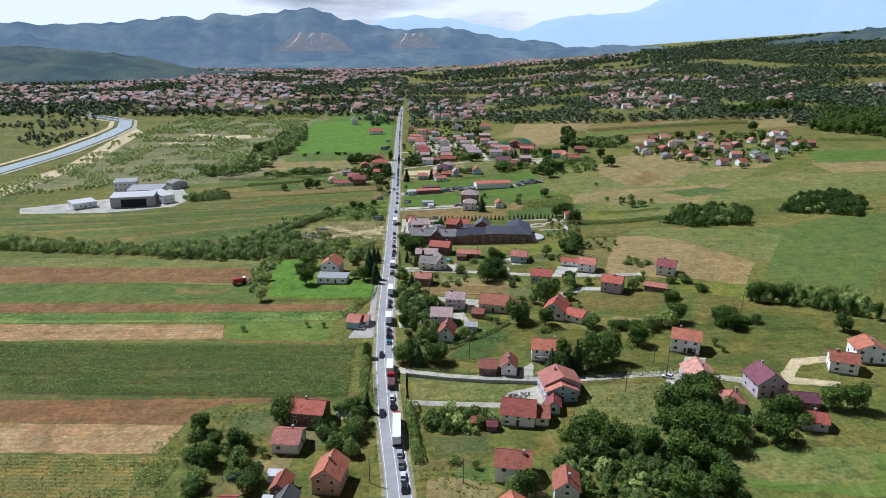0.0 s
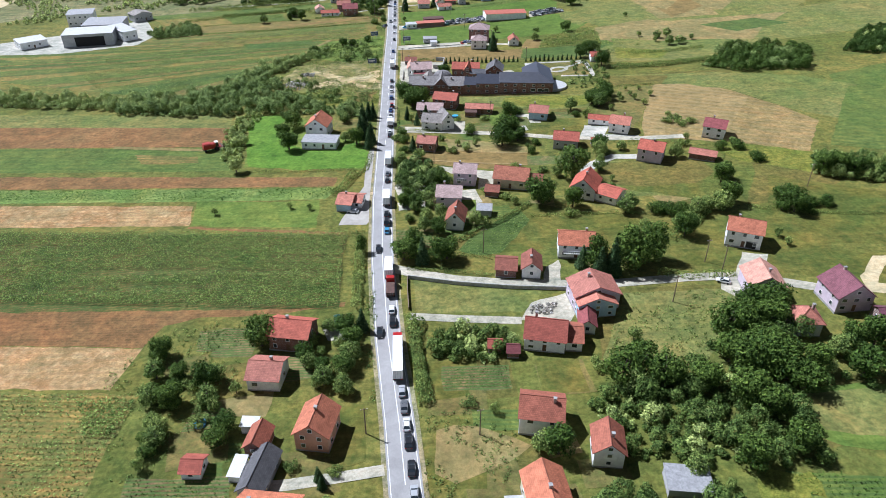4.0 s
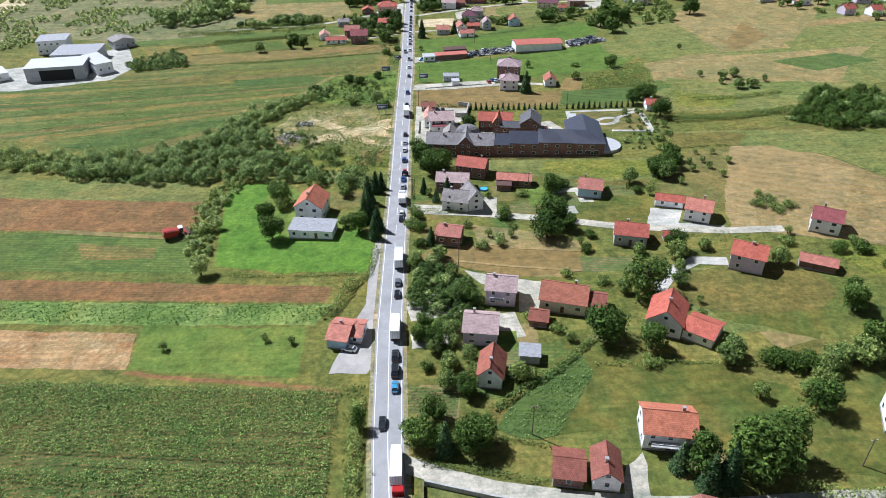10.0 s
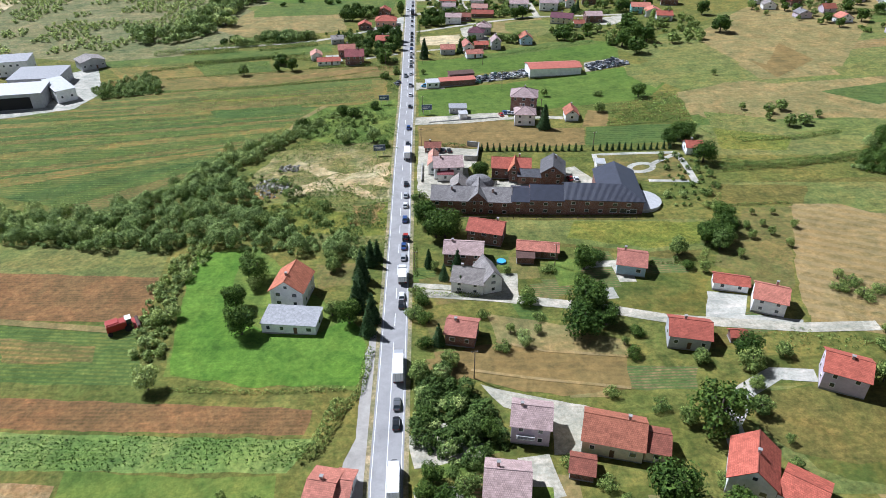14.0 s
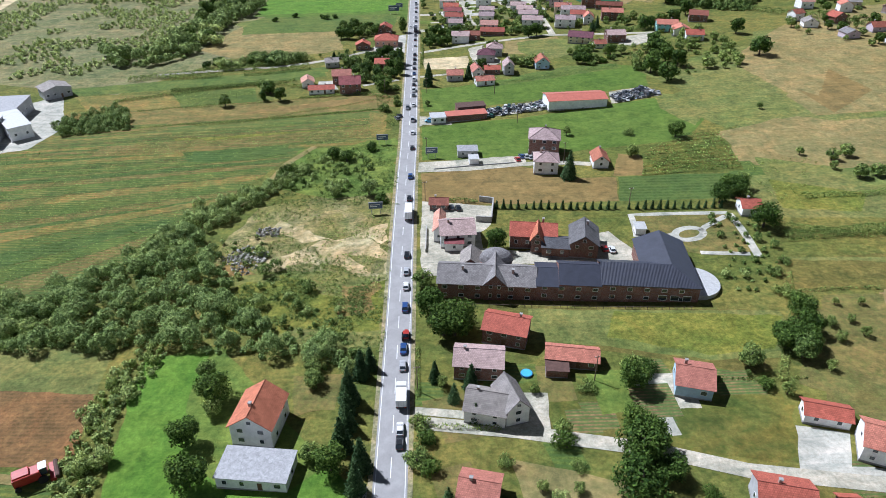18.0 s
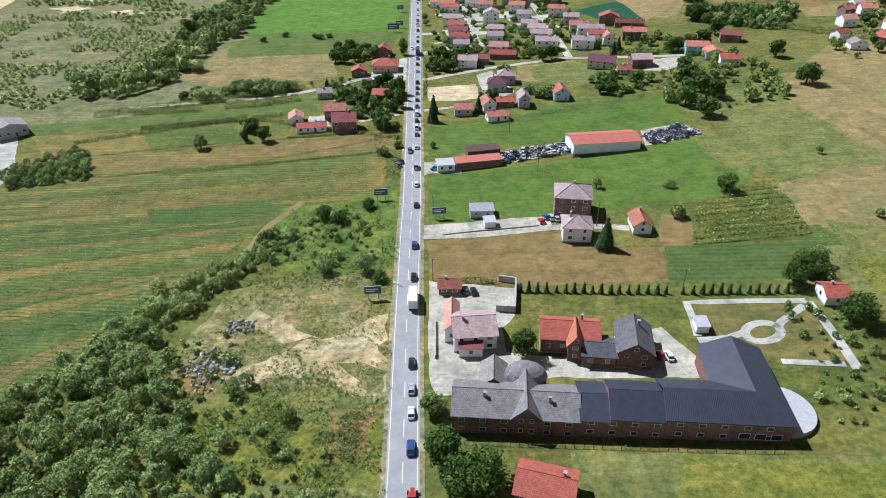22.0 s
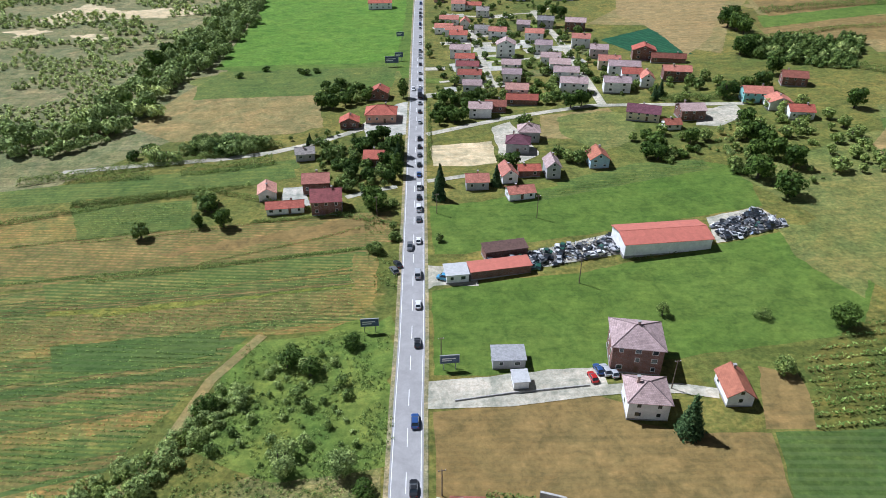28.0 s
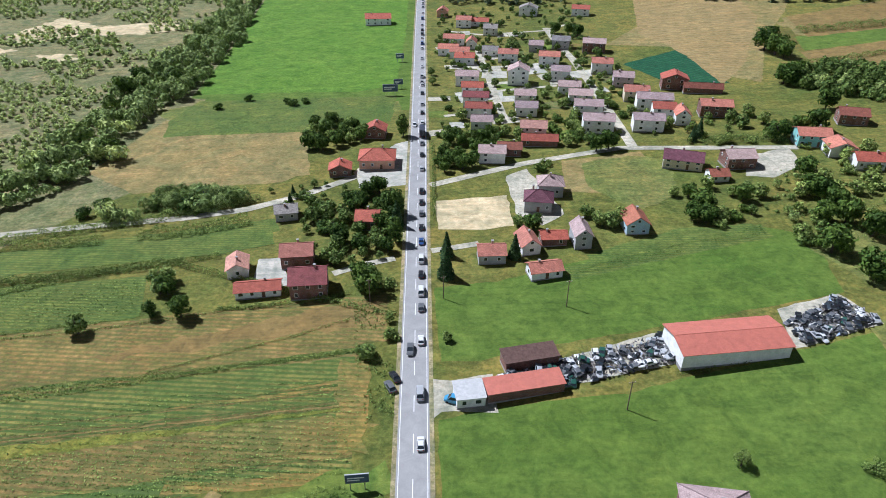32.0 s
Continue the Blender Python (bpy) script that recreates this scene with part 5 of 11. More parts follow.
def thicket(poly, gap, seed, rmin, rmax, pale=0.35, label="dense scrub of bushes and small trees", leaf="leaf_hedge"):
    """Unbroken scrub: overlapping leafy lumps of many sizes, reaching the ground; green and pale kinds."""
    rng = np.random.default_rng(seed + 900)
    lumps = {True: [], False: []}
    balls = [(x, y, rmin + (rmax - rmin) * k ** 1.4, k, rng.uniform(0.95, 1.35)) for x, y, k in scatter(poly, gap, seed) if not (abs(x - road_x(y)) < 6 and 15 < y < 1200)]
    if not balls:
        return
    balls += [(x, y, rmin * (0.7 + 0.5 * k), k, 0.7) for x, y, k in scatter(poly, gap * (0.72 if gap < 5 else 1.1), seed + 1) if not (abs(x - road_x(y)) < 6 and 15 < y < 1200)]      # undergrowth
    far = sum(b[1] for b in balls) / len(balls) > 600
    B = np.array(balls)
    for i, (x, y, r, k, h) in enumerate(balls):
        n = int((20 if far else 52) * r * r + (8 if far else 16))
        d = rng.normal(size=(n, 3))
        d[:, 2] = np.where(d[:, 2] < -0.3, -d[:, 2], d[:, 2])
        d /= np.linalg.norm(d, axis=1, keepdims=True)
        rad = r * (0.78 + 0.22 * rng.random(n)) * (0.9 + 0.22 * np.sin(d[:, 0] * 5 + k * 20) * np.cos(d[:, 1] * 4 + k * 9))
        p = np.stack([x + d[:, 0] * rad, y + d[:, 1] * rad, d[:, 2] * rad * h + r * h * 0.7], 1)
        keep = p[:, 2] > 0.05
        near = np.nonzero((np.hypot(B[:, 0] - x, B[:, 1] - y) < B[:, 2] + r) & (np.arange(len(B)) != i))[0]
        for j in near:      # leaves buried inside a neighbour are left out
            q = B[j]
            keep &= ((p[:, 0] - q[0]) ** 2 + (p[:, 1] - q[1]) ** 2 + ((p[:, 2] - q[2] * q[4] * 0.7) / q[4]) ** 2) > (q[2] * 0.72) ** 2
        p = np.concatenate([p, d + (0, 0, 0.15)], 1)[keep]
        p[:, 2] += gz(x, y)
        lumps[bool(noise.noise(Vector((x * 0.07, y * 0.07, seed))) * 0.5 + rng.random() * 0.7 < pale)].append(p)
    for is_pale, group_ in lumps.items():
        if group_:
            g = np.concatenate(group_)
            me = quads("scrub", g[:, :3], 1.0 if far else 0.56, M["leaf_pale" if is_pale else leaf], seed, 0.2, 1.2, g[:, 3:], 0.38, not far)
            tagged(new("scrub", me), ("pale grey-green willow scrub" if is_pale else label), "scrub", "", "stuff")


def hamlet(poly, gap, seed):
    """Small houses standing loose on the slope."""
    rnd = random.Random(seed)
    for x, y, k in scatter(poly, gap, seed):
        if k < 0.2:
            continue
        tile, wall = rnd.choice(("coral", "red", "mauve", "brown", "pink", "greytile")), rnd.choice(("white", "white", "cream", "brick", "lilac"))
        house(x, y, rnd.choice((8, -12, 20, 4)), rnd.uniform(7, 10), rnd.uniform(6.5, 8.5), rnd.choice((3.2, 4.2, 5.0)), rnd.uniform(1.8, 2.5), "gable", rnd.choice("xxy"), wall, tile, 1, f"{wall} hamlet house with a {tile} tiled roof", detail=1, chimneys=1)


def gate(root, x, y, w, h, mat="rubber"):
    """A wide doorway with a lintel: a flat dark panel set on a front wall."""
    bm = bmesh.new()
    box(bm, x - w / 2, y - 0.04, 0.36, x + w / 2, y + 0.05, h)
    g = part("gate", bm, M[mat], root)
    bm = bmesh.new()
    box(bm, x - w / 2 - 0.2, y - 0.12, h + 0.003, x + w / 2 + 0.2, y + 0.05, h + 0.3)
    part("lintel", bm, M["steel"], g)


def crop_rows(poly, gap, step, low, high, size, mat, seed, label, slant=-0.1, gaps=0.2):
    """Plants in rows across a plot, with bare spots."""
    rng = np.random.default_rng(seed)
    xs, ys = [p[0] for p in poly], [p[1] for p in poly]
    pts = []
    y = min(ys) - 20
    while y < max(ys) + 20:
        for x in np.arange(min(xs), max(xs), step):
            yy = y + (x - xs[0]) * slant
            if in_poly(x, yy, poly) and noise.noise(Vector((x * 0.06, yy * 0.12, seed))) + 0.3 * rng.normal() < 0.45 - gaps:
                pts.append((x + rng.normal() * step * 0.3, yy + rng.normal() * 0.1, gz(x, yy) + rng.uniform(low, high)))
        y += gap
    leafy("crop_rows", pts, size, mat, seed, label, "crop", "stuff")


PLOTS = (("garden", "vegetable beds between village houses", "garden"), ("brightlawn", "green lawn between village houses", "lawn"), ("lawn", "olive lawn between village houses", "lawn"), ("gravel", "pale yard beside a village house", "yard"), ("paving", "pale paved yard of a village house", "yard"), ("drylawn", "dry lawn between village houses", "lawn"))
GARDENS = (("garden", "vegetable beds in a house garden", "garden"), ("lawn", "mown olive lawn of a house", "lawn"), ("drylawn", "dry brownish grass of a house plot", "lawn"), ("olive", "yellowish unmown grass of a house plot", "grass"), ("drygrass", "worn bare ground of a house plot", "yard"), ("crop", "green vegetable rows in a house plot", "garden"))


def gardens(poly, n, seed, plots=PLOTS):
    """Small garden plots, lawns and yards between village houses."""
    rnd = random.Random(seed)
    xs, ys = [p[0] for p in poly], [p[1] for p in poly]
    made = 0
    while made < n:
        x, y = rnd.uniform(min(xs), max(xs)), rnd.uniform(min(ys), max(ys))
        if not in_poly(x, y, poly):
            continue
        made += 1
        a, w, d = radians(rnd.uniform(-8, 14)), rnd.uniform(6, 15), rnd.uniform(6, 14)
        ca, sa = math.cos(a), math.sin(a)
        q = [(x + u * ca - v * sa, y + u * sa + v * ca) for u, v in ((-w / 2, -d / 2), (w / 2, -d / 2), (w / 2, d / 2), (-w / 2, d / 2))]
        key, label, cat = rnd.choice(plots)
        draped("garden_plot", q, M[key], label=label, category=cat, wobble=0.3)


# ---- land ----
draped('far_flats', [(-321.6, 490.0), (-330.2, 606.4), (-351.6, 1030.6), (-67.1, 1073.4), (-44.6, 675.6), (-162.2, 511.0), (-260.1, 540.3)], M['flats'], 0.05, label='dry river flats with patches of scrub', category='field')
draped('sandbar', [(-343.7, 513.6), (-342.4, 632.7), (-395.2, 958.5), (-358.6, 890.9), (-323.9, 655.7), (-320.9, 524.0), (-324.9, 479.7)], M['sand'], 0.08, label='sandy river bank', category='bank')
draped('field', [(-113.7, 1067.8), (-111.9, 1153.2), (-20.7, 1125.6), (-2.3, 864.6), (-6.9, 658.4), (-116.8, 658.8)], M['meadow'], 0.06, label='large bright green field beside the road', category='field')
draped('field', [(232.0, 787.0), (402.2, 820.5), (593.4, 877.4), (498.7, 721.4), (298.4, 671.4), (230.8, 705.2)], M['drygrass'], 0.10, label='long tan field on the rising ground', category='field')
draped('field', [(425.2, 977.3), (614.5, 1118.5), (659.6, 1069.5), (530.3, 854.2), (377.4, 835.9)], M['pasture'], 0.10, label='pale field on the rising ground', category='field')
draped('field', [(752.0, 1345.2), (959.3, 1443.6), (880.4, 1275.9), (739.0, 1231.9)], M['meadow'], 0.10, label='green field on the far slope', category='field')
draped('field', [(383.5, 540.3), (468.2, 527.8), (430.2, 476.8), (360.9, 485.3)], M['meadow'], 0.10, label='green strip on the slope', category='field')
draped('field', [(356.8, 487.0), (426.3, 471.6), (399.0, 434.7), (348.0, 441.5)], M['drygrass'], 0.10, label='tan strip on the slope', category='field')
draped('field', [(207.2, 422.8), (317.5, 453.1), (391.8, 425.0), (353.6, 373.4), (282.8, 377.8), (204.9, 366.8)], M['pasture'], 0.08, label='pale pasture on the slope', category='field')
draped('field', [(218.6, 303.7), (278.6, 321.1), (312.9, 318.4), (243.0, 223.8), (194.7, 218.2)], M['crop'], 0.08, label='green field on the slope', category='field')
strips([(102.1, 354.6), (172.2, 343.5), (439.7, 605.5), (208.6, 577.5)], ('pasture', 'crop', 'drygrass', 'pasture', 'hay', 'pasture', 'crop'), 9, 'strip of pasture or crop on the slope')
draped('field', [(-188.3, 153.8), (-44.5, 138.4), (-67.7, 131.9), (-70.4, 122.6), (-174.5, 133.5)], M['soil'], 0.06, label='orange-brown ploughed soil beside a maize field', category='field')
draped('field', [(-174.3, 133.1), (-70.3, 122.3), (-73.7, 106.5), (-162.3, 115.4)], M['straw'], 0.06, label='cut straw stubble with pale windrows', category='field')
draped('field', [(-161.6, 114.4), (-65.7, 104.5), (-67.7, 82.5), (-67.8, 60.5), (-135.4, 66.7)], M['thin_crop'], 0.06, label='thin green crop in rows over dry soil', category='field')
draped('field', [(-134.9, 66.1), (-68.0, 59.6), (-66.5, 49.6), (-126.9, 54.8)], M['stubble'], 0.06, label='pale bare field behind the houses', category='field')
draped('field_strip', [(-56.5, 137.2), (-29.4, 137.2), (-17.1, 138.6), (-17.0, 136.4), (-36.1, 134.1), (-60.0, 134.6)], M['soil'], 0.06, label='narrow strip of ploughed soil at the maize edge', category='field')
draped('maize_field', [(-240.8, 200.4), (-18.8, 177.3), (-19.4, 163.3), (-18.8, 135.1), (-186.4, 147.3)], M['under'], 0.06, label='soil under a dense field of maize', category='field')
draped('field', [(-263.8, 222.9), (-77.7, 203.6), (-75.3, 188.6), (-241.8, 201.4)], M['straw'], 0.06, label='stubble field with pale straw', category='field')
draped('field_strip', [(-75.1, 187.9), (-20.3, 178.7), (-19.3, 176.9), (-75.6, 186.5)], M['soil'], 0.06, label='narrow bare strip beside the maize', category='field')
draped('garden', [(-77.1, 207.2), (-43.7, 203.5), (-30.9, 203.7), (-30.3, 182.8), (-74.7, 188.6)], M['brightlawn'], 0.06, label='bright green garden plot with young trees', category='field')
draped('field', [(-275.8, 234.6), (-24.4, 213.0), (-28.9, 204.1), (-72.4, 206.8), (-263.2, 222.3)], M['paleleaf'], 0.06, label='strip of pale broad-leaved crop', category='field')
draped('field', [(-292.3, 250.8), (-25.6, 222.6), (-26.9, 214.5), (-276.5, 235.3)], M['soil'], 0.06, label='strip of dry brown stubble soil', category='field')
draped('field', [(-322.4, 280.3), (-79.5, 257.7), (-69.8, 233.2), (-293.5, 251.9)], M['crop'], 0.06, label='strip of low green crop', category='field')
draped('field', [(-357.8, 314.9), (-80.4, 282.6), (-77.0, 258.7), (-323.8, 281.7)], M['soil'], 0.06, label='strip of brown harvested soil', category='field')
draped('field', [(-376.3, 333.1), (-82.4, 298.3), (-80.2, 281.6), (-356.6, 313.8)], M['pasture'], 0.06, label='strip of pale green grass', category='field')
draped('lawn', [(-72.2, 294.1), (-54.1, 298.8), (-33.0, 271.8), (-13.7, 249.2), (-16.0, 228.3), (-65.0, 235.8), (-67.9, 259.0)], M['brightlawn'], 0.06, label='bright green mown lawn round a white house', category='lawn')
strips([(-107.9, 321.1), (-84.0, 359.9), (-50.1, 431.2), (-321.3, 403.2)], ('mixcrop', 'browncrop', 'crop', 'darkcrop', 'mixcrop', 'thin_crop', 'darkcrop', 'browncrop', 'crop', 'mixcrop', 'thin_crop', 'darkcrop', 'mixcrop', 'crop', 'browncrop', 'darkcrop', 'thin_crop', 'crop', 'mixcrop', 'darkcrop'), 5, 'narrow strip of crop in a wide field')
strips([(-231.8, 402.8), (-53.2, 430.7), (-12.2, 449.4), (-317.2, 450.5)], ('mixcrop', 'thin_crop', 'darkcrop', 'mixcrop', 'browncrop', 'crop', 'thin_crop', 'darkcrop', 'mixcrop', 'browncrop'), 6, 'strip of thin crop with dry patches')
strips([(-167.3, 427.2), (-18.5, 433.1), (-16.9, 471.4), (-189.3, 448.4)], ('thin_crop', 'mixcrop', 'browncrop', 'darkcrop', 'thin_crop', 'mixcrop', 'stubble', 'mixcrop', 'thin_crop'), 7, 'strip of sparse maize with dry patches')
strips([(-191.1, 450.2), (-16.2, 472.2), (-12.8, 501.2), (-219.7, 477.9)], ('browncrop', 'mixcrop', 'stubble', 'crop', 'browncrop', 'darkcrop', 'thin_crop'), 8, 'dry brown strip beside green rows')
draped('field', [(-184.6, 510.2), (-132.7, 510.1), (-89.2, 515.3), (-86.9, 494.2), (-121.5, 489.4), (-165.8, 485.2)], M['thin_crop'], 0.06, label='striped field with sparse rows', category='field')
draped('field', [(-194.4, 523.2), (-144.8, 532.3), (-55.4, 550.5), (-52.1, 541.4), (-81.9, 531.1), (-136.5, 517.1), (-184.6, 510.2)], M['crop'], 0.06, label='long green field strip with rows', category='field')
draped('field', [(-139.9, 594.5), (-137.3, 614.7), (-127.7, 654.0), (-59.5, 635.6), (-48.1, 586.8), (-96.1, 577.7), (-114.7, 573.9)], M['drygrass'], 0.06, label='tan mown field with stubble', category='field')
draped('field', [(-137.9, 667.4), (-120.4, 676.2), (-58.6, 674.6), (-14.1, 671.9), (-12.5, 658.4), (-59.9, 638.4), (-128.3, 655.6)], M['pasture'], 0.06, label='green strip of meadow', category='field')
draped('field', [(-125.1, 687.1), (-127.6, 791.5), (-121.5, 935.0), (-119.5, 1108.5), (-9.3, 1088.9), (-8.8, 857.9), (-16.6, 753.1), (-18.2, 688.6), (-60.4, 687.2), (-91.7, 679.1)], M['meadow'], 0.06, label='bright green meadow beside the road', category='field')
draped('meadow', [(0.7, 449.6), (13.8, 453.0), (46.5, 455.8), (117.0, 473.1), (157.7, 480.7), (112.8, 420.4), (67.1, 415.6), (39.6, 412.4), (13.6, 412.3), (0.9, 412.7)], M['meadow'], 0.06, label='broad bright green meadow', category='field')
draped('meadow', [(0.7, 503.2), (19.8, 505.2), (41.7, 513.1), (110.5, 530.0), (123.4, 521.9), (117.9, 491.2), (71.6, 481.8), (32.8, 475.0), (12.3, 469.8), (2.1, 469.8)], M['meadow'], 0.06, label='bright green meadow behind a salvage yard', category='field')
draped('field', [(41.4, 511.5), (80.2, 523.1), (111.5, 531.4), (110.9, 523.3), (73.4, 512.9), (41.9, 504.3)], M['crop'], 0.10, label='strip of rows at the meadow edge', category='field')
draped('field', [(0.3, 399.9), (38.1, 404.4), (46.2, 400.0), (44.8, 394.8), (60.2, 390.1), (75.0, 389.0), (71.3, 369.7), (0.5, 373.4)], M['stubble'], 0.06, label='ochre mown field beside a white house', category='field')
draped('field', [(81.4, 410.6), (89.4, 406.9), (88.4, 389.1), (74.2, 390.1)], M['stubble'], 0.06, label='small ochre field by vines', category='field')
draped('field', [(75.9, 389.3), (127.1, 386.1), (112.8, 367.0), (71.6, 369.7)], M['darkcrop'], 0.06, label='dark green crop field beside a thuja row', category='field')
draped('vineyard_ground', [(91.9, 407.7), (113.8, 411.6), (130.1, 408.4), (116.4, 388.2), (88.6, 389.4)], M['crop'], 0.06, label='green ground between rows of vines', category='field')
draped('field', [(118.3, 517.8), (149.5, 528.9), (176.1, 545.0), (193.9, 548.2), (216.9, 505.7), (155.5, 423.9), (136.7, 450.5), (131.1, 482.6)], M['pasture'], 0.06, label='pale olive pasture on the slope', category='field')
draped('field', [(179.6, 532.3), (227.3, 583.9), (275.7, 619.9), (357.4, 625.3), (224.4, 449.0), (182.1, 461.1), (178.4, 505.6)], M['drygrass'], 0.06, label='tan dry field on the slope', category='field')
draped('field', [(128.3, 425.9), (168.4, 437.9), (187.5, 426.2), (163.9, 391.7), (137.4, 385.3), (129.9, 392.5)], M['drygrass'], 0.06, label='dry pasture beside vines', category='field')
draped('meadow', [(17.3, 311.7), (61.4, 307.1), (98.0, 302.1), (94.5, 289.9), (86.9, 279.7), (80.6, 277.8), (67.6, 283.1), (41.0, 291.9), (30.5, 298.4), (17.5, 303.0)], M['olive'], 0.13, label='yellowish rough meadow behind brick houses', category='meadow')
draped('lawn', [(55.7, 272.9), (84.9, 272.6), (79.1, 252.4), (73.8, 252.0), (51.6, 258.2)], M['lawn'], 0.13, label='mown green lawn beside a lane', category='lawn')
draped('garden', [(64.0, 277.4), (76.3, 276.8), (83.1, 274.9), (81.0, 271.1), (62.8, 272.8)], M['garden'], 0.15, label='vegetable beds behind a bungalow', category='garden')
draped('orchard_grass', [(106.4, 300.8), (127.8, 305.5), (107.8, 259.7), (92.6, 265.4)], M['drylawn'], 0.13, label='dry olive grass under young fruit trees', category='grass')
draped('field', [(110.6, 326.1), (137.9, 326.3), (177.4, 323.5), (166.7, 308.1), (131.0, 310.0), (105.0, 309.2)], M['olive'], 0.12, label='olive green fallow strip on the slope', category='field')
draped('field', [(141.2, 424.0), (176.9, 428.3), (205.7, 411.8), (230.7, 400.3), (213.0, 374.9), (187.5, 381.5), (155.4, 384.7), (138.9, 394.6)], M['drygrass'], 0.14, label='tan dry pasture on the slope', category='field')
draped('garden', [(51.3, 232.2), (68.6, 230.4), (66.5, 222.9), (47.6, 224.2)], M['garden'], 0.13, label='vegetable beds beside a house', category='garden')
draped('garden', [(39.2, 231.8), (49.5, 232.3), (45.6, 221.6), (35.6, 222.3)], M['drygrass'], 0.12, label='bare plot beside vegetable beds', category='garden')
draped('meadow', [(62.8, 136.9), (96.5, 133.8), (93.6, 123.9), (80.9, 112.0), (72.6, 99.7), (56.1, 98.1), (49.9, 105.2), (52.6, 118.8)], M['olive'], 0.12, label='rough yellowish meadow beside a lane', category='meadow')
draped('meadow', [(142.7, 228.0), (163.7, 219.2), (171.4, 208.6), (159.5, 190.0), (136.5, 179.1), (120.5, 179.9), (133.9, 202.3)], M['olive'], 0.12, label='yellowish unmown meadow on the slope', category='meadow')
draped('field', [(103.0, 161.8), (118.3, 159.0), (123.5, 167.3), (123.1, 174.4), (108.5, 171.7)], M['drygrass'], 0.14, label='worn dry ground above a white house', category='yard')
draped('garden', [(18.3, 174.1), (24.6, 191.6), (43.2, 191.1), (48.7, 181.8), (41.0, 170.1), (21.9, 167.7)], M['crop'], 0.13, label='green vegetable plot with rows', category='garden')
draped('field', [(221.6, 774.8), (280.9, 778.3), (453.6, 814.4), (424.1, 699.9), (312.5, 674.1), (213.2, 689.5)], M['olive'], 0.20, label='olive mown strip on the slope', category='field')
draped('field', [(262.4, 699.4), (381.4, 668.4), (371.2, 635.1), (254.5, 655.8)], M['drygrass'], 0.26, label='tan strip on the slope', category='field')
draped('field', [(173.4, 512.9), (207.4, 547.6), (218.8, 452.3), (217.2, 436.8), (176.8, 437.3)], M['drygrass'], 0.20, label='tan worn field on the slope', category='field')
draped('field', [(480.5, 1117.7), (648.7, 1105.1), (587.2, 925.2), (394.8, 879.3)], M['pasture'], 0.20, label='pale mown field on the slope', category='field')
draped('meadow', [(89.3, 93.4), (113.5, 94.9), (136.7, 87.3), (126.7, 73.3), (90.7, 73.4), (89.4, 83.2)], M['olive'], 0.12, label='yellowish unmown meadow', category='meadow')
draped('gravel_flat', [(-295.4, 825.8), (-288.6, 858.9), (-280.9, 888.4), (-241.0, 854.3), (-215.5, 864.4), (-187.6, 870.0), (-177.8, 840.7), (-215.4, 830.3), (-251.2, 821.7), (-282.7, 807.3)], M['sand'], label='bare pale gravel on the river flats', category='gravel', wobble=5)
draped('gravel_flat', [(-251.0, 776.1), (-231.7, 780.9), (-216.3, 770.1), (-233.0, 760.5)], M['sand'], label='bare pale gravel on the river flats', category='gravel', wobble=5)
draped('gravel_flat', [(-302.0, 790.7), (-284.3, 798.7), (-271.0, 787.2), (-284.2, 771.7)], M['sand'], label='bare pale gravel on the river flats', category='gravel', wobble=5)
draped('vine_plot', [(93.0, 411.4), (114.0, 424.9), (129.0, 424.9), (124.3, 388.1), (85.2, 388.9)], M['lawn'], 0.14, label='green ground between low vine rows', category='vineyard')

# ---- garden plots between the houses ----
gardens([(-1.2, 217.8), (40.5, 214.4), (61.5, 183.5), (38.2, 166.4), (-1.1, 169.2)], 16, 71, GARDENS)
gardens([(-0.5, 276.8), (73.6, 277.2), (100.1, 243.0), (83.1, 209.9), (2.8, 217.5)], 12, 72, GARDENS)
gardens([(36.6, 209.1), (103.0, 199.3), (88.8, 144.8), (28.1, 152.1)], 10, 73, GARDENS)
gardens([(7.7, 104.1), (44.7, 105.3), (44.4, 58.9), (19.4, 46.0), (5.2, 62.7)], 14, 74, GARDENS)
gardens([(-65.4, 122.7), (-15.1, 123.2), (-9.7, 48.6), (-36.7, 49.8)], 14, 75, GARDENS)
gardens([(-1.6, 288.9), (33.7, 286.8), (70.4, 276.9), (64.2, 261.5), (0.8, 268.2)], 12, 76, GARDENS)
draped('sand_lot', [(2.2, 559.2), (29.2, 562.0), (29.1, 539.0), (18.8, 536.6), (2.9, 538.3)], M['sand'], 0.06, label='levelled lot of pale sandy earth', category='lot')
draped('mown_lot', [(55.3, 590.5), (89.3, 595.9), (90.5, 572.8), (76.6, 557.6), (50.5, 562.8)], M['drygrass'], 0.06, label='mown dry grass plot behind a lane', category='lot')
draped('net_plot', [(113.3, 718.1), (156.0, 741.9), (157.4, 674.4), (129.8, 674.3)], M['net'], 0.06, label='berry plot covered with dark green netting', category='plot')
draped('field', [(113.3, 759.7), (171.5, 835.1), (251.6, 916.0), (309.3, 920.8), (250.0, 812.3), (179.2, 706.1), (159.5, 679.6), (157.4, 744.1)], M['drygrass'], 0.06, label='tan mown slope behind the village', category='field')
draped('field', [(241.4, 797.8), (323.4, 826.8), (377.2, 829.3), (313.3, 734.2), (265.4, 726.9), (230.7, 755.3)], M['drygrass'], 0.06, label='dry tan field on the slope', category='field')
draped('field', [(128.3, 307.1), (151.4, 305.2), (163.5, 291.8), (177.5, 262.1), (182.7, 247.1), (161.2, 215.1), (136.0, 231.7), (104.4, 244.3)], M['hay'], 0.06, label='mown hay field with curved swaths', category='field')
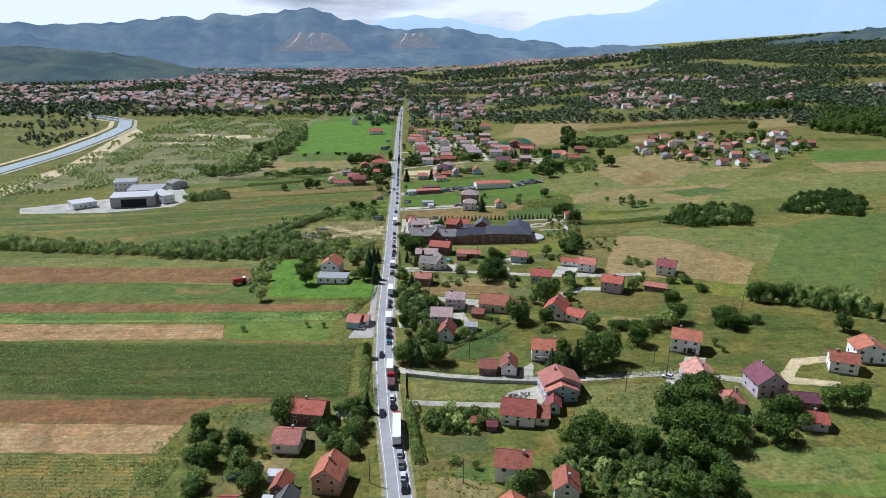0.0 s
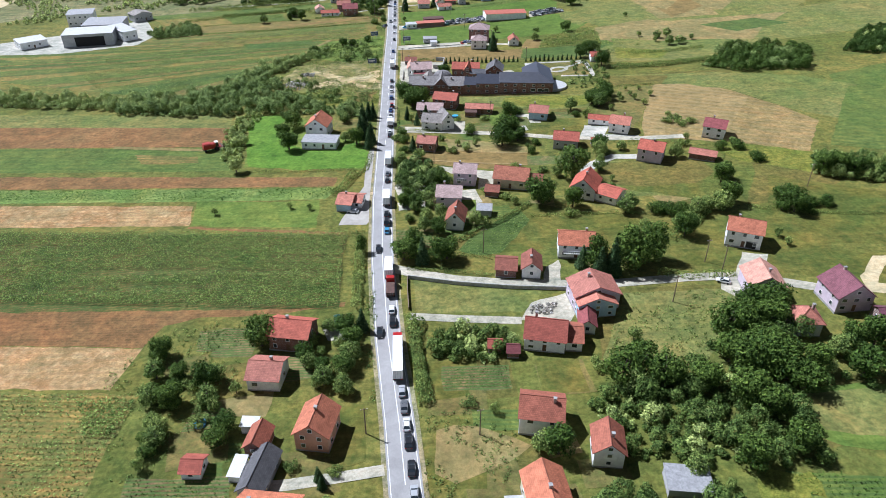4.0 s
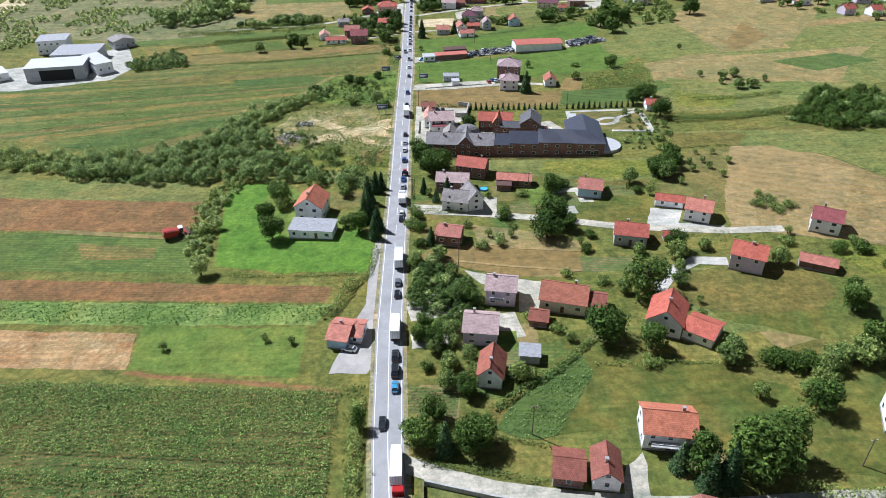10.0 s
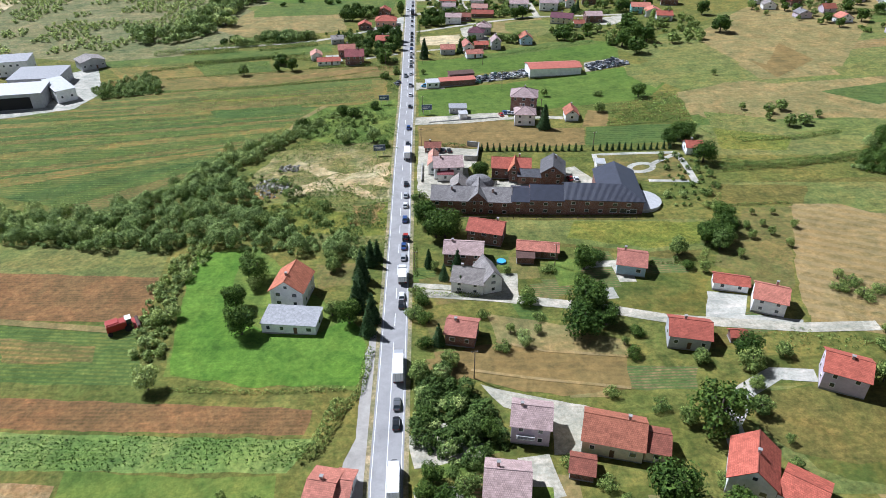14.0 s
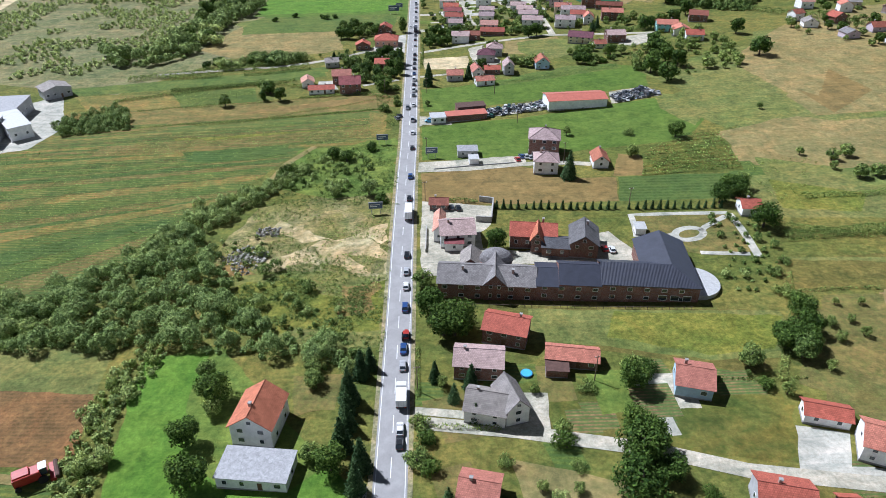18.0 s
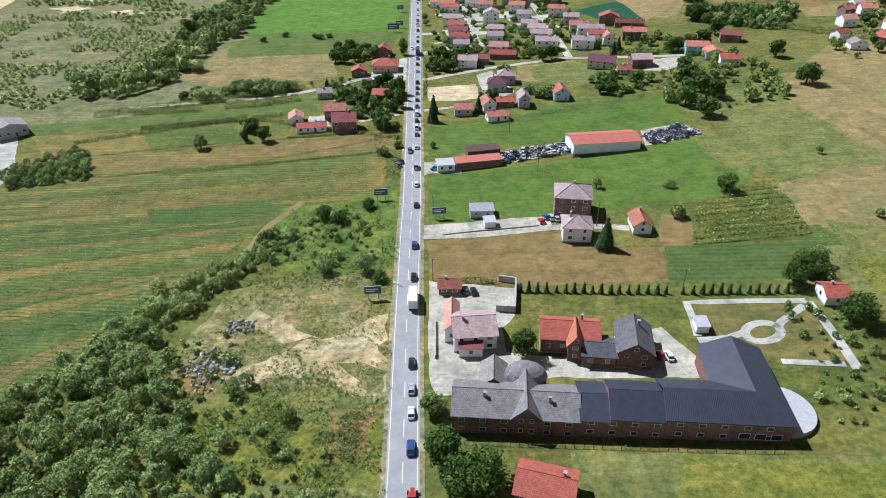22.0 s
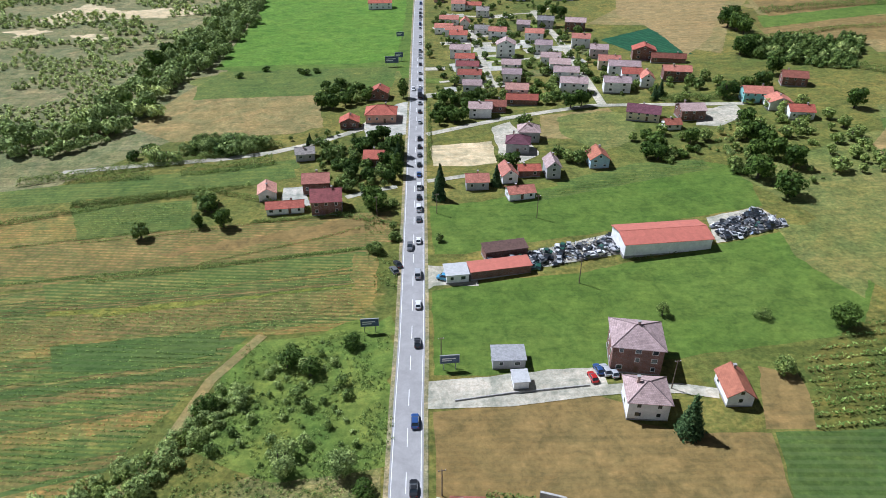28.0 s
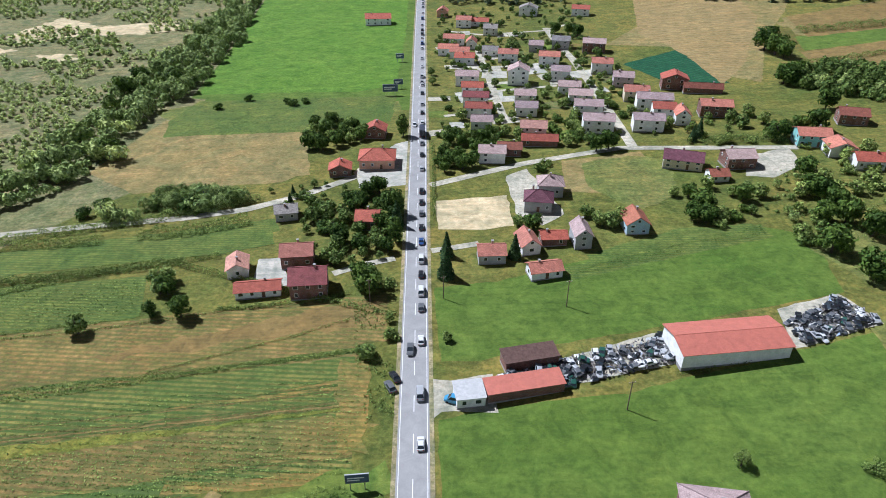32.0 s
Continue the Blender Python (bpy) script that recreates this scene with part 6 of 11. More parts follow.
draped('field', [(112.0, 327.8), (165.7, 320.4), (204.6, 305.6), (223.1, 286.2), (193.6, 245.2), (178.0, 263.0), (162.8, 294.9), (128.3, 309.7)], M['pasture'], 0.06, label='olive meadow on the slope', category='field')
draped('field', [(195.5, 415.4), (234.5, 421.6), (248.8, 403.7), (210.6, 393.9)], M['darkcrop'], 0.10, label='rows of low green bushes on the slope', category='field')
draped('field', [(183.0, 521.6), (210.1, 540.2), (217.1, 463.5), (185.5, 438.7)], M['stubble'], 0.06, label='tan stubble on the slope', category='field')
draped('field', [(218.3, 285.7), (262.1, 261.7), (213.0, 201.1), (174.0, 222.2)], M['crop'], 0.06, label='green crop on the slope', category='field')
draped('stubble_lot', [(0.8, 238.0), (21.1, 241.4), (52.8, 236.4), (50.7, 224.1), (34.1, 223.5), (13.3, 231.9), (3.1, 228.3)], M['stubble'], 0.06, label='dry cut stubble with straw rows', category='lot')
draped('dry_lot', [(18.8, 255.9), (36.7, 250.6), (54.8, 241.3), (52.6, 235.8), (21.0, 240.8)], M['drygrass'], 0.06, label='dry weedy plot', category='lot')
draped('lawn', [(79.5, 222.3), (93.0, 222.2), (93.0, 216.6), (116.7, 206.0), (105.6, 189.1), (80.0, 191.8), (75.9, 203.4), (73.3, 211.0)], M['pasture'], 0.06, label='mown olive lawn below a lilac house', category='lawn')
draped('lawn', [(29.8, 309.0), (98.1, 302.0), (95.9, 282.9), (72.3, 284.0), (45.5, 292.2), (28.2, 294.2)], M['pasture'], 0.06, label='olive grass behind the brick works', category='lawn')
draped('lawn', [(57.7, 270.1), (84.6, 267.3), (79.0, 252.8), (54.5, 255.8)], M['lawn'], 0.06, label='green garden lawn', category='lawn')
draped('lawn', [(2.8, 147.6), (20.8, 144.0), (41.5, 139.5), (38.1, 132.4), (33.0, 128.3), (3.3, 130.6)], M['pasture'], 0.06, label='olive lawn enclosed by a wall', category='lawn')
draped('lawn', [(18.7, 169.5), (45.4, 192.7), (65.3, 183.0), (91.0, 169.6), (95.4, 160.0), (76.9, 146.3), (47.5, 160.6), (30.0, 159.8)], M['lawn'], 0.06, label='green grass slope between houses', category='lawn')
draped('lawn', [(101.4, 177.7), (138.0, 175.4), (141.7, 162.1), (123.2, 133.1), (110.8, 139.4), (88.8, 144.8)], M['lawn'], 0.06, label='green grass round a white house', category='lawn')
draped('rough_grass', [(64.0, 133.8), (95.0, 132.2), (90.8, 118.3), (72.6, 99.7), (50.4, 106.8)], M['pasture'], 0.06, label='rough olive grass with weeds', category='grass')
draped('vegetable_garden', [(9.2, 107.7), (26.3, 106.5), (25.6, 98.4), (9.0, 98.9)], M['garden'], 0.06, label='vegetable beds in rows', category='garden')
draped('vegetable_garden', [(-60.3, 78.4), (-37.8, 77.4), (-36.4, 68.8), (-59.3, 70.3)], M['garden'], 0.06, label='vegetable beds in rows behind a house', category='garden')
draped('vegetable_garden', [(26.5, 173.8), (37.2, 178.6), (41.9, 176.1), (30.4, 164.7), (24.0, 162.9)], M['garden'], 0.06, label='vegetable beds on a slope', category='garden')
draped('vegetable_garden', [(-2.3, 177.9), (10.5, 175.0), (8.8, 166.2), (-2.4, 168.5)], M['garden'], 0.06, label='vegetable beds beside the road', category='garden')
draped('vegetable_garden', [(-56.6, 128.3), (-41.2, 128.5), (-41.7, 120.3), (-55.6, 119.4)], M['garden'], 0.06, label='green vegetable bed', category='garden')
draped('yard_grass', [(-12.5, 96.4), (-9.8, 96.1), (-9.1, 78.8), (-16.5, 77.6), (-17.2, 94.6)], M['lawn'], 0.06, label='small green lawn beside a house', category='lawn')
draped('yard_grass', [(-35.6, 57.0), (-3.8, 50.9), (-3.9, 43.9), (-35.0, 46.8)], M['pasture'], 0.06, label='olive yard grass', category='lawn')
draped('maize_plot', [(78.8, 68.6), (110.4, 62.8), (125.9, 59.7), (115.7, 46.0), (102.1, 49.9), (80.3, 60.3)], M['crop'], 0.06, label='light green crop rows on the slope', category='field')
draped('meadow', [(81.3, 91.7), (110.5, 91.4), (142.5, 82.1), (129.7, 64.8), (93.4, 73.5), (83.7, 83.3)], M['brightlawn'], 0.06, label='bright green grass slope', category='field')
draped('yard', [(0.5, 376.2), (26.2, 370.7), (24.1, 357.6), (19.8, 352.3), (20.1, 342.1), (33.4, 339.4), (62.3, 349.3), (67.7, 336.9), (66.1, 329.0), (39.7, 331.3), (35.9, 331.9), (13.9, 333.5), (7.1, 327.5), (1.4, 327.8), (-0.3, 333.8), (-0.2, 351.2)], M['gravel'], 0.09, label='pale gravel yard by the road', category='yard')
draped('waste_lot', [(-66.4, 345.5), (-59.4, 376.6), (-35.4, 385.2), (-11.2, 386.9), (-9.9, 327.9), (-20.2, 309.0), (-39.9, 329.8), (-62.2, 331.1)], M['waste'], 0.06, label='waste ground with weeds and bare earth', category='lot')
draped('lush_weeds', [(-43.0, 422.9), (-21.7, 436.0), (-10.1, 437.0), (-8.4, 385.9), (-24.2, 384.4), (-46.5, 393.7)], M['brightlawn'], 0.12, label='lush green weeds on waste ground', category='weeds', wobble=3)
draped('bare_earth', [(-30.6, 348.4), (-21.5, 354.5), (-11.0, 363.8), (-9.9, 327.9), (-15.1, 332.3), (-23.1, 337.9)], M['sandwaste'], 0.06, label='pale bare earth beside the road', category='earth', wobble=4)
draped('green_waste', [(-65.8, 341.5), (-52.2, 360.4), (-25.7, 338.8), (-10.2, 320.8), (-9.8, 295.4), (-26.6, 292.5), (-45.7, 304.0)], M['pasture'], 0.06, label='bright green weeds between scrub and road', category='grass')
draped('rough_verge', [(-52.7, 428.0), (-20.7, 432.5), (-11.3, 428.4), (-10.2, 384.4), (-34.4, 381.5), (-54.4, 391.7)], M['brightlawn'], 0.06, label='green weedy ground west of the road', category='grass')
# ---- closer look at meadows, plots and worn ground ----
draped('field', [(-148.3, 464.5), (-145.4, 481.6), (-98.4, 490.5), (-45.1, 492.5), (-12.6, 494.3), (-11.7, 479.3), (-72.6, 468.8), (-110.7, 466.2)], M['browncrop'], label='strip of browned crop between green margins', category='field', wobble=0.7)
draped('field', [(-142.2, 439.7), (-85.3, 445.4), (-39.9, 451.5), (-22.9, 444.4), (-64.9, 434.8), (-142.3, 428.7)], M['browncrop'], label='strip of browned crop between green margins', category='field', wobble=0.7)
draped('field', [(179.7, 530.5), (226.9, 582.9), (234.5, 561.3), (238.4, 535.8), (189.7, 460.6), (183.0, 475.1), (176.5, 491.0), (174.2, 514.5)], M['drygrass'], label='tan dry field on the slope', category='field', wobble=0.7)
draped('field', [(119.1, 471.1), (136.2, 484.9), (172.6, 511.3), (178.0, 466.7), (163.2, 441.9), (133.2, 429.5), (126.7, 446.6)], M['pasture'], label='green pasture beside a dry field', category='field', wobble=0.7)
draped('field', [(126.0, 422.8), (160.3, 437.1), (141.3, 396.3), (125.2, 395.9), (129.1, 417.2)], M['drygrass'], label='dry ground above the vines', category='field', wobble=0.7)
draped('field', [(129.4, 379.6), (156.6, 364.4), (149.1, 351.7), (124.8, 357.2)], M['yellowgrass'], label='yellow-green unmown strip on the slope', category='field', wobble=0.7)
draped('field', [(132.6, 399.4), (166.4, 380.8), (157.5, 365.9), (130.3, 380.8)], M['pasture'], label='green strip on the slope', category='field', wobble=0.7)
draped('field', [(108.5, 326.5), (131.9, 323.0), (141.8, 320.4), (134.0, 308.3), (123.5, 308.9), (103.6, 310.0)], M['olive'], label='rough olive meadow on the slope', category='field', wobble=0.7)
draped('field', [(112.6, 307.6), (132.5, 306.0), (111.6, 273.7), (95.6, 275.5)], M['drylawn'], label='dry grass under scattered young trees', category='field', wobble=0.7)
draped('meadow', [(53.5, 305.5), (97.5, 299.9), (89.9, 286.5), (72.5, 286.1), (59.4, 291.5), (49.2, 295.0)], M['yellowgrass'], label='yellow-green end of a meadow', category='meadow', wobble=0.7)
draped('lawn', [(59.5, 270.6), (85.4, 267.3), (80.8, 256.2), (53.0, 258.5)], M['lawn'], label='green mown lawn below a bungalow', category='lawn', wobble=0.7)
draped('garden', [(72.3, 280.2), (80.1, 279.2), (76.8, 271.3), (69.5, 271.6)], M['garden'], label='vegetable beds beside a bungalow', category='garden', wobble=0.7)
draped('field', [(130.1, 308.9), (146.2, 305.8), (155.2, 295.3), (166.5, 281.1), (143.9, 248.0), (136.8, 264.9), (118.9, 261.8), (114.1, 242.6), (105.5, 248.2), (112.0, 268.5)], M['tanhay'], label='tan mown hay field with swaths', category='field', wobble=0.7)
draped('lawn', [(57.9, 265.5), (83.0, 262.9), (78.8, 252.5), (57.1, 256.0)], M['lawn'], label='olive green lawn beside a lane', category='lawn', wobble=0.7)
draped('rough_grass', [(103.5, 295.8), (121.9, 293.4), (102.7, 252.6), (97.3, 269.6), (89.5, 274.2)], M['drylawn'], label='dry orchard grass on the slope', category='grass', wobble=0.7)
draped('lawn', [(78.0, 220.1), (94.1, 222.8), (105.1, 214.0), (119.7, 208.9), (104.2, 186.6), (82.5, 197.9), (78.7, 207.4), (73.6, 211.5)], M['lawn'], label='green lawn beside a curved drive', category='lawn', wobble=0.7)
draped('lot', [(3.8, 241.2), (23.2, 242.3), (51.3, 235.6), (48.8, 223.6), (34.4, 223.2), (14.6, 229.1), (5.0, 233.0)], M['stubble'], label='ochre cut stubble between gardens', category='lot', wobble=1.2)
draped('field', [(134.0, 233.3), (152.4, 223.5), (166.7, 214.5), (155.7, 198.5), (142.9, 207.8), (132.9, 214.1), (128.0, 224.4)], M['yellowgrass'], label='yellow-green weedy strip below a hay field', category='field', wobble=0.7)
draped('lawn', [(42.6, 184.9), (55.4, 186.7), (77.2, 178.2), (80.3, 171.0), (71.9, 162.2), (65.9, 168.6), (53.6, 171.4), (45.9, 166.2), (34.3, 161.1), (28.2, 161.6)], M['lawn'], label='green slope above garden rows', category='lawn', wobble=0.7)
draped('garden', [(18.1, 162.3), (29.8, 171.7), (42.0, 182.0), (47.4, 177.8), (37.9, 168.9), (25.9, 159.5)], M['garden'], label='green garden rows on a slope', category='garden', wobble=0.7)
draped('meadow', [(79.5, 220.3), (93.7, 222.0), (118.7, 217.3), (120.1, 206.1), (109.6, 198.5), (91.4, 198.4), (79.5, 202.0), (75.0, 211.7)], M['olive'], label='olive meadow with dry patches', category='meadow', wobble=0.7)
draped('lawn', [(83.0, 156.6), (101.2, 151.5), (100.7, 147.2), (113.3, 147.1), (130.6, 148.0), (153.8, 140.7), (148.9, 132.9), (126.6, 133.7), (109.6, 138.9), (80.4, 148.5)], M['lawn'], label='green mown lawn on the slope', category='lawn', wobble=0.7)
draped('rough_grass', [(73.1, 69.1), (84.9, 68.8), (80.0, 55.8), (69.4, 56.3)], M['yellowgrass'], label='bright yellow-green weeds beside thicket', category='grass', wobble=3)
draped('meadow', [(90.3, 90.0), (121.1, 89.1), (136.8, 88.4), (125.3, 72.3), (111.0, 73.2), (92.7, 78.0)], M['pasture'], label='green meadow strip beside thicket', category='meadow', wobble=0.7)
draped('lawn', [(19.1, 177.2), (39.6, 186.6), (55.6, 186.6), (49.0, 162.9), (30.7, 162.5), (19.6, 168.9)], M['lawn'], label='green lawn between houses and trees', category='lawn', wobble=0.7)
draped('lawn', [(137.6, 199.9), (176.4, 176.3), (193.7, 167.7), (173.4, 139.3), (157.4, 146.3), (131.2, 152.8), (126.2, 175.1)], M['lawn'], label='green slope with worn patches', category='lawn', wobble=0.7)
draped('yard', [(6.7, 86.9), (15.4, 87.3), (26.9, 80.9), (24.4, 77.8), (10.1, 72.1), (5.7, 74.2)], M['drygrass'], label='dry brown ground above a path', category='yard', wobble=0.7)
draped('lot', [(-57.6, 377.0), (-40.8, 378.7), (-11.5, 376.9), (-10.3, 340.9), (-12.4, 328.8), (-28.1, 331.8), (-43.9, 334.9), (-61.3, 332.0), (-67.4, 342.7), (-66.3, 354.0)], M['waste'], label='dry weedy waste ground', category='lot', wobble=1.2)
draped('bare_earth', [(-42.7, 343.2), (-33.2, 348.9), (-23.1, 353.4), (-16.6, 362.6), (-11.6, 360.1), (-11.2, 338.8), (-17.6, 341.0), (-22.5, 339.7), (-12.3, 328.4), (-16.0, 328.3), (-28.6, 336.3), (-39.2, 339.8), (-48.4, 333.2), (-51.7, 337.0), (-48.2, 341.4)], M['sandwaste'], label='pale trodden sandy earth beside the road', category='earth', wobble=2.5)
draped('bare_earth', [(-50.8, 364.4), (-41.1, 364.5), (-35.6, 354.8), (-28.1, 350.4), (-36.3, 349.1), (-47.3, 355.2), (-51.3, 359.2)], M['sandwaste'], label='pale trodden sandy patch', category='earth', wobble=2.5)
draped('weedy_ground', [(-62.8, 323.7), (-42.2, 329.9), (-25.1, 318.8), (-21.6, 322.9), (-11.1, 324.5), (-11.2, 302.2), (-55.6, 304.9)], M['yellowgrass'], label='lush green weeds below waste ground', category='weeds', wobble=3)
draped('weedy_ground', [(-25.0, 323.1), (-13.5, 324.7), (-13.8, 313.0), (-21.7, 311.1)], M['rustweed'], label='rust brown withered weeds', category='weeds', wobble=3)
draped('weedy_ground', [(-66.4, 339.4), (-53.8, 340.7), (-52.9, 331.5), (-62.1, 330.2)], M['rustweed'], label='rust brown withered weeds on waste ground', category='weeds', wobble=3)
draped('weedy_ground', [(-29.7, 420.1), (-10.8, 424.4), (-10.2, 406.4), (-16.3, 395.9), (-29.0, 399.3)], M['brightlawn'], label='lush green ground beside a billboard', category='weeds', wobble=3)
draped('meadow', [(116.4, 479.0), (134.9, 473.2), (144.6, 469.7), (122.0, 434.8), (117.5, 444.0), (113.6, 457.8)], M['pasture'], label='pale green end of a meadow', category='meadow', wobble=0.7)
draped('field', [(176.9, 852.6), (246.6, 830.0), (204.3, 738.9), (173.3, 672.1), (159.9, 686.1), (158.0, 751.2)], M['drygrass'], label='dry mown slope above the village', category='field', wobble=0.7)
draped('field', [(216.6, 719.0), (288.2, 730.6), (313.7, 730.9), (279.6, 678.2), (258.0, 680.0), (209.0, 688.3)], M['stubble'], label='tan ploughed strip on the far slope', category='field', wobble=0.7)
draped('field', [(227.4, 750.4), (314.2, 774.4), (344.9, 779.2), (317.8, 737.3), (289.7, 733.2), (219.3, 721.0)], M['meadow'], label='green strip between tan fields', category='field', wobble=0.7)
draped('lot', [(62.7, 586.9), (82.7, 592.8), (98.9, 584.7), (90.6, 555.6), (73.9, 544.5), (60.6, 566.4)], M['pasture'], label='mown plot behind a village lane', category='lot', wobble=1.2)
draped('yard', [(130.2, 585.6), (148.4, 590.3), (146.7, 574.8), (130.9, 564.3), (121.4, 567.2)], M['gravel'], label='pale gravel yard of a brick house', category='yard', wobble=0.7)
draped('yard', [(30.7, 578.6), (39.3, 584.2), (43.7, 568.3), (48.1, 545.2), (38.9, 537.9), (31.2, 546.8)], M['gravel'], label='pale yard between unfinished houses', category='yard', wobble=0.7)
draped('field', [(50.3, 518.5), (83.6, 531.3), (108.7, 532.2), (111.9, 522.4), (78.2, 515.0), (50.7, 511.8)], M['crop'], label='rows of green crop beside a meadow', category='field', wobble=0.7)
draped('lawn', [(-72.2, 295.4), (-55.8, 295.0), (-57.0, 277.5), (-51.0, 260.2), (-42.3, 252.0), (-28.2, 250.6), (-18.8, 257.9), (-13.4, 238.5), (-15.7, 229.9), (-41.2, 231.2), (-63.4, 235.9), (-66.9, 251.2), (-71.4, 278.5)], M['vivid'], label='vivid green mown lawn round a white house', category='lawn', wobble=0.8)
draped('field', [(-115.2, 254.2), (-87.0, 249.6), (-85.3, 242.7), (-109.7, 243.5)], M['browncrop'], label='browned patch in a crop strip', category='field', wobble=0.8)
draped('lawn', [(-32.5, 285.1), (-20.0, 285.8), (-20.5, 273.3), (-30.0, 272.0)], M['drylawn'], label='dry lawn in front of conifers', category='lawn', wobble=0.8)
draped('field_strip', [(-131.1, 483.0), (-73.4, 491.3), (-12.8, 497.8), (-12.3, 483.9), (-20.5, 476.7), (-75.4, 469.6), (-120.9, 463.8)], M['browncrop'], label='brown dry strip between green margins', wobble=0.5)
draped('field_strip', [(-119.3, 460.8), (-74.6, 466.9), (-20.3, 473.2), (-19.7, 464.9), (-71.0, 455.6), (-114.2, 451.1)], M['mixcrop'], label='green and brown rows of a thin crop', wobble=0.5)
draped('field_strip', [(-110.9, 444.8), (-65.8, 448.4), (-24.8, 452.8), (-18.2, 445.6), (-56.9, 437.4), (-105.2, 434.1)], M['browncrop'], label='brown dry strip of thin crop', wobble=0.5)
draped('field_strip', [(-111.8, 446.6), (-88.8, 447.1), (-66.2, 449.8), (-65.7, 448.0), (-87.9, 444.9), (-110.4, 444.0)], M['yellowgrass'], label='bright weedy line through a crop', wobble=0.5)
draped('field_strip', [(-103.2, 430.3), (-77.4, 432.7), (-57.8, 435.5), (-57.3, 424.4), (-72.5, 420.1), (-97.6, 419.7)], M['darkcrop'], label='dense green rows of a crop', wobble=0.5)
draped('field', [(-140.4, 1023.0), (-12.7, 1003.2), (-13.1, 811.7), (-16.1, 699.7), (-37.7, 689.6), (-83.6, 692.1), (-122.5, 692.7), (-124.1, 731.6)], M['vivid'], label='bright green meadow beside the road', category='field', wobble=0.8)
draped('field', [(-125.8, 653.3), (-119.4, 681.6), (-34.0, 680.9), (-15.6, 682.5), (-17.2, 644.5), (-56.9, 634.4), (-121.9, 632.6)], M['crop'], label='green strip of low crop', category='field', wobble=0.8)
draped('field', [(-138.6, 597.4), (-125.6, 628.2), (-56.6, 632.3), (-48.9, 591.9), (-58.0, 579.9), (-95.2, 577.5), (-114.5, 575.9)], M['drygrass'], label='tan mown field with stubble', category='field', wobble=0.8)
draped('field', [(163.8, 882.0), (238.3, 858.5), (228.1, 805.2), (179.7, 707.4), (153.5, 672.3), (152.5, 725.1), (149.1, 751.0), (140.1, 781.3)], M['tanhay'], label='tan mown slope above the village', category='field', wobble=0.8)
draped('field', [(220.2, 718.8), (272.2, 730.9), (298.6, 734.7), (268.0, 687.3), (244.5, 684.3), (210.9, 693.9)], M['stubble'], label='tan strip on the far slope', category='field', wobble=0.8)
draped('field', [(245.2, 800.3), (330.6, 829.2), (365.4, 838.2), (317.4, 763.9), (287.7, 757.1), (234.8, 748.4)], M['stubble'], label='tan strip on the far slope', category='field', wobble=0.8)
draped('factory_yard', [(-279.0, 421.5), (-220.3, 422.3), (-174.2, 439.1), (-169.2, 464.8), (-191.1, 513.3), (-232.7, 471.2), (-288.5, 438.5)], M['paving'], 0.09, label='pale concrete yard round a factory', category='yard')
draped('parking', [(-17.6, 610.8), (-7.3, 612.3), (-6.2, 593.2), (-27.4, 580.0), (-30.8, 587.6)], M['gravel'], 0.09, label='gravel forecourt of an inn', category='yard')
draped('forecourt', [(-1.0, 410.8), (32.8, 413.1), (42.8, 413.5), (43.1, 405.4), (32.9, 406.1), (-1.0, 401.8)], M['gravel'], 0.09, label='gravel forecourt beside the road', category='yard')
draped('forecourt', [(-2.1, 463.9), (4.1, 462.8), (14.9, 464.8), (14.9, 451.4), (1.3, 452.2), (-1.2, 449.4)], M['gravel'], 0.09, label='pale forecourt of a salvage yard', category='yard')
draped('scrap_ground', [(11.2, 462.4), (64.2, 478.9), (61.6, 465.0), (32.1, 459.4)], M['gravel'], 0.09, label='dirty ground under scrap cars', category='ground')
draped('scrap_ground', [(95.6, 485.0), (115.4, 490.7), (120.5, 476.2), (93.1, 467.9)], M['gravel'], 0.09, label='dirty ground under scrap metal', category='ground')
draped('layby', [(-13.9, 247.9), (-9.2, 254.4), (-7.7, 194.6), (-13.2, 183.1), (-22.5, 183.8), (-15.0, 212.6)], M['worn_asphalt'], 0.07, label='worn grey asphalt layby beside the road', category='layby')
draped('yard', [(83.1, 261.6), (93.1, 258.3), (89.0, 249.6), (103.1, 246.0), (101.4, 242.8), (77.6, 248.7)], M['paving'], 0.09, label='paved yard beside a white house', category='yard')
draped('yard', [(94.6, 138.1), (99.5, 139.9), (106.1, 150.3), (112.6, 148.0), (108.2, 140.3), (93.9, 128.4), (91.7, 132.1)], M['gravel'], 0.09, label='gravel yard of a house', category='yard')
draped('yard', [(132.8, 132.8), (142.4, 142.5), (154.8, 142.3), (160.6, 142.1), (157.7, 137.6), (152.0, 137.8), (142.6, 137.3), (135.7, 129.1), (144.4, 125.9), (148.7, 124.0), (146.5, 120.7), (142.0, 122.0), (130.8, 125.5)], M['sand'], 0.09, label='sandy drive round a garden', category='yard')
draped('yard', [(14.7, 228.0), (41.2, 218.2), (37.0, 204.9), (28.8, 205.6), (30.3, 215.3), (19.0, 220.2)], M['gravel'], 0.09, label='gravel yard between houses', category='yard')
draped('yard', [(43.6, 150.4), (49.1, 153.6), (46.6, 140.3), (41.2, 139.8)], M['gravel'], 0.09, label='gravel drive beside a house', category='yard')
draped('yard', [(36.0, 132.6), (47.7, 135.7), (49.5, 129.0), (45.4, 121.5), (32.3, 124.8)], M['gravel'], 0.09, label='gravel yard with a pile of firewood', category='yard')
draped('yard', [(-17.8, 55.3), (-11.1, 55.4), (-9.2, 53.0), (-14.5, 49.8), (-20.7, 53.3)], M['gravel'], 0.09, label='pale gravel parking place', category='yard')
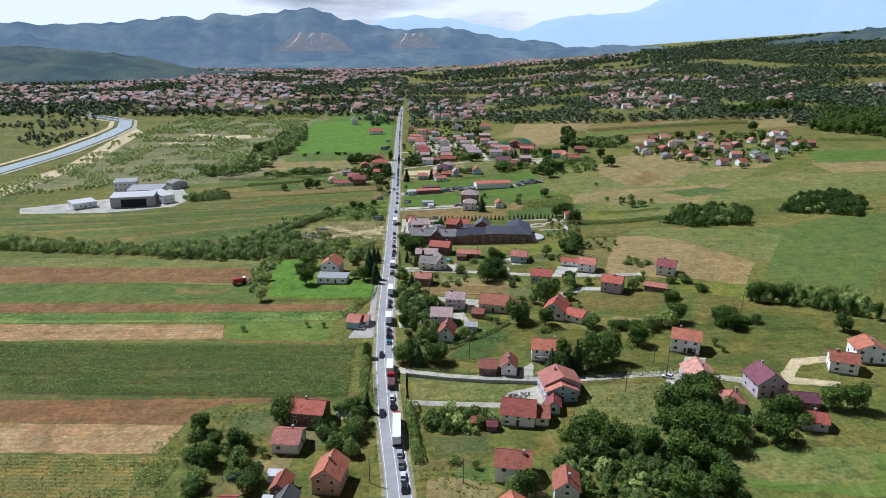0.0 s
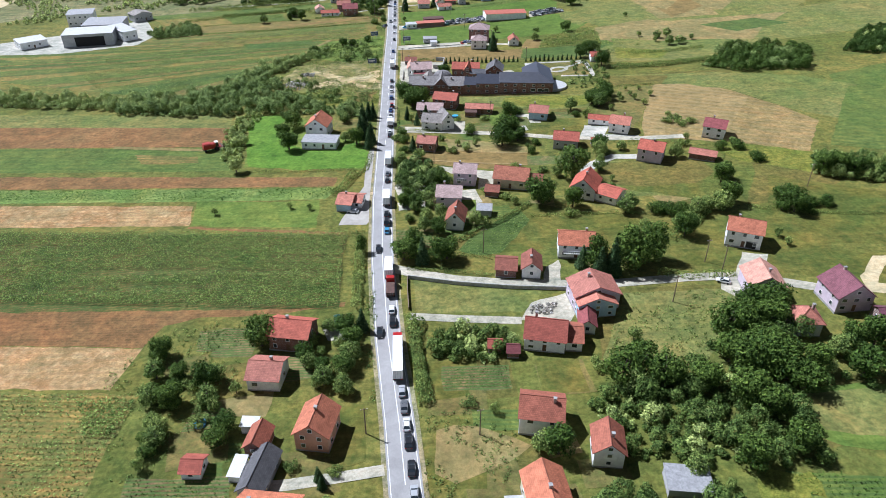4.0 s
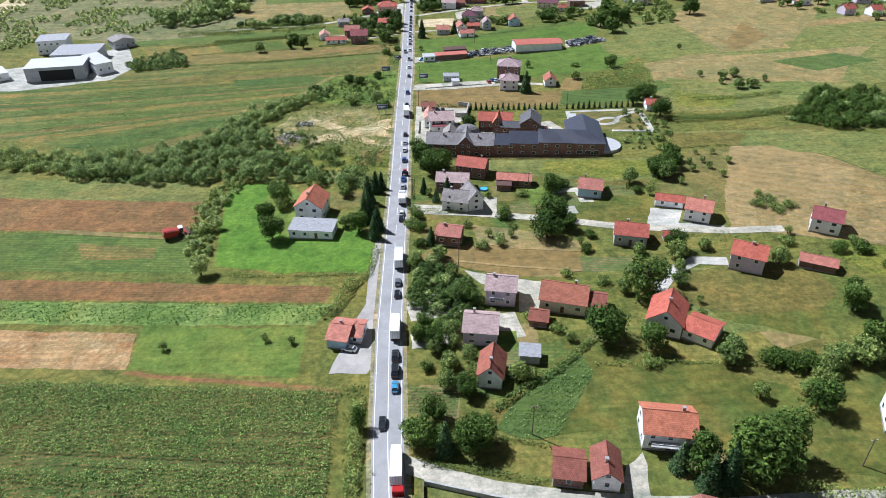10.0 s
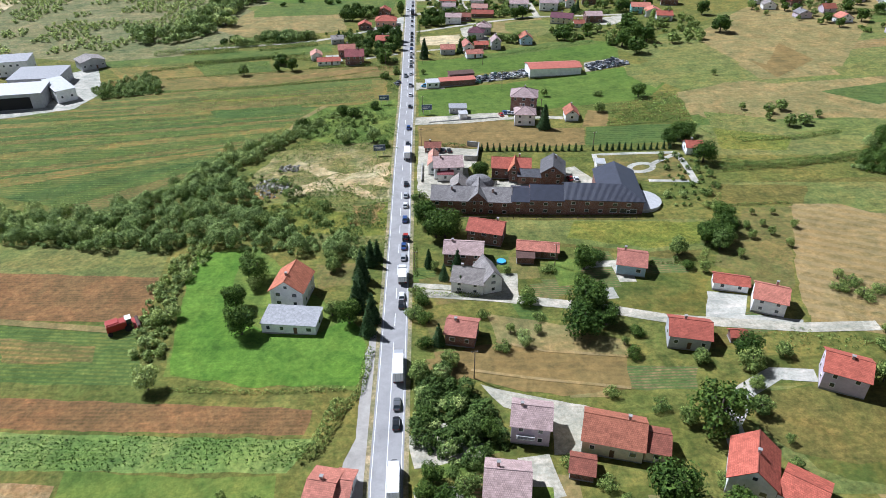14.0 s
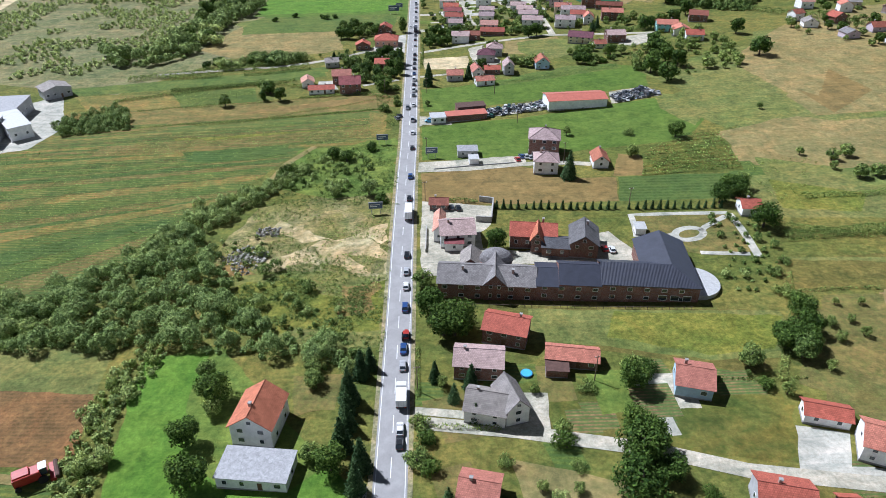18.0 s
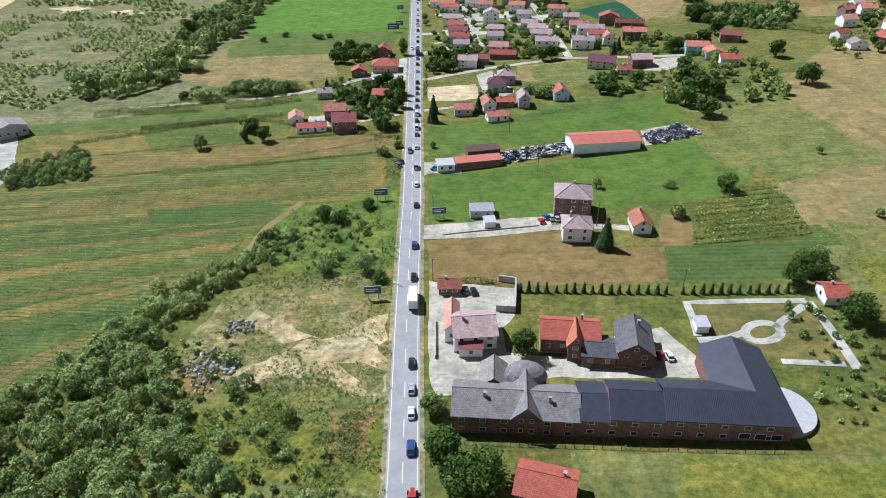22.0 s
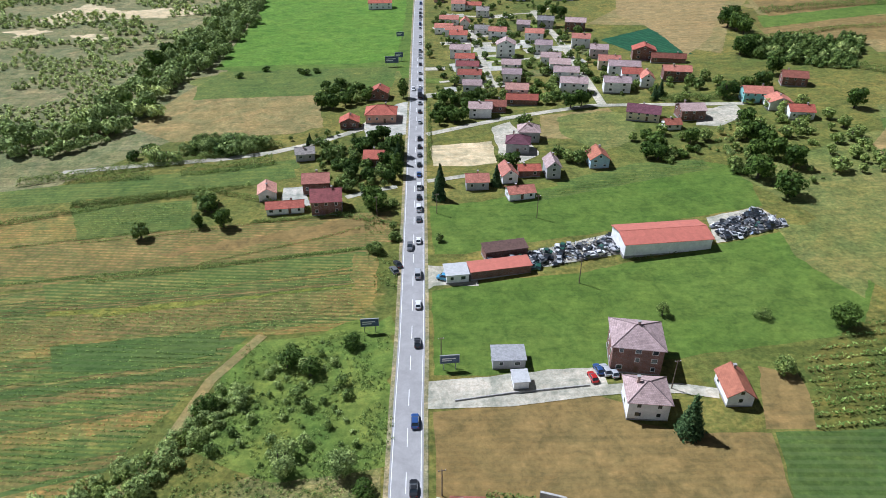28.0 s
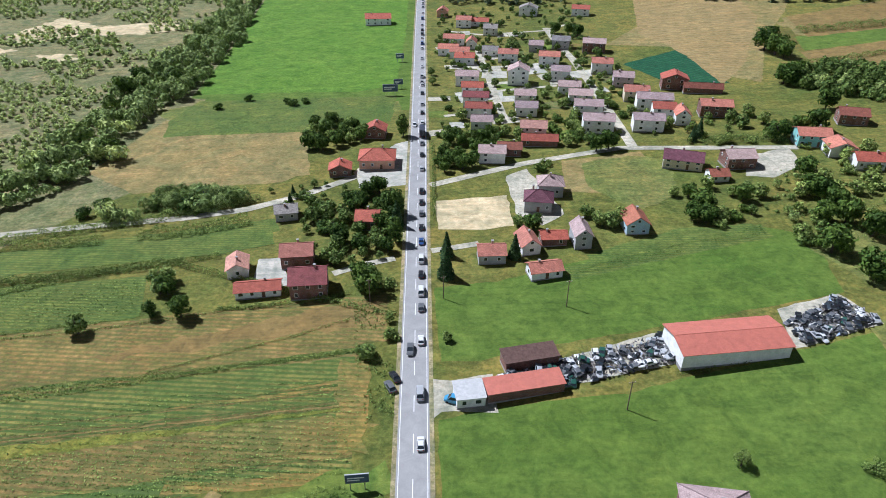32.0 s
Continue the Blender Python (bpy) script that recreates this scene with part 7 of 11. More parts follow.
draped('yard', [(-22.6, 126.1), (-13.7, 125.2), (-14.1, 120.6), (-20.8, 121.2)], M['gravel'], 0.09, label='pale gravel drive near the road', category='yard')
draped('yard', [(3.1, 65.4), (8.9, 60.7), (17.1, 55.1), (17.1, 46.2), (3.1, 46.0)], M['gravel'], 0.09, label='gravel yard east of the road', category='yard')
draped('park', [(73.0, 359.2), (105.5, 357.1), (105.5, 331.2), (87.7, 332.6), (73.7, 338.4)], M['drylawn'], 0.06, label='mown park lawn with paths', category='lawn')
draped('farm_yard', [(-56.1, 523.3), (-48.1, 523.9), (-44.0, 509.1), (-54.8, 510.6)], M['paving'], 0.06, label='pale paved farmyard', category='yard')
gardens([(2.7, 616.4), (86.7, 613.6), (100.7, 647.2), (109.9, 744.9), (57.0, 829.7), (4.2, 805.5)], 46, 12)
gardens([(-1.3, 207.9), (18.6, 216.3), (36.7, 195.9), (28.9, 184.4), (-1.6, 179.2)], 10, 13)
gardens([(16.7, 280.5), (58.4, 279.5), (87.3, 272.1), (81.6, 263.2), (18.0, 268.9)], 10, 14)


draped('forecourt', [(-29.6, 586.3), (-14.3, 615.2), (-5.4, 619.8), (-5.2, 574.9), (-17.5, 571.8), (-26.7, 572.7)], M['paving'], 0.13, label='broad pale forecourt beside the road', category='yard')
draped('yard', [(-33.1, 52.8), (-18.3, 53.1), (-5.8, 55.1), (-3.8, 48.7), (-12.8, 45.8), (-18.7, 44.8), (-32.5, 49.0)], M['drygrass'], 0.14, label='worn dusty yard of a house', category='yard', wobble=1.0)
draped('vegetable_plot', [(17.6, 162.3), (23.1, 159.1), (31.3, 159.4), (44.2, 179.5), (41.5, 187.0), (32.6, 180.5), (24.0, 172.1)], M['darkcrop'], 0.15, label='dark green vegetable plot on a lawn', category='garden', wobble=0.8)
gardens([(4.7, 625.4), (84.7, 622.6), (98.7, 650.2), (105.9, 740.9), (57.0, 822.7), (6.2, 800.5)], 24, 15, (('gravel', 'pale yard beside a village house', 'yard'), ('paving', 'pale paved yard of a village house', 'yard'), ('drylawn', 'dry lawn between village houses', 'lawn')))
crop_rows([(17.6, 162.3), (23.1, 159.1), (31.3, 159.4), (44.2, 179.5), (41.5, 187.0), (32.6, 180.5), (24.0, 172.1)], 1.5, 0.35, 0.1, 0.5, 0.45, 'leaf_hedge', 87, 'green vegetable rows on a lawn', 0.9, 0.05)
ribbon('straw_line', [(20.1, 244.1), (32.4, 239.5), (52.9, 235.7), (55.2, 237.7)], 1.0, M['tanhay'], 0.16, label='raked line of dry straw', category='straw', thick=0.25)
ribbon('straw_line', [(12.7, 233.4), (27.4, 229.5), (50.6, 224.4)], 1.0, M['tanhay'], 0.16, label='raked line of dry straw', category='straw', thick=0.25)
draped('field', [(-119.4, 486.2), (-58.5, 490.9), (-16.4, 497.9), (-14.1, 487.1), (-55.4, 478.4), (-93.7, 470.0), (-109.1, 466.7)], M['browncrop'], 0.17, label='brown strip of ripe crop', category='field', wobble=1.0)
draped('field', [(-33.4, 494.7), (-16.4, 497.9), (-14.1, 487.1), (-35.0, 483.4), (-70.4, 478.3), (-91.6, 475.4), (-72.1, 483.6)], M['stubble'], 0.19, label='bare brown end of a field strip', category='field', wobble=2.0)
draped('field', [(-95.6, 441.2), (-62.9, 446.5), (-23.4, 447.8), (-26.4, 441.7), (-61.0, 437.3), (-91.2, 432.9)], M['browncrop'], 0.17, label='dry brown strip with thin rows', category='field', wobble=1.5)
draped('field', [(-24.5, 471.6), (-17.1, 470.0), (-15.1, 441.1), (-22.5, 439.9)], M['thin_crop'], 0.17, label='thin crop with dry patches', category='field', wobble=1.5)
draped('field_strip', [(-97.3, 444.3), (-83.5, 447.0), (-57.7, 450.5), (-22.8, 454.9), (-22.7, 454.0), (-57.2, 448.9), (-82.4, 444.5), (-96.5, 442.8)], M['yellowgrass'], 0.2, label='bright weedy line through a crop', category='field', wobble=0.6)
draped('field', [(-132.8, 511.4), (-111.2, 513.3), (-89.1, 515.1), (-83.6, 494.4), (-102.7, 490.3), (-120.2, 487.7)], M['crop'], 0.16, label='low green crop behind a farmstead', category='field', wobble=0.6)
draped('field', [(-144.0, 532.5), (-99.0, 538.2), (-55.9, 545.2), (-52.6, 532.6), (-70.9, 526.7), (-95.7, 523.7), (-136.2, 517.9)], M['crop'], 0.16, label='low green crop between hedges', category='field', wobble=0.6)
draped('yard', [(-56.1, 522.3), (-48.3, 524.1), (-43.3, 507.7), (-50.2, 506.0)], M['paving'], 0.17, label='pale courtyard of a farmstead', category='yard', wobble=0.3)


# ---- lanes ----
ribbon('lane', [(-3.8, 154.2), (4.9, 150.1), (16.0, 146.0), (31.7, 142.5), (48.4, 140.1), (59.3, 139.5)], 4.5, M['gravel'], 0.12, label='pale lane between a wall and a hedge', category='lane')
ribbon('lane', [(62.1, 139.0), (84.8, 139.2), (100.8, 137.9), (112.6, 132.2), (123.8, 126.8)], 4.0, M['gravel'], 0.12, label='pale lane along the slope', category='lane')
ribbon('lane', [(-0.1, 267.5), (21.4, 263.8), (49.1, 257.1), (67.9, 249.9), (101.8, 242.7), (120.9, 241.5)], 4.0, M['gravel'], 0.12, label='pale gravel lane between gardens', category='lane')
ribbon('driveway', [(68.6, 204.2), (69.6, 211.4), (77.0, 221.2), (86.4, 226.4), (95.7, 224.7)], 4.5, M['paving'], 0.12, label='curved paved driveway across a lawn', category='lane')
ribbon('driveway', [(1.5, 129.2), (17.3, 126.6), (32.3, 124.4)], 3.2, M['gravel'], 0.12, label='gravel track to a house', category='lane')
ribbon('lane', [(0.6, 572.5), (19.9, 581.4), (39.0, 589.5), (60.9, 595.5), (82.2, 600.4), (103.8, 597.3), (152.1, 590.0)], 4.0, M['gravel'], 0.12, label='pale gravel village lane', category='lane')
ribbon('lane', [(87.2, 598.6), (87.6, 631.0), (87.8, 663.5), (87.9, 693.2), (87.4, 734.8), (84.7, 771.7), (83.8, 811.0)], 4.5, M['gravel'], 0.12, label='pale lane between village houses', category='lane')
ribbon('lane', [(36.7, 645.9), (35.7, 675.1), (35.4, 703.9), (33.8, 739.6), (33.0, 775.9)], 4.0, M['gravel'], 0.12, label='pale lane between village houses', category='lane')
ribbon('lane', [(36.4, 682.3), (49.8, 684.2), (69.8, 686.6)], 3.0, M['gravel'], 0.12, label='pale lane between village houses', category='lane')
ribbon('lane', [(8.4, 647.9), (23.4, 651.2), (36.6, 645.1)], 3.0, M['gravel'], 0.12, label='pale lane between village houses', category='lane')
ribbon('lane', [(35.3, 725.4), (48.6, 725.7)], 3.0, M['gravel'], 0.12, label='pale lane between village houses', category='lane')
ribbon('lane', [(13.7, 816.0), (37.9, 801.5), (80.7, 803.7), (103.0, 819.4)], 3.0, M['gravel'], 0.12, label='pale lane between village houses', category='lane')
ribbon('lane', [(-151.2, 544.3), (-123.5, 548.7), (-88.6, 552.9), (-67.3, 558.1), (-48.0, 568.2), (-27.7, 584.2)], 4.0, M['gravel'], 0.12, label='pale farm lane across the fields', category='lane')
ribbon('track', [(-1.0, 402.9), (18.9, 402.7), (38.2, 404.8), (46.4, 405.2), (59.8, 404.3), (68.3, 401.8)], 3.5, M['gravel'], 0.12, label='gravel track to a white house', category='lane')
ribbon('park_path', [(70.8, 344.5), (72.1, 351.8), (72.7, 359.2), (89.0, 358.2), (105.3, 356.6)], 2.2, M['paving'], 0.12, label='pale paved park path', category='path')
ribbon('park_path', [(105.5, 356.2), (105.6, 347.7), (105.1, 339.2), (104.0, 328.6)], 2.6, M['paving'], 0.12, label='pale paved park path', category='path')
ribbon('park_path', [(103.8, 354.5), (94.6, 348.3), (92.0, 345.8)], 2.2, M['paving'], 0.12, label='pale paved park path', category='path')
ribbon('park_path', [(70.2, 342.9), (78.3, 343.1), (83.6, 345.1)], 2.2, M['paving'], 0.12, label='pale paved park path', category='path')
ribbon('park_path', [(87.5, 333.0), (93.2, 332.0), (102.1, 330.5)], 2.0, M['paving'], 0.12, label='pale paved park path', category='path')
ribbon('field_track', [(-127.7, 263.3), (-105.7, 259.4), (-86.1, 256.1)], 2.5, M['drygrass'], 0.12, label='worn track through a crop', category='lane')
ribbon('driveway', [(-5.0, 76.3), (-11.8, 75.5), (-25.2, 74.2), (-29.9, 74.1)], 3.0, M['gravel'], 0.12, label='double track drive to a house', category='lane')
ribbon('driveway', [(-2.2, 271.5), (5.8, 270.2), (13.1, 268.9)], 2.5, M['gravel'], 0.12, label='pale garden drive', category='lane')
ribbon('driveway', [(-30.6, 513.0), (-22.2, 517.2), (-11.5, 520.5)], 3.0, M['gravel'], 0.12, label='double track drive to a farmstead', category='lane')
ribbon('driveway', [(0.3, 524.1), (6.8, 525.5), (16.2, 527.8)], 3.0, M['gravel'], 0.12, label='pale drive beside a house', category='lane')
ribbon('field_edge', [(-45.9, 431.8), (-55.7, 414.1), (-60.8, 390.6), (-73.1, 368.0), (-79.4, 351.4)], 3.0, M['drygrass'], 0.12, label='dry grassy field edge', category='lane')
ribbon('park_path', [(92.5, 344.1), (91.4, 342.7), (89.9, 341.6), (88.1, 341.0), (86.2, 340.8), (84.6, 341.2), (83.5, 342.1), (83.1, 343.4), (83.4, 344.9), (84.3, 346.3), (85.9, 347.5), (87.8, 348.2), (89.7, 348.3), (91.3, 347.8), (92.4, 346.9), (92.8, 345.6), (92.5, 344.1)], 2.4, M['paving'], 0.12, label='round paved path in a park', category='path')

# ---- garden walls ----
ribbon('garden_wall', [(1.3, 148.2), (15.7, 143.6), (31.2, 140.0), (47.6, 137.4)], 0.40, M['bridge'], 1.30, label='grey concrete garden wall along a lane', category='wall', kind='', thick=1.80)
ribbon('garden_wall', [(1.0, 148.0), (1.0, 139.6), (1.2, 132.1)], 0.25, M['wood'], 1.20, label='wooden fence along a lawn', category='fence', kind='', thick=1.70)
ribbon('garden_wall', [(19.1, 360.2), (24.3, 359.2), (26.3, 373.3), (21.4, 375.0)], 0.50, M['bridge'], 2.20, label='grey concrete yard wall', category='wall', kind='', thick=2.70)
ribbon('garden_wall', [(1.8, 356.6), (1.4, 341.1)], 0.30, M['bridge'], 1.20, label='low yard wall by the road', category='wall', kind='', thick=1.70)
ribbon('garden_wall', [(5.5, 403.4), (19.2, 405.3), (38.6, 406.7)], 0.25, M['bridge'], 0.50, label='low kerb wall of a forecourt', category='wall', kind='', thick=1.00)

# ---- hedges and field margins ----
hedge([(1.5, 129.6), (3.2, 112.8), (4.2, 94.5)], 3.0, 3.2, 'tall dense hedge beside the road')
hedge([(4.2, 127.1), (2.6, 115.3), (5.6, 94.5)], 3.0, 3.2, 'tall dense hedge beside the road')
hedge([(-14.1, 172.9), (-13.9, 152.0), (-13.9, 133.3)], 3.0, 3.0, 'overgrown hedge on the road verge')
hedge([(-19.1, 224.7), (-23.5, 209.8), (-27.8, 207.8)], 3.5, 3.2, 'overgrown hedge beside the layby')
hedge([(16.3, 160.4), (29.3, 156.5)], 1.0, 1.2, 'clipped green hedge beside a garden')
hedge([(1.1, 153.3), (15.2, 150.5), (26.9, 146.8)], 1.5, 1.4, 'clipped hedge along a lane')
hedge([(17.4, 167.9), (26.0, 174.7), (35.1, 181.1), (46.6, 191.9)], 2.0, 2.2, 'overgrown hedge between gardens')
hedge([(76.3, 142.7), (86.2, 139.1), (98.4, 139.1)], 3.0, 2.0, 'long unclipped hedge beside a lane')
hedge([(-62.0, 231.3), (-40.7, 228.9), (-18.6, 228.6)], 1.6, 1.1, 'low rough hedge below a lawn')
hedge([(-13.2, 242.9), (-14.5, 228.3), (-19.8, 219.3)], 2.2, 1.6, 'overgrown hedge beside a lawn')
hedge([(-134.7, 460.6), (-120.4, 462.8), (-75.1, 468.5), (-20.4, 475.5)], 1.2, 0.8, 'dark grassy margin between fields')
hedge([(-141.6, 483.7), (-132.4, 485.5), (-108.5, 490.3), (-93.2, 491.9)], 1.2, 0.8, 'dark grassy margin between fields')
hedge([(-133.9, 512.2), (-108.8, 518.9), (-79.5, 523.3)], 2.5, 2.2, 'dark hedge between field strips')
hedge([(-106.0, 460.8), (-62.8, 468.3), (-18.7, 475.5)], 1.2, 0.9, 'narrow grassy margin between fields')
hedge([(-119.5, 485.6), (-95.7, 488.2), (-59.6, 495.6)], 1.0, 0.8, 'narrow grassy margin between fields')
hedge([(-63.8, 565.8), (-82.2, 559.2), (-101.7, 550.5), (-138.6, 541.9), (-164.2, 533.2)], 4.0, 3.4, 'dense dark hedge along a lane')
hedge([(-62.3, 496.2), (-43.5, 496.9), (-24.3, 502.0)], 1.2, 1.2, 'clipped green hedge beside a garden')
hedge([(115.1, 345.8), (141.4, 336.5), (184.0, 347.0)], 3.0, 2.5, 'bushy boundary hedge on the slope')
hedge([(86.9, 465.8), (60.6, 461.2)], 1.0, 0.8, 'weeds along a hall wall')
hedge([(10.6, 375.6), (20.5, 374.2)], 2.0, 2.2, 'clipped green hedge beside a garden')
hedge([(1.5, 544.7), (2.4, 592.4), (2.2, 613.2)], 1.5, 1.5, 'hedge beside the road')
hedge([(-1.0, 266.5), (17.5, 264.7)], 1.2, 1.4, 'clipped green hedge beside a garden')
hedge([(-1.3, 275.2), (-1.2, 294.3)], 1.2, 1.2, 'clipped green hedge beside a garden')
hedge([(-159.0, 498.8), (-86.2, 523.5), (-10.3, 489.8)], 2.5, 2.0, 'hedge along a field boundary')
hedge([(-73.5, 469.8), (-37.8, 482.7), (-15.1, 492.8)], 1.0, 0.8, 'grassy margin between fields')
hedge([(116.1, 338.8), (132.9, 339.0), (163.0, 340.6), (199.3, 340.9)], 5.0, 2.6, 'bushy belt along a field boundary on the slope')
hedge([(134.6, 364.4), (157.5, 362.8), (178.6, 366.6)], 3.0, 1.8, 'bushy belt along a field boundary on the slope')
hedge([(102.5, 309.6), (115.1, 310.0), (130.4, 309.1)], 1.5, 1.0, 'rough grassy margin between fields')
hedge([(89.2, 165.2), (97.7, 171.1), (105.6, 177.1)], 3.0, 2.4, 'overgrown hedge between gardens')
hedge([(119.4, 177.7), (133.0, 172.9), (146.1, 168.9), (166.0, 164.5)], 2.0, 1.3, 'rough hedge between meadows')
hedge([(44.7, 182.2), (73.8, 180.5), (85.0, 178.4)], 1.4, 1.0, 'rough grassy margin between gardens')
hedge([(86.8, 160.0), (98.2, 169.2), (106.7, 179.0)], 3.0, 2.4, 'overgrown hedge between meadows')
hedge([(86.3, 275.3), (101.3, 300.8), (108.7, 319.8)], 2.0, 1.4, 'low hedge beside a meadow')
hedge([(64.6, 278.6), (83.4, 275.6), (92.7, 275.9)], 1.0, 0.9, 'low hedge beside vegetable beds')
hedge([(115.5, 600.4), (133.7, 601.3), (151.7, 599.0)], 5.0, 3.2, 'dense dark hedge beside a lane')
hedge([(311.9, 664.7), (367.2, 665.8), (400.9, 668.4)], 4.0, 3.0, 'bushy boundary hedge on the slope')
hedge([(201.5, 695.2), (265.2, 708.1), (322.6, 699.2)], 4.0, 3.0, 'bushy boundary hedge on the slope')
hedge([(-106.9, 462.4), (-80.7, 466.3), (-50.7, 471.0), (-23.1, 475.6)], 1.4, 0.9, 'dark grassy margin between fields')
hedge([(-134.2, 514.0), (-114.4, 516.6), (-92.3, 519.2)], 3.0, 2.2, 'dark hedge between field strips')
hedge([(-92.3, 519.2), (-77.5, 523.6), (-68.8, 525.5)], 2.4, 2.0, 'dark hedge between field strips')
hedge([(-62.3, 496.4), (-51.7, 496.6), (-41.4, 498.8)], 1.6, 1.6, 'dark hedge round a farmstead garden')
hedge([(-145.6, 535.5), (-128.9, 536.3), (-112.4, 537.9)], 5.0, 3.0, 'dense dark hedge along a lane')


# ---- houses west of the road, south end ----
balcony(house(-27.1, 63.1, -9.6, 11.4, 9.0, 6.0, 2.6, 'gable', 'x', 'salmon', 'orange', 2, 'two-storey salmon house with orange tiled roof and balcony'), 0.5, -4.5, 3.2, 3.6)
house(-36.6, 60.6, -7.9, 4.3, 13.0, 3.2, 1.4, 'gable', 'y', 'white', 'coral', 1, 'long low outbuilding with a coral tiled roof', name='outbuilding', category='outbuilding', chimneys=0)
house(-20.0, 87.3, -12.0, 7.6, 9.2, 5.2, 3.0, 'gable', 'y', 'salmon', 'orange', 2, 'gabled salmon house with a steep orange roof')
house(-31.2, 76.2, -12.0, 5.2, 11.0, 3.0, 2.0, 'gable', 'y', 'grey', 'slate', 1, 'long grey barn with a dark slate roof', name='barn', category='barn', chimneys=0)
house(-32.9, 85.4, -10.0, 4.4, 6.4, 3.2, 1.8, 'gable', 'y', 'brick', 'brown', 1, 'small brick barn with a worn brown roof', name='barn', category='barn', chimneys=0)
house(-35.8, 90.6, -5.3, 3.6, 2.6, 2.4, 0.2, 'flat', 'x', 'white', 'tin', 0, 'white sheet metal garden shed on grass', name='shed', category='shed', chimneys=0)
house(-45.8, 79.6, -5.7, 4.2, 4.6, 2.4, 1.3, 'gable', 'x', 'white', 'red', 1, 'small garden shed with red tiles', name='shed', category='shed', chimneys=0)
house(-36.2, 78.4, -9.0, 2.4, 5.4, 2.0, 0.2, 'flat', 'x', 'white', 'tin', 0, 'low white greenhouse of sheet plastic', name='greenhouse', category='greenhouse', chimneys=0)
house(-34.4, 107.2, -8.0, 8.0, 8.5, 3.8, 2.2, 'gable', 'x', 'white', 'coral', 1, 'single-storey white house with light red tiled roof')
house(-29.9, 121.6, -11.7, 10.8, 8.5, 5.0, 2.4, 'gable', 'x', 'brick', 'red', 2, 'unplastered brick house with a red tiled roof')

# ---- houses east of the road, south end ----
house(12.8, 59.6, 2.8, 8.1, 8.0, 3.2, 2.0, 'gable', 'x', 'white', 'greytile', 1, 'low white outbuilding with grey tiled roof', name='outbuilding', category='outbuilding', chimneys=0)
house(27.5, 65.0, 3.6, 8.0, 9.5, 5.0, 3.0, 'gable', 'y', 'cream', 'orange', 2, 'cream house with a steep orange roof')
house(29.1, 50.1, 7.1, 10.6, 9.0, 5.2, 2.4, 'gable', 'x', 'white', 'pink', 2, 'white house with a faded pink tiled roof')
house(15.6, 44.1, -1.8, 9.3, 9.0, 5.2, 2.4, 'gable', 'x', 'white', 'coral', 2, 'white roadside house with a coral tiled roof')
house(30.6, 87.0, -12.1, 9.5, 8.5, 5.4, 2.6, 'gable', 'x', 'white', 'brown', 2, 'white two-storey house with dark red roof')
house(43.0, 76.6, -10.1, 6.3, 7.5, 4.6, 2.6, 'gable', 'y', 'white', 'brown', 2, 'narrow white house with a brown-red roof')
house(57.1, 66.9, -8.7, 8.6, 6.0, 2.2, 0.4, 'flat', 'x', 'grey', 'greysheet', 0, 'low shed with a grey sheet roof among bushes', name='shed', category='shed', chimneys=0)
house(21.1, 63.4, 0.0, 3.3, 4.0, 2.3, 0.3, 'flat', 'x', 'white', 'tin', 0, 'small white sheet shed beside a house', name='shed', category='shed', chimneys=0)

# ---- houses on the eastern slope ----
gate(house(108.5, 156.6, -25.3, 10.3, 9.0, 5.8, 2.4, 'gable', 'x', 'white', 'orange', 2, 'white two-storey house with garage and orange roof'), 2.4, -4.5, 3.0, 2.5)
house(102.0, 130.6, -8.6, 9.6, 9.6, 4.6, 3.0, 'gable', 'y', 'lilac', 'pink', 1, 'pale lilac house with a faded pink roof')
house(121.2, 122.4, 0.9, 10.0, 10.0, 5.0, 3.8, 'gable', 'y', 'lilac', 'plum', 2, 'lilac house with a plum coloured tiled roof')
house(128.0, 111.4, -12.7, 8.0, 6.5, 3.2, 1.6, 'gable', 'x', 'brick', 'plum', 1, 'long annexe with a plum tiled roof', name='outbuilding', category='outbuilding', chimneys=0)
house(105.0, 112.6, -8.1, 6.2, 7.0, 4.4, 2.6, 'hip', 'x', 'white', 'coral', 1, 'small house with a coral hipped roof among trees')
house(124.6, 100.2, -20.9, 7.3, 6.5, 3.0, 1.8, 'gable', 'x', 'grey', 'red', 1, 'low house with a red tiled roof beside trees')
house(154.6, 132.3, -25.7, 8.8, 8.0, 4.5, 2.2, 'gable', 'x', 'white', 'brown', 2, 'white house with a dark red roof on the slope')
house(167.9, 138.8, -14.6, 10.3, 9.0, 5.0, 2.6, 'gable', 'y', 'white', 'orange', 2, 'white house with a bright orange roof on the slope')

# ---- houses round the walled lawn ----
house(37.0, 115.3, -13.4, 10.4, 9.0, 4.2, 3.2, 'gable', 'x', 'white', 'red', 2, 'white house with a large red tiled roof')
house(44.3, 114.3, -9.9, 4.1, 8.0, 3.2, 1.8, 'gable', 'x', 'white', 'brown', 1, 'lean-to annexe with brown-red tiles', name='outbuilding', category='outbuilding', chimneys=0)
house(52.9, 126.3, 2.2, 10.6, 5.5, 4.4, 2.2, 'gable', 'y', 'blue', 'coral', 2, 'pale blue front house part with coral roof', chimneys=0, over=0.4)
house(53.6, 131.4, 3.5, 12.6, 9.0, 5.2, 2.8, 'gable', 'y', 'lilac', 'coral', 2, 'lilac house with a broad coral roof')
house(49.3, 120.3, -11.0, 4.2, 7.0, 3.0, 1.6, 'gable', 'y', 'white', 'maroon', 1, 'narrow shed with a maroon tiled roof', name='shed', category='shed', chimneys=0)
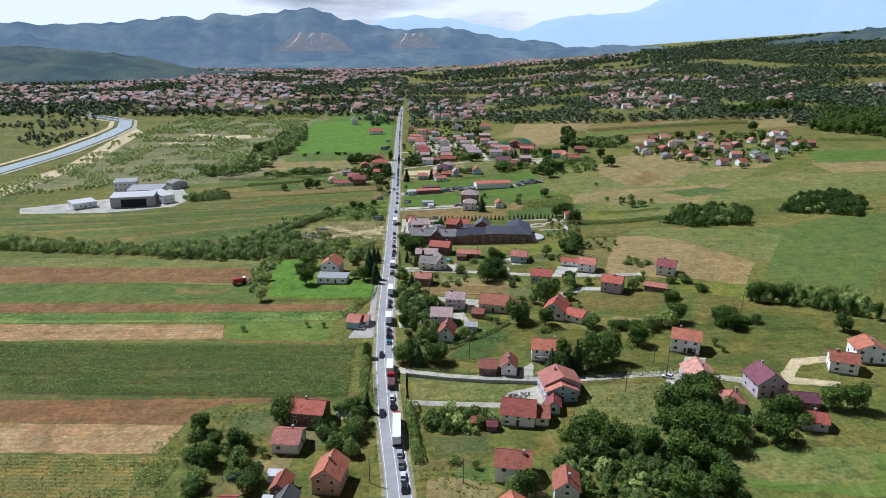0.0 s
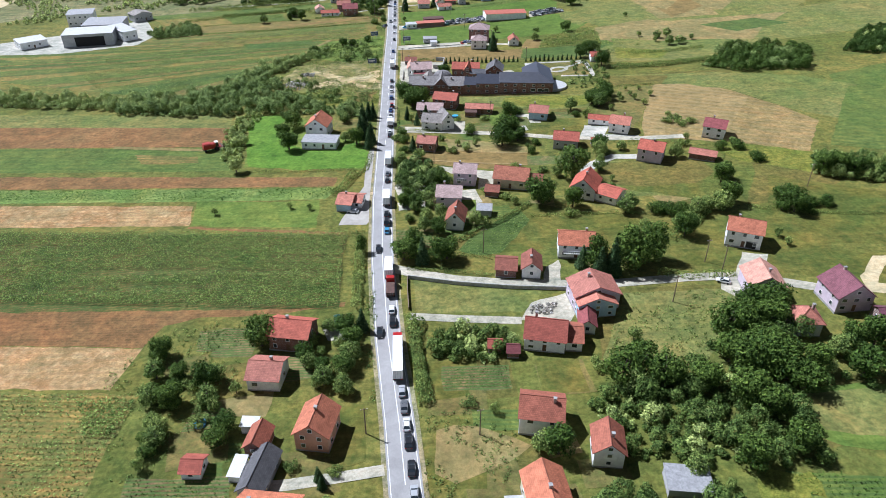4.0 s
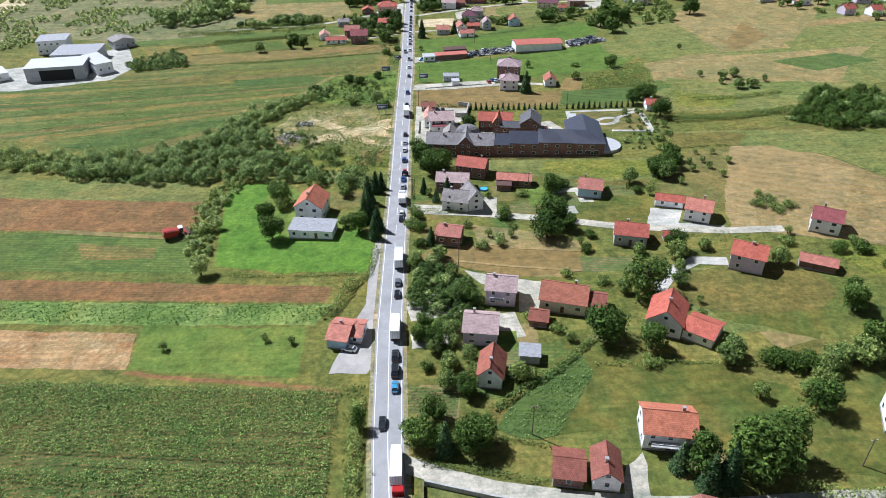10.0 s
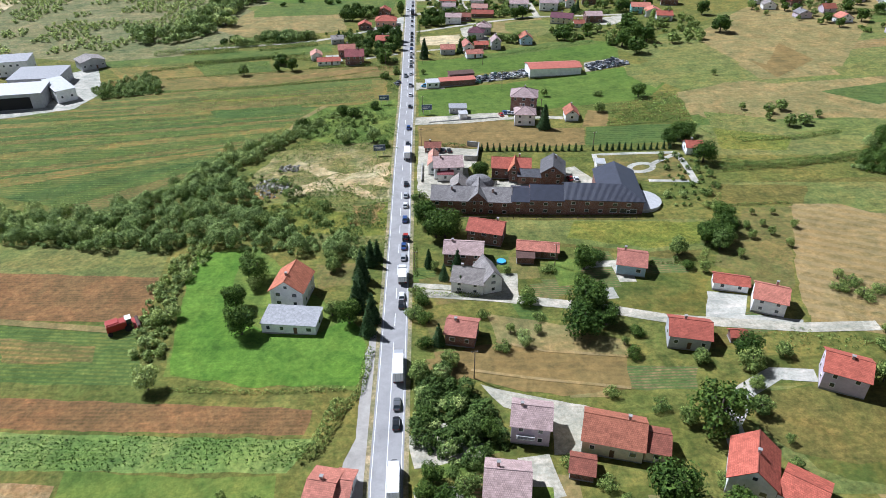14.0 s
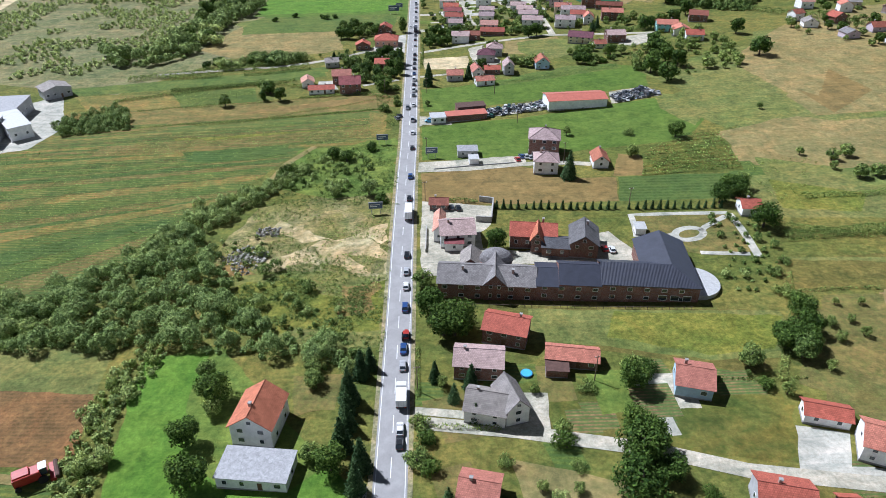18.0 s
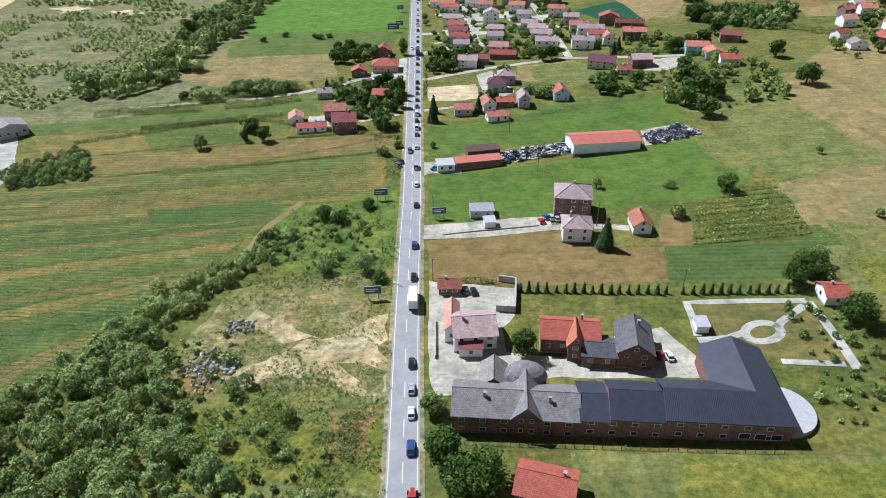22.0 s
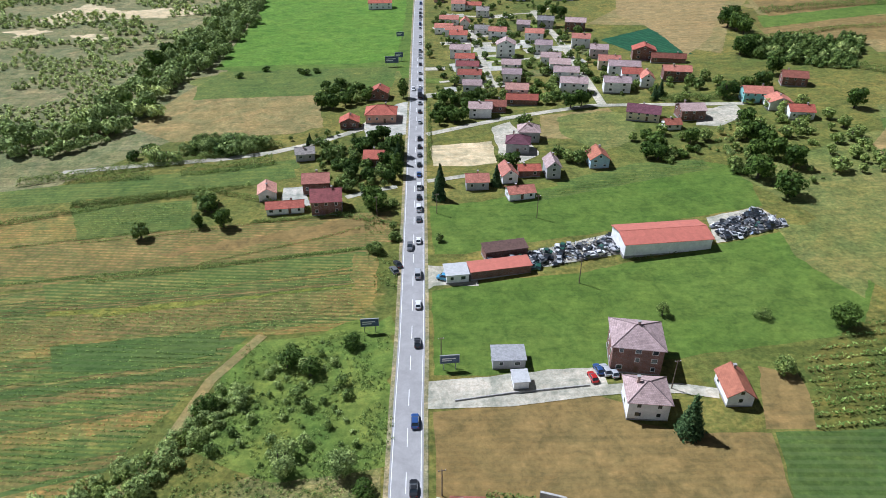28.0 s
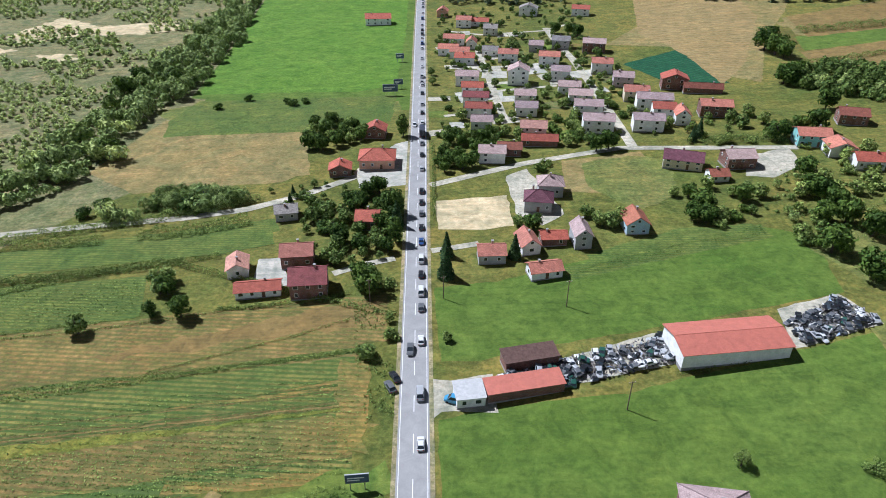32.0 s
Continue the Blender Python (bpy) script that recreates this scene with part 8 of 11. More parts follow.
house(23.4, 113.1, -5.4, 3.2, 3.2, 2.3, 1.0, 'gable', 'x', 'brick', 'red', 0, 'small garden hut with a red roof', name='shed', category='shed', chimneys=0)
house(27.8, 110.8, -6.1, 2.8, 3.0, 2.2, 1.0, 'gable', 'x', 'brick', 'maroon', 0, 'small garden hut with a maroon roof', name='shed', category='shed', chimneys=0)
house(31.5, 149.4, -10.4, 6.1, 7.5, 3.0, 1.6, 'gable', 'x', 'brick', 'brown', 1, 'brick outbuilding with patched red and grey roof', name='outbuilding', category='outbuilding', chimneys=0)
house(39.0, 148.2, -9.5, 5.5, 8.0, 3.6, 2.2, 'gable', 'y', 'white', 'brown', 1, 'small white house with a brown-red roof')
balcony(house(54.8, 158.1, -9.5, 10.9, 9.0, 5.0, 2.4, 'gable', 'x', 'white', 'orange', 2, 'white house with terrace and orange tiled roof'), -1.0, -4.5, 2.7, 6.0, 1.8)

# ---- houses in the middle of the village ----
balcony(house(24.5, 212.5, -11.0, 8.4, 8.0, 5.6, 2.2, 'gable', 'x', 'lilac', 'mauve', 2, 'lilac two-storey house with a mauve tiled roof'), -1.0, -4.0, 2.9, 4.0)
house(17.2, 196.2, -8.5, 8.8, 9.0, 4.6, 2.4, 'gable', 'x', 'lilac', 'mauve', 2, 'house with a pale mauve tiled roof and brick base')
house(18.4, 180.0, -11.7, 5.9, 9.0, 4.0, 3.0, 'gable', 'y', 'white', 'brown', 1, 'white gabled cottage with a weathered red roof')
house(28.8, 185.9, -9.1, 5.1, 4.5, 2.6, 0.3, 'flat', 'x', 'grey', 'greysheet', 0, 'open shed with grey corrugated sheet roof', name='shed', category='shed', chimneys=0)
house(41.9, 208.3, -16.9, 12.7, 9.5, 4.2, 3.0, 'gable', 'x', 'cream', 'orange', 1, 'cream house with a wide orange roof')
house(50.4, 205.2, -15.5, 4.9, 7.0, 3.4, 1.8, 'gable', 'x', 'cream', 'brown', 1, 'annexe with a brown-red tiled roof', name='outbuilding', category='outbuilding', chimneys=0)
house(33.6, 200.8, -14.6, 4.8, 5.0, 2.5, 1.4, 'gable', 'x', 'brick', 'brown', 0, 'small square shed with brown tiles', name='shed', category='shed', chimneys=0)
house(67.4, 196.7, -26.0, 8.9, 11.0, 4.6, 3.6, 'gable', 'y', 'white', 'red', 1, 'house with a steep red roof under big trees')
house(75.3, 191.1, -39.8, 7.8, 8.5, 3.2, 1.6, 'gable', 'x', 'white', 'red', 1, 'long barn wing with a plain red roof', name='barn', category='barn', chimneys=0)
house(100.3, 222.3, -28.8, 9.4, 9.0, 5.4, 2.2, 'gable', 'x', 'lilac', 'red', 2, 'lilac two-storey house with red tiled roof')
house(120.0, 218.8, -27.9, 9.8, 5.0, 2.6, 1.2, 'gable', 'x', 'brick', 'coral', 0, 'long open shed with an orange roof', name='shed', category='shed', chimneys=0)
house(69.8, 240.9, -14.3, 10.1, 8.5, 4.2, 2.2, 'gable', 'x', 'grey', 'red', 1, 'grey house with a red tiled roof')
house(96.4, 252.9, -25.0, 8.3, 8.5, 4.6, 2.2, 'gable', 'x', 'white', 'coral', 2, 'white house with a coral tiled roof and paved yard')
house(89.8, 262.8, -17.3, 9.4, 5.0, 2.8, 1.2, 'gable', 'x', 'white', 'red', 1, 'low garage wing with red roof beside a yard', name='garage', category='garage', chimneys=0)
house(82.4, 239.8, -6.2, 3.7, 3.0, 2.2, 0.9, 'gable', 'x', 'brick', 'red', 0, 'tiny brick hut with a red roof', name='shed', category='shed', chimneys=0)
house(133.4, 240.3, -30.2, 8.6, 9.0, 5.0, 2.2, 'gable', 'x', 'white', 'maroon', 2, 'white two-storey house with dark red roof')
house(64.6, 275.5, -16.0, 8.3, 9.0, 3.8, 2.0, 'gable', 'x', 'blue', 'coral', 1, 'pale blue bungalow with coral tiled roof')
house(22.5, 297.3, -18.0, 11.4, 8.5, 4.8, 2.2, 'gable', 'x', 'brick', 'red', 2, 'bare brick house with a red tiled roof')
house(14.1, 284.9, -7.2, 11.9, 8.0, 4.6, 2.0, 'gable', 'x', 'brick', 'mauve', 2, 'house with a mauve roof behind conifers')
house(14.9, 269.9, -14.8, 9.4, 8.0, 4.2, 2.6, 'gable', 'x', 'white', 'greytile', 2, 'white house with a grey tiled roof')
house(20.3, 270.2, 15.1, 5.4, 9.0, 5.0, 3.0, 'gable', 'y', 'white', 'greytile', 2, 'gabled white wing with a grey tiled roof', chimneys=0)
house(11.2, 246.3, -14.0, 7.8, 7.5, 4.0, 1.8, 'gable', 'x', 'brick', 'coral', 1, 'brick house with an orange-red roof beside stubble')
house(37.7, 286.3, -10.3, 12.8, 5.5, 3.0, 1.4, 'gable', 'x', 'brick', 'coral', 1, 'long low brick outbuilding with coral roof', name='outbuilding', category='outbuilding', chimneys=0)
house(33.3, 282.5, -6.5, 5.3, 4.0, 2.3, 0.3, 'flat', 'x', 'brick', 'rust', 0, 'open carport with a rusty sheet roof', name='carport', category='carport', chimneys=0)

# ---- houses west of the road, middle ----
house(-20.2, 197.5, -12.8, 5.4, 9.0, 3.2, 1.6, 'gable', 'x', 'blue', 'coral', 1, 'small roadside house with a bright red roof')
house(-16.0, 198.2, -10.3, 3.4, 7.0, 2.8, 1.2, 'gable', 'x', 'white', 'coral', 1, 'roadside annexe with a bright red roof', name='outbuilding', category='outbuilding', chimneys=0)
house(-37.0, 268.4, -9.1, 9.5, 11.0, 6.0, 3.4, 'gable', 'y', 'white', 'orange', 2, 'tall white house with a steep orange roof')
house(-35.2, 255.1, -7.3, 15.0, 8.0, 3.2, 0.3, 'flat', 'x', 'white', 'greysheet', 1, 'long white garage with a grey flat roof', name='garage', category='garage', chimneys=0)

# ---- houses by the brick works and beyond ----
house(11.7, 348.7, 3.1, 11.1, 10.5, 5.0, 2.4, 'gable', 'x', 'white', 'mauve', 2, 'white roadside house with a faded mauve roof')
house(6.2, 353.2, -3.6, 3.2, 12.0, 4.6, 1.6, 'gable', 'y', 'white', 'pink', 1, 'wing with a faded pink roof', chimneys=0)
house(10.7, 343.1, -2.9, 5.9, 4.5, 3.0, 0.8, 'flat', 'x', 'white', 'maroon', 1, 'porch house with a dark red flat roof', chimneys=0)
house(6.5, 371.4, -3.6, 6.4, 5.0, 2.6, 1.3, 'gable', 'x', 'brick', 'brown', 1, 'small brick outbuilding by the road', name='outbuilding', category='outbuilding', chimneys=1)
house(51.8, 339.5, -10.8, 8.6, 12.0, 5.0, 3.0, 'gable', 'y', 'brick', 'slate', 2, 'gabled brick building with dark slate roof', name='workshop', category='workshop')
house(42.7, 338.5, -8.9, 8.4, 7.0, 3.6, 1.4, 'gable', 'x', 'brick', 'slate', 1, 'low brick workshop with a dark roof', name='workshop', category='workshop', chimneys=0)
house(36.5, 345.1, -7.4, 14.7, 9.0, 4.8, 2.4, 'gable', 'x', 'brick', 'red', 1, 'brick workshop with red tiled roof', name='workshop', category='workshop')
house(37.3, 341.7, -9.7, 3.6, 8.0, 5.2, 2.6, 'gable', 'y', 'brick', 'orange', 2, 'brick gable bay with an orange roof', name='workshop', category='workshop', chimneys=0)
house(112.2, 356.8, -5.5, 6.2, 7.0, 3.2, 1.6, 'gable', 'x', 'white', 'red', 1, 'small garden house with a red roof')
house(72.3, 347.4, -3.6, 3.2, 4.0, 2.4, 0.3, 'flat', 'x', 'white', 'tin', 0, 'white flat-roofed garden pavilion', name='pavilion', category='pavilion', chimneys=0)
house(49.5, 398.9, -6.9, 9.2, 8.5, 5.5, 2.6, 'hip', 'x', 'white', 'mauve', 2, 'white house with a mauve hipped roof')
house(51.4, 415.6, -9.9, 12.2, 11.0, 8.2, 3.0, 'hip', 'x', 'brick', 'mauve', 3, 'unfinished three-storey brick house with mauve roof')
house(71.5, 401.8, -3.9, 5.9, 9.0, 3.2, 2.2, 'gable', 'y', 'white', 'orange', 1, 'small gabled barn with an orange roof', name='barn', category='barn')
house(19.7, 416.9, 0.0, 8.2, 5.5, 2.8, 0.2, 'flat', 'x', 'grey', 'greysheet', 1, 'unfinished concrete hut with a flat roof', name='hut', category='hut', chimneys=0)
house(21.7, 408.5, 3.1, 3.7, 4.0, 2.5, 0.2, 'flat', 'x', 'white', 'tin', 0, 'white kiosk with a flat roof beside the track', name='kiosk', category='kiosk', chimneys=0)

# ---- salvage yard buildings ----
house(8.3, 456.0, 6.7, 6.8, 6.0, 3.0, 0.2, 'flat', 'x', 'white', 'tin', 1, 'small white office with a flat roof', name='office', category='office', chimneys=0)
house(21.7, 458.1, 10.3, 19.0, 5.0, 2.9, 0.5, 'flat', 'x', 'brick', 'redsheet', 0, 'long open shed with a red sheet roof', name='shed', category='shed', chimneys=0)
house(24.4, 468.1, 11.2, 13.9, 5.0, 3.2, 0.5, 'flat', 'x', 'brick', 'rust', 0, 'dark shed with a rusty sheet roof', name='shed', category='shed', chimneys=0)
house(75.1, 469.7, 5.4, 28.6, 12.0, 4.6, 1.3, 'gable', 'x', 'white', 'redsheet', 0, 'white storage hall with a red sheet roof', name='storage_hall', category='hall', chimneys=0)

# ---- farmstead west of the road ----
house(-36.5, 504.4, 4.3, 10.7, 9.5, 5.6, 2.8, 'gable', 'x', 'brick', 'maroon', 2, 'brick farmhouse with a maroon tiled roof')
house(-42.4, 520.5, 4.0, 9.9, 8.0, 5.0, 2.2, 'gable', 'x', 'brick', 'coral', 1, 'farm building with a light red roof', name='barn', category='barn')
house(-51.7, 504.0, 6.5, 13.2, 5.5, 2.8, 1.4, 'gable', 'x', 'white', 'red', 1, 'low farm shed with a red tiled roof', name='shed', category='shed')
house(-60.6, 516.2, 11.0, 6.3, 8.0, 3.4, 1.8, 'gable', 'y', 'white', 'pink', 1, 'white farm shed with a pink roof', name='shed', category='shed')
house(-21.4, 543.3, -3.6, 7.9, 8.0, 4.0, 2.0, 'gable', 'x', 'brick', 'red', 1, 'red roofed house between trees')
house(-51.3, 551.6, 9.0, 7.7, 7.0, 3.4, 1.6, 'gable', 'x', 'grey', 'greytile', 1, 'small grey house beside a lane')
house(-20.9, 594.4, -0.4, 14.3, 11.0, 4.4, 3.0, 'hip', 'x', 'salmon', 'red', 1, 'roadside inn with a large red hipped roof', name='inn', category='inn')
house(-35.5, 586.7, 2.7, 8.5, 7.0, 3.4, 2.0, 'gable', 'y', 'brick', 'red', 1, 'small brick annexe with red roof', name='outbuilding', category='outbuilding')
house(-23.4, 626.2, -5.5, 9.3, 8.0, 4.0, 2.4, 'gable', 'y', 'brick', 'red', 1, 'house with a steep red roof by the road')
house(-33.6, 843.5, 2.8, 18.4, 10.0, 5.0, 2.6, 'gable', 'x', 'white', 'red', 2, 'white house with red roof near the road', detail=1)

# ---- houses beside the east lane ----
house(19.3, 518.3, 0.7, 8.5, 7.0, 3.6, 1.8, 'gable', 'x', 'grey', 'coral', 1, 'grey house with an orange-red roof')
house(31.6, 523.7, 9.6, 6.0, 9.0, 3.6, 2.4, 'gable', 'y', 'white', 'coral', 1, 'white gabled house with a coral roof')
house(34.6, 508.2, 9.9, 9.8, 6.0, 3.0, 1.6, 'gable', 'x', 'white', 'coral', 1, 'low white house with a coral roof')
house(40.5, 526.9, 0.7, 8.4, 5.5, 3.0, 1.4, 'gable', 'x', 'brick', 'red', 1, 'low red roofed house')
house(49.4, 526.1, 1.1, 5.4, 9.0, 5.0, 2.4, 'gable', 'y', 'grey', 'mauve', 2, 'grey unfinished house with a mauve roof')
house(69.1, 533.3, 0.8, 7.5, 9.0, 4.0, 2.6, 'gable', 'y', 'blue', 'orange', 2, 'pale blue house with a bright orange roof')
house(39.3, 551.2, -9.5, 9.7, 8.0, 4.6, 2.8, 'hip', 'x', 'grey', 'plum', 1, 'unfinished house with a plum hipped roof')
house(45.4, 562.5, -5.0, 9.1, 8.0, 5.0, 2.8, 'hip', 'x', 'grey', 'mauve', 1, 'unfinished house with a mauve roof')
house(101.0, 579.6, -19.4, 14.7, 8.5, 4.2, 2.4, 'gable', 'x', 'cream', 'plum', 2, 'cream house with a plum tiled roof')
house(121.8, 577.5, 1.5, 11.1, 9.0, 4.8, 2.0, 'gable', 'x', 'brick', 'mauve', 2, 'brick house with a mauve roof')
house(109.7, 566.2, 1.6, 7.0, 6.0, 2.8, 1.6, 'gable', 'x', 'white', 'brown', 1, 'small house with a brown-red roof')
house(158.8, 593.5, -8.9, 12.9, 9.0, 5.0, 2.0, 'gable', 'x', 'teal', 'coral', 2, 'teal house with a coral roof')
house(164.4, 582.0, -8.5, 10.1, 9.0, 4.0, 2.2, 'gable', 'y', 'white', 'coral', 1, 'white gabled house with a coral roof')
house(168.0, 569.1, -8.3, 10.4, 8.0, 4.0, 2.0, 'gable', 'x', 'white', 'red', 1, 'white house with a red roof')
house(186.1, 612.7, -16.1, 11.6, 8.0, 4.6, 2.2, 'gable', 'x', 'brick', 'brown', 2, 'brick house with a brown roof')

# ---- village along the road ----
house(26.6, 594.5, -4.8, 10.7, 8.0, 5.0, 1.9, 'gable', 'x', 'white', 'mauve', 2, 'white village house with a mauve tiled roof', detail=1)
house(34.5, 600.2, -5.8, 9.9, 6.0, 3.6, 1.9, 'gable', 'x', 'brick', 'brown', 1, 'brick village house with a brown tiled roof', detail=1)
house(48.5, 608.4, -6.8, 15.3, 5.0, 3.2, 1.9, 'gable', 'x', 'brick', 'red', 1, 'brick village house with a red tiled roof', detail=1)
house(25.2, 630.6, -5.4, 9.6, 6.0, 4.6, 1.9, 'gable', 'x', 'white', 'mauve', 1, 'white village house with a mauve tiled roof', detail=1)
house(24.9, 646.7, -5.6, 12.4, 6.0, 5.2, 1.9, 'gable', 'x', 'white', 'red', 2, 'white village house with a red tiled roof', detail=1)
house(24.7, 661.8, -5.6, 12.4, 6.0, 5.5, 1.9, 'gable', 'x', 'white', 'maroon', 2, 'white village house with a maroon tiled roof', detail=1)
house(24.1, 677.2, -5.8, 11.0, 6.0, 5.5, 1.9, 'gable', 'x', 'white', 'red', 2, 'white village house with a red tiled roof', detail=1)
house(22.5, 696.0, -6.1, 12.2, 8.0, 5.9, 1.9, 'gable', 'x', 'white', 'mauve', 2, 'white village house with a mauve tiled roof', detail=1)
house(23.4, 735.7, -7.1, 11.3, 8.0, 4.6, 1.9, 'gable', 'x', 'white', 'red', 1, 'white village house with a red tiled roof', detail=1)
house(21.1, 748.9, -6.5, 11.5, 7.0, 4.6, 1.9, 'gable', 'x', 'white', 'coral', 1, 'white village house with a coral tiled roof', detail=1)
house(14.6, 756.5, -6.0, 12.4, 8.0, 4.6, 1.9, 'gable', 'x', 'white', 'coral', 1, 'white village house with a coral tiled roof', detail=1)
house(19.0, 780.5, -6.5, 13.3, 8.0, 4.6, 1.9, 'gable', 'x', 'white', 'coral', 1, 'white village house with a coral tiled roof', detail=1)
house(29.7, 769.4, -7.5, 6.2, 8.0, 4.6, 2.6, 'gable', 'y', 'white', 'coral', 1, 'white village house with a coral tiled roof', detail=1)
house(28.1, 826.1, -8.3, 10.4, 8.0, 5.7, 1.9, 'gable', 'x', 'white', 'coral', 2, 'white village house with a coral tiled roof', detail=1)
house(39.6, 828.0, -9.7, 12.5, 7.0, 3.6, 1.9, 'gable', 'x', 'white', 'red', 1, 'white village house with a red tiled roof', detail=1)
house(44.8, 801.4, -10.2, 9.0, 8.0, 5.1, 1.9, 'gable', 'x', 'white', 'greytile', 2, 'white village house with a greytile tiled roof', detail=1)
house(49.3, 736.3, -9.1, 11.4, 8.0, 5.7, 1.9, 'gable', 'x', 'white', 'coral', 2, 'white village house with a coral tiled roof', detail=1)
house(40.1, 750.9, -8.4, 9.6, 7.0, 3.9, 1.9, 'gable', 'x', 'white', 'greytile', 1, 'white village house with a greytile tiled roof', detail=1)
house(50.0, 694.1, -7.9, 10.9, 9.0, 8.0, 2.6, 'gable', 'y', 'white', 'mauve', 3, 'white village house with a mauve tiled roof', detail=1)
house(49.6, 663.2, -7.7, 10.4, 7.0, 5.0, 1.9, 'gable', 'x', 'white', 'mauve', 2, 'white village house with a mauve tiled roof', detail=1)
house(47.9, 646.2, -7.3, 10.2, 7.0, 4.8, 1.9, 'gable', 'x', 'white', 'mauve', 1, 'white village house with a mauve tiled roof', detail=1)
house(47.3, 619.5, -6.6, 11.3, 8.0, 5.2, 1.9, 'gable', 'x', 'white', 'pink', 2, 'white village house with a pink tiled roof', detail=1)
house(72.1, 725.9, -10.3, 11.7, 8.0, 5.9, 1.9, 'gable', 'x', 'white', 'coral', 2, 'white village house with a coral tiled roof', detail=1)
house(69.0, 755.6, -10.8, 8.6, 7.0, 4.6, 1.9, 'gable', 'x', 'grey', 'mauve', 1, 'grey village house with a mauve tiled roof', detail=1)
house(84.8, 758.9, -11.8, 10.7, 8.0, 5.7, 1.9, 'gable', 'x', 'grey', 'greytile', 2, 'grey village house with a greytile tiled roof', detail=1)
house(102.8, 747.0, -12.6, 13.3, 9.0, 6.2, 1.9, 'gable', 'x', 'brick', 'mauve', 2, 'brick village house with a mauve tiled roof', detail=1)
house(73.4, 696.9, -9.6, 10.1, 8.0, 5.9, 1.9, 'gable', 'x', 'white', 'mauve', 2, 'white village house with a mauve tiled roof', detail=1)
house(73.9, 674.2, -9.3, 11.1, 7.0, 4.6, 1.9, 'gable', 'x', 'white', 'mauve', 1, 'white village house with a mauve tiled roof', detail=1)
house(76.5, 659.3, -8.6, 11.3, 8.0, 5.0, 1.9, 'gable', 'x', 'white', 'mauve', 2, 'white village house with a mauve tiled roof', detail=1)
house(76.7, 642.0, -8.8, 13.1, 8.0, 5.7, 1.9, 'gable', 'x', 'white', 'mauve', 2, 'white village house with a mauve tiled roof', detail=1)
house(76.6, 621.1, -8.1, 13.5, 8.5, 6.4, 1.9, 'gable', 'x', 'white', 'mauve', 2, 'white village house with a mauve tiled roof', detail=1)
house(98.0, 705.9, -11.0, 11.0, 9.0, 6.2, 1.9, 'gable', 'x', 'white', 'coral', 2, 'white village house with a coral tiled roof', detail=1)
house(103.6, 681.6, -10.7, 10.3, 8.0, 5.5, 1.9, 'gable', 'x', 'lilac', 'mauve', 2, 'lilac village house with a mauve tiled roof', detail=1)
house(104.3, 659.4, -9.8, 11.8, 9.0, 5.2, 1.9, 'gable', 'x', 'cream', 'coral', 2, 'cream village house with a coral tiled roof', detail=1)
house(108.9, 645.3, -9.7, 16.5, 8.0, 5.9, 1.9, 'gable', 'x', 'white', 'mauve', 2, 'white village house with a mauve tiled roof', detail=1)
house(98.6, 619.7, -8.7, 13.2, 8.0, 5.7, 1.9, 'gable', 'x', 'white', 'mauve', 2, 'white village house with a mauve tiled roof', detail=1)
house(109.7, 632.9, -9.6, 10.1, 8.0, 5.5, 1.9, 'gable', 'x', 'white', 'red', 2, 'white village house with a red tiled roof', detail=1)
house(115.6, 625.1, -9.0, 6.4, 9.0, 5.0, 2.6, 'gable', 'y', 'white', 'coral', 2, 'white village house with a coral tiled roof', detail=1)
house(127.6, 672.9, -10.8, 12.8, 9.0, 5.7, 2.6, 'gable', 'y', 'brick', 'red', 2, 'brick village house with a red tiled roof', detail=1)
house(133.3, 632.2, -9.9, 13.9, 8.5, 5.5, 1.9, 'gable', 'x', 'brick', 'coral', 2, 'brick village house with a coral tiled roof', detail=1)
house(138.8, 662.3, -10.8, 18.7, 4.0, 3.2, 1.9, 'gable', 'x', 'brick', 'brown', 1, 'brick village house with a brown tiled roof', detail=1)
house(77.6, 852.7, -13.8, 13.0, 9.0, 5.7, 2.6, 'gable', 'y', 'white', 'greytile', 2, 'white village house with a greytile tiled roof', detail=1)
house(114.6, 843.2, -14.8, 12.5, 9.0, 5.2, 1.9, 'gable', 'x', 'white', 'red', 2, 'white village house with a red tiled roof', detail=1)
house(14.0, 860.6, -7.4, 7.8, 8.0, 4.6, 2.6, 'gable', 'y', 'salmon', 'coral', 1, 'salmon village house with a coral tiled roof', detail=1)

# ---- factory by the river plain ----
# the dark panel stands for the shade inside the hall's open front
gate(house(-206.8, 448.5, 10.8, 31.0, 18.0, 8.0, 0.6, 'flat', 'x', 'grey', 'tin', 0, 'factory hall with a pale sheet roof and open front', name='factory_hall', category='factory', chimneys=0, group='factory halls'), 1.0, -9.0, 18.0, 6.4)
house(-189.4, 460.4, 40.0, 9.6, 24.0, 6.5, 0.5, 'flat', 'x', 'white', 'tin', 1, 'white factory wing with a pale sheet roof', name='factory_hall', category='factory', chimneys=0, group='factory halls')
house(-208.1, 479.8, 6.2, 25.9, 22.0, 7.0, 0.5, 'flat', 'x', 'grey', 'greysheet', 1, 'grey factory block with a flat sheet roof', name='factory_hall', category='factory', chimneys=0, group='factory halls')
house(-233.7, 503.6, 13.5, 17.6, 16.0, 8.5, 0.4, 'flat', 'x', 'white', 'greysheet', 2, 'white factory block with a grey flat roof', name='factory_hall', category='factory', chimneys=0, group='factory halls')
house(-194.9, 513.1, 40.0, 13.5, 12.0, 5.0, 1.8, 'gable', 'y', 'grey', 'greytile', 1, 'grey factory house with a dark roof', name='factory_hall', category='factory', chimneys=0, group='factory halls')
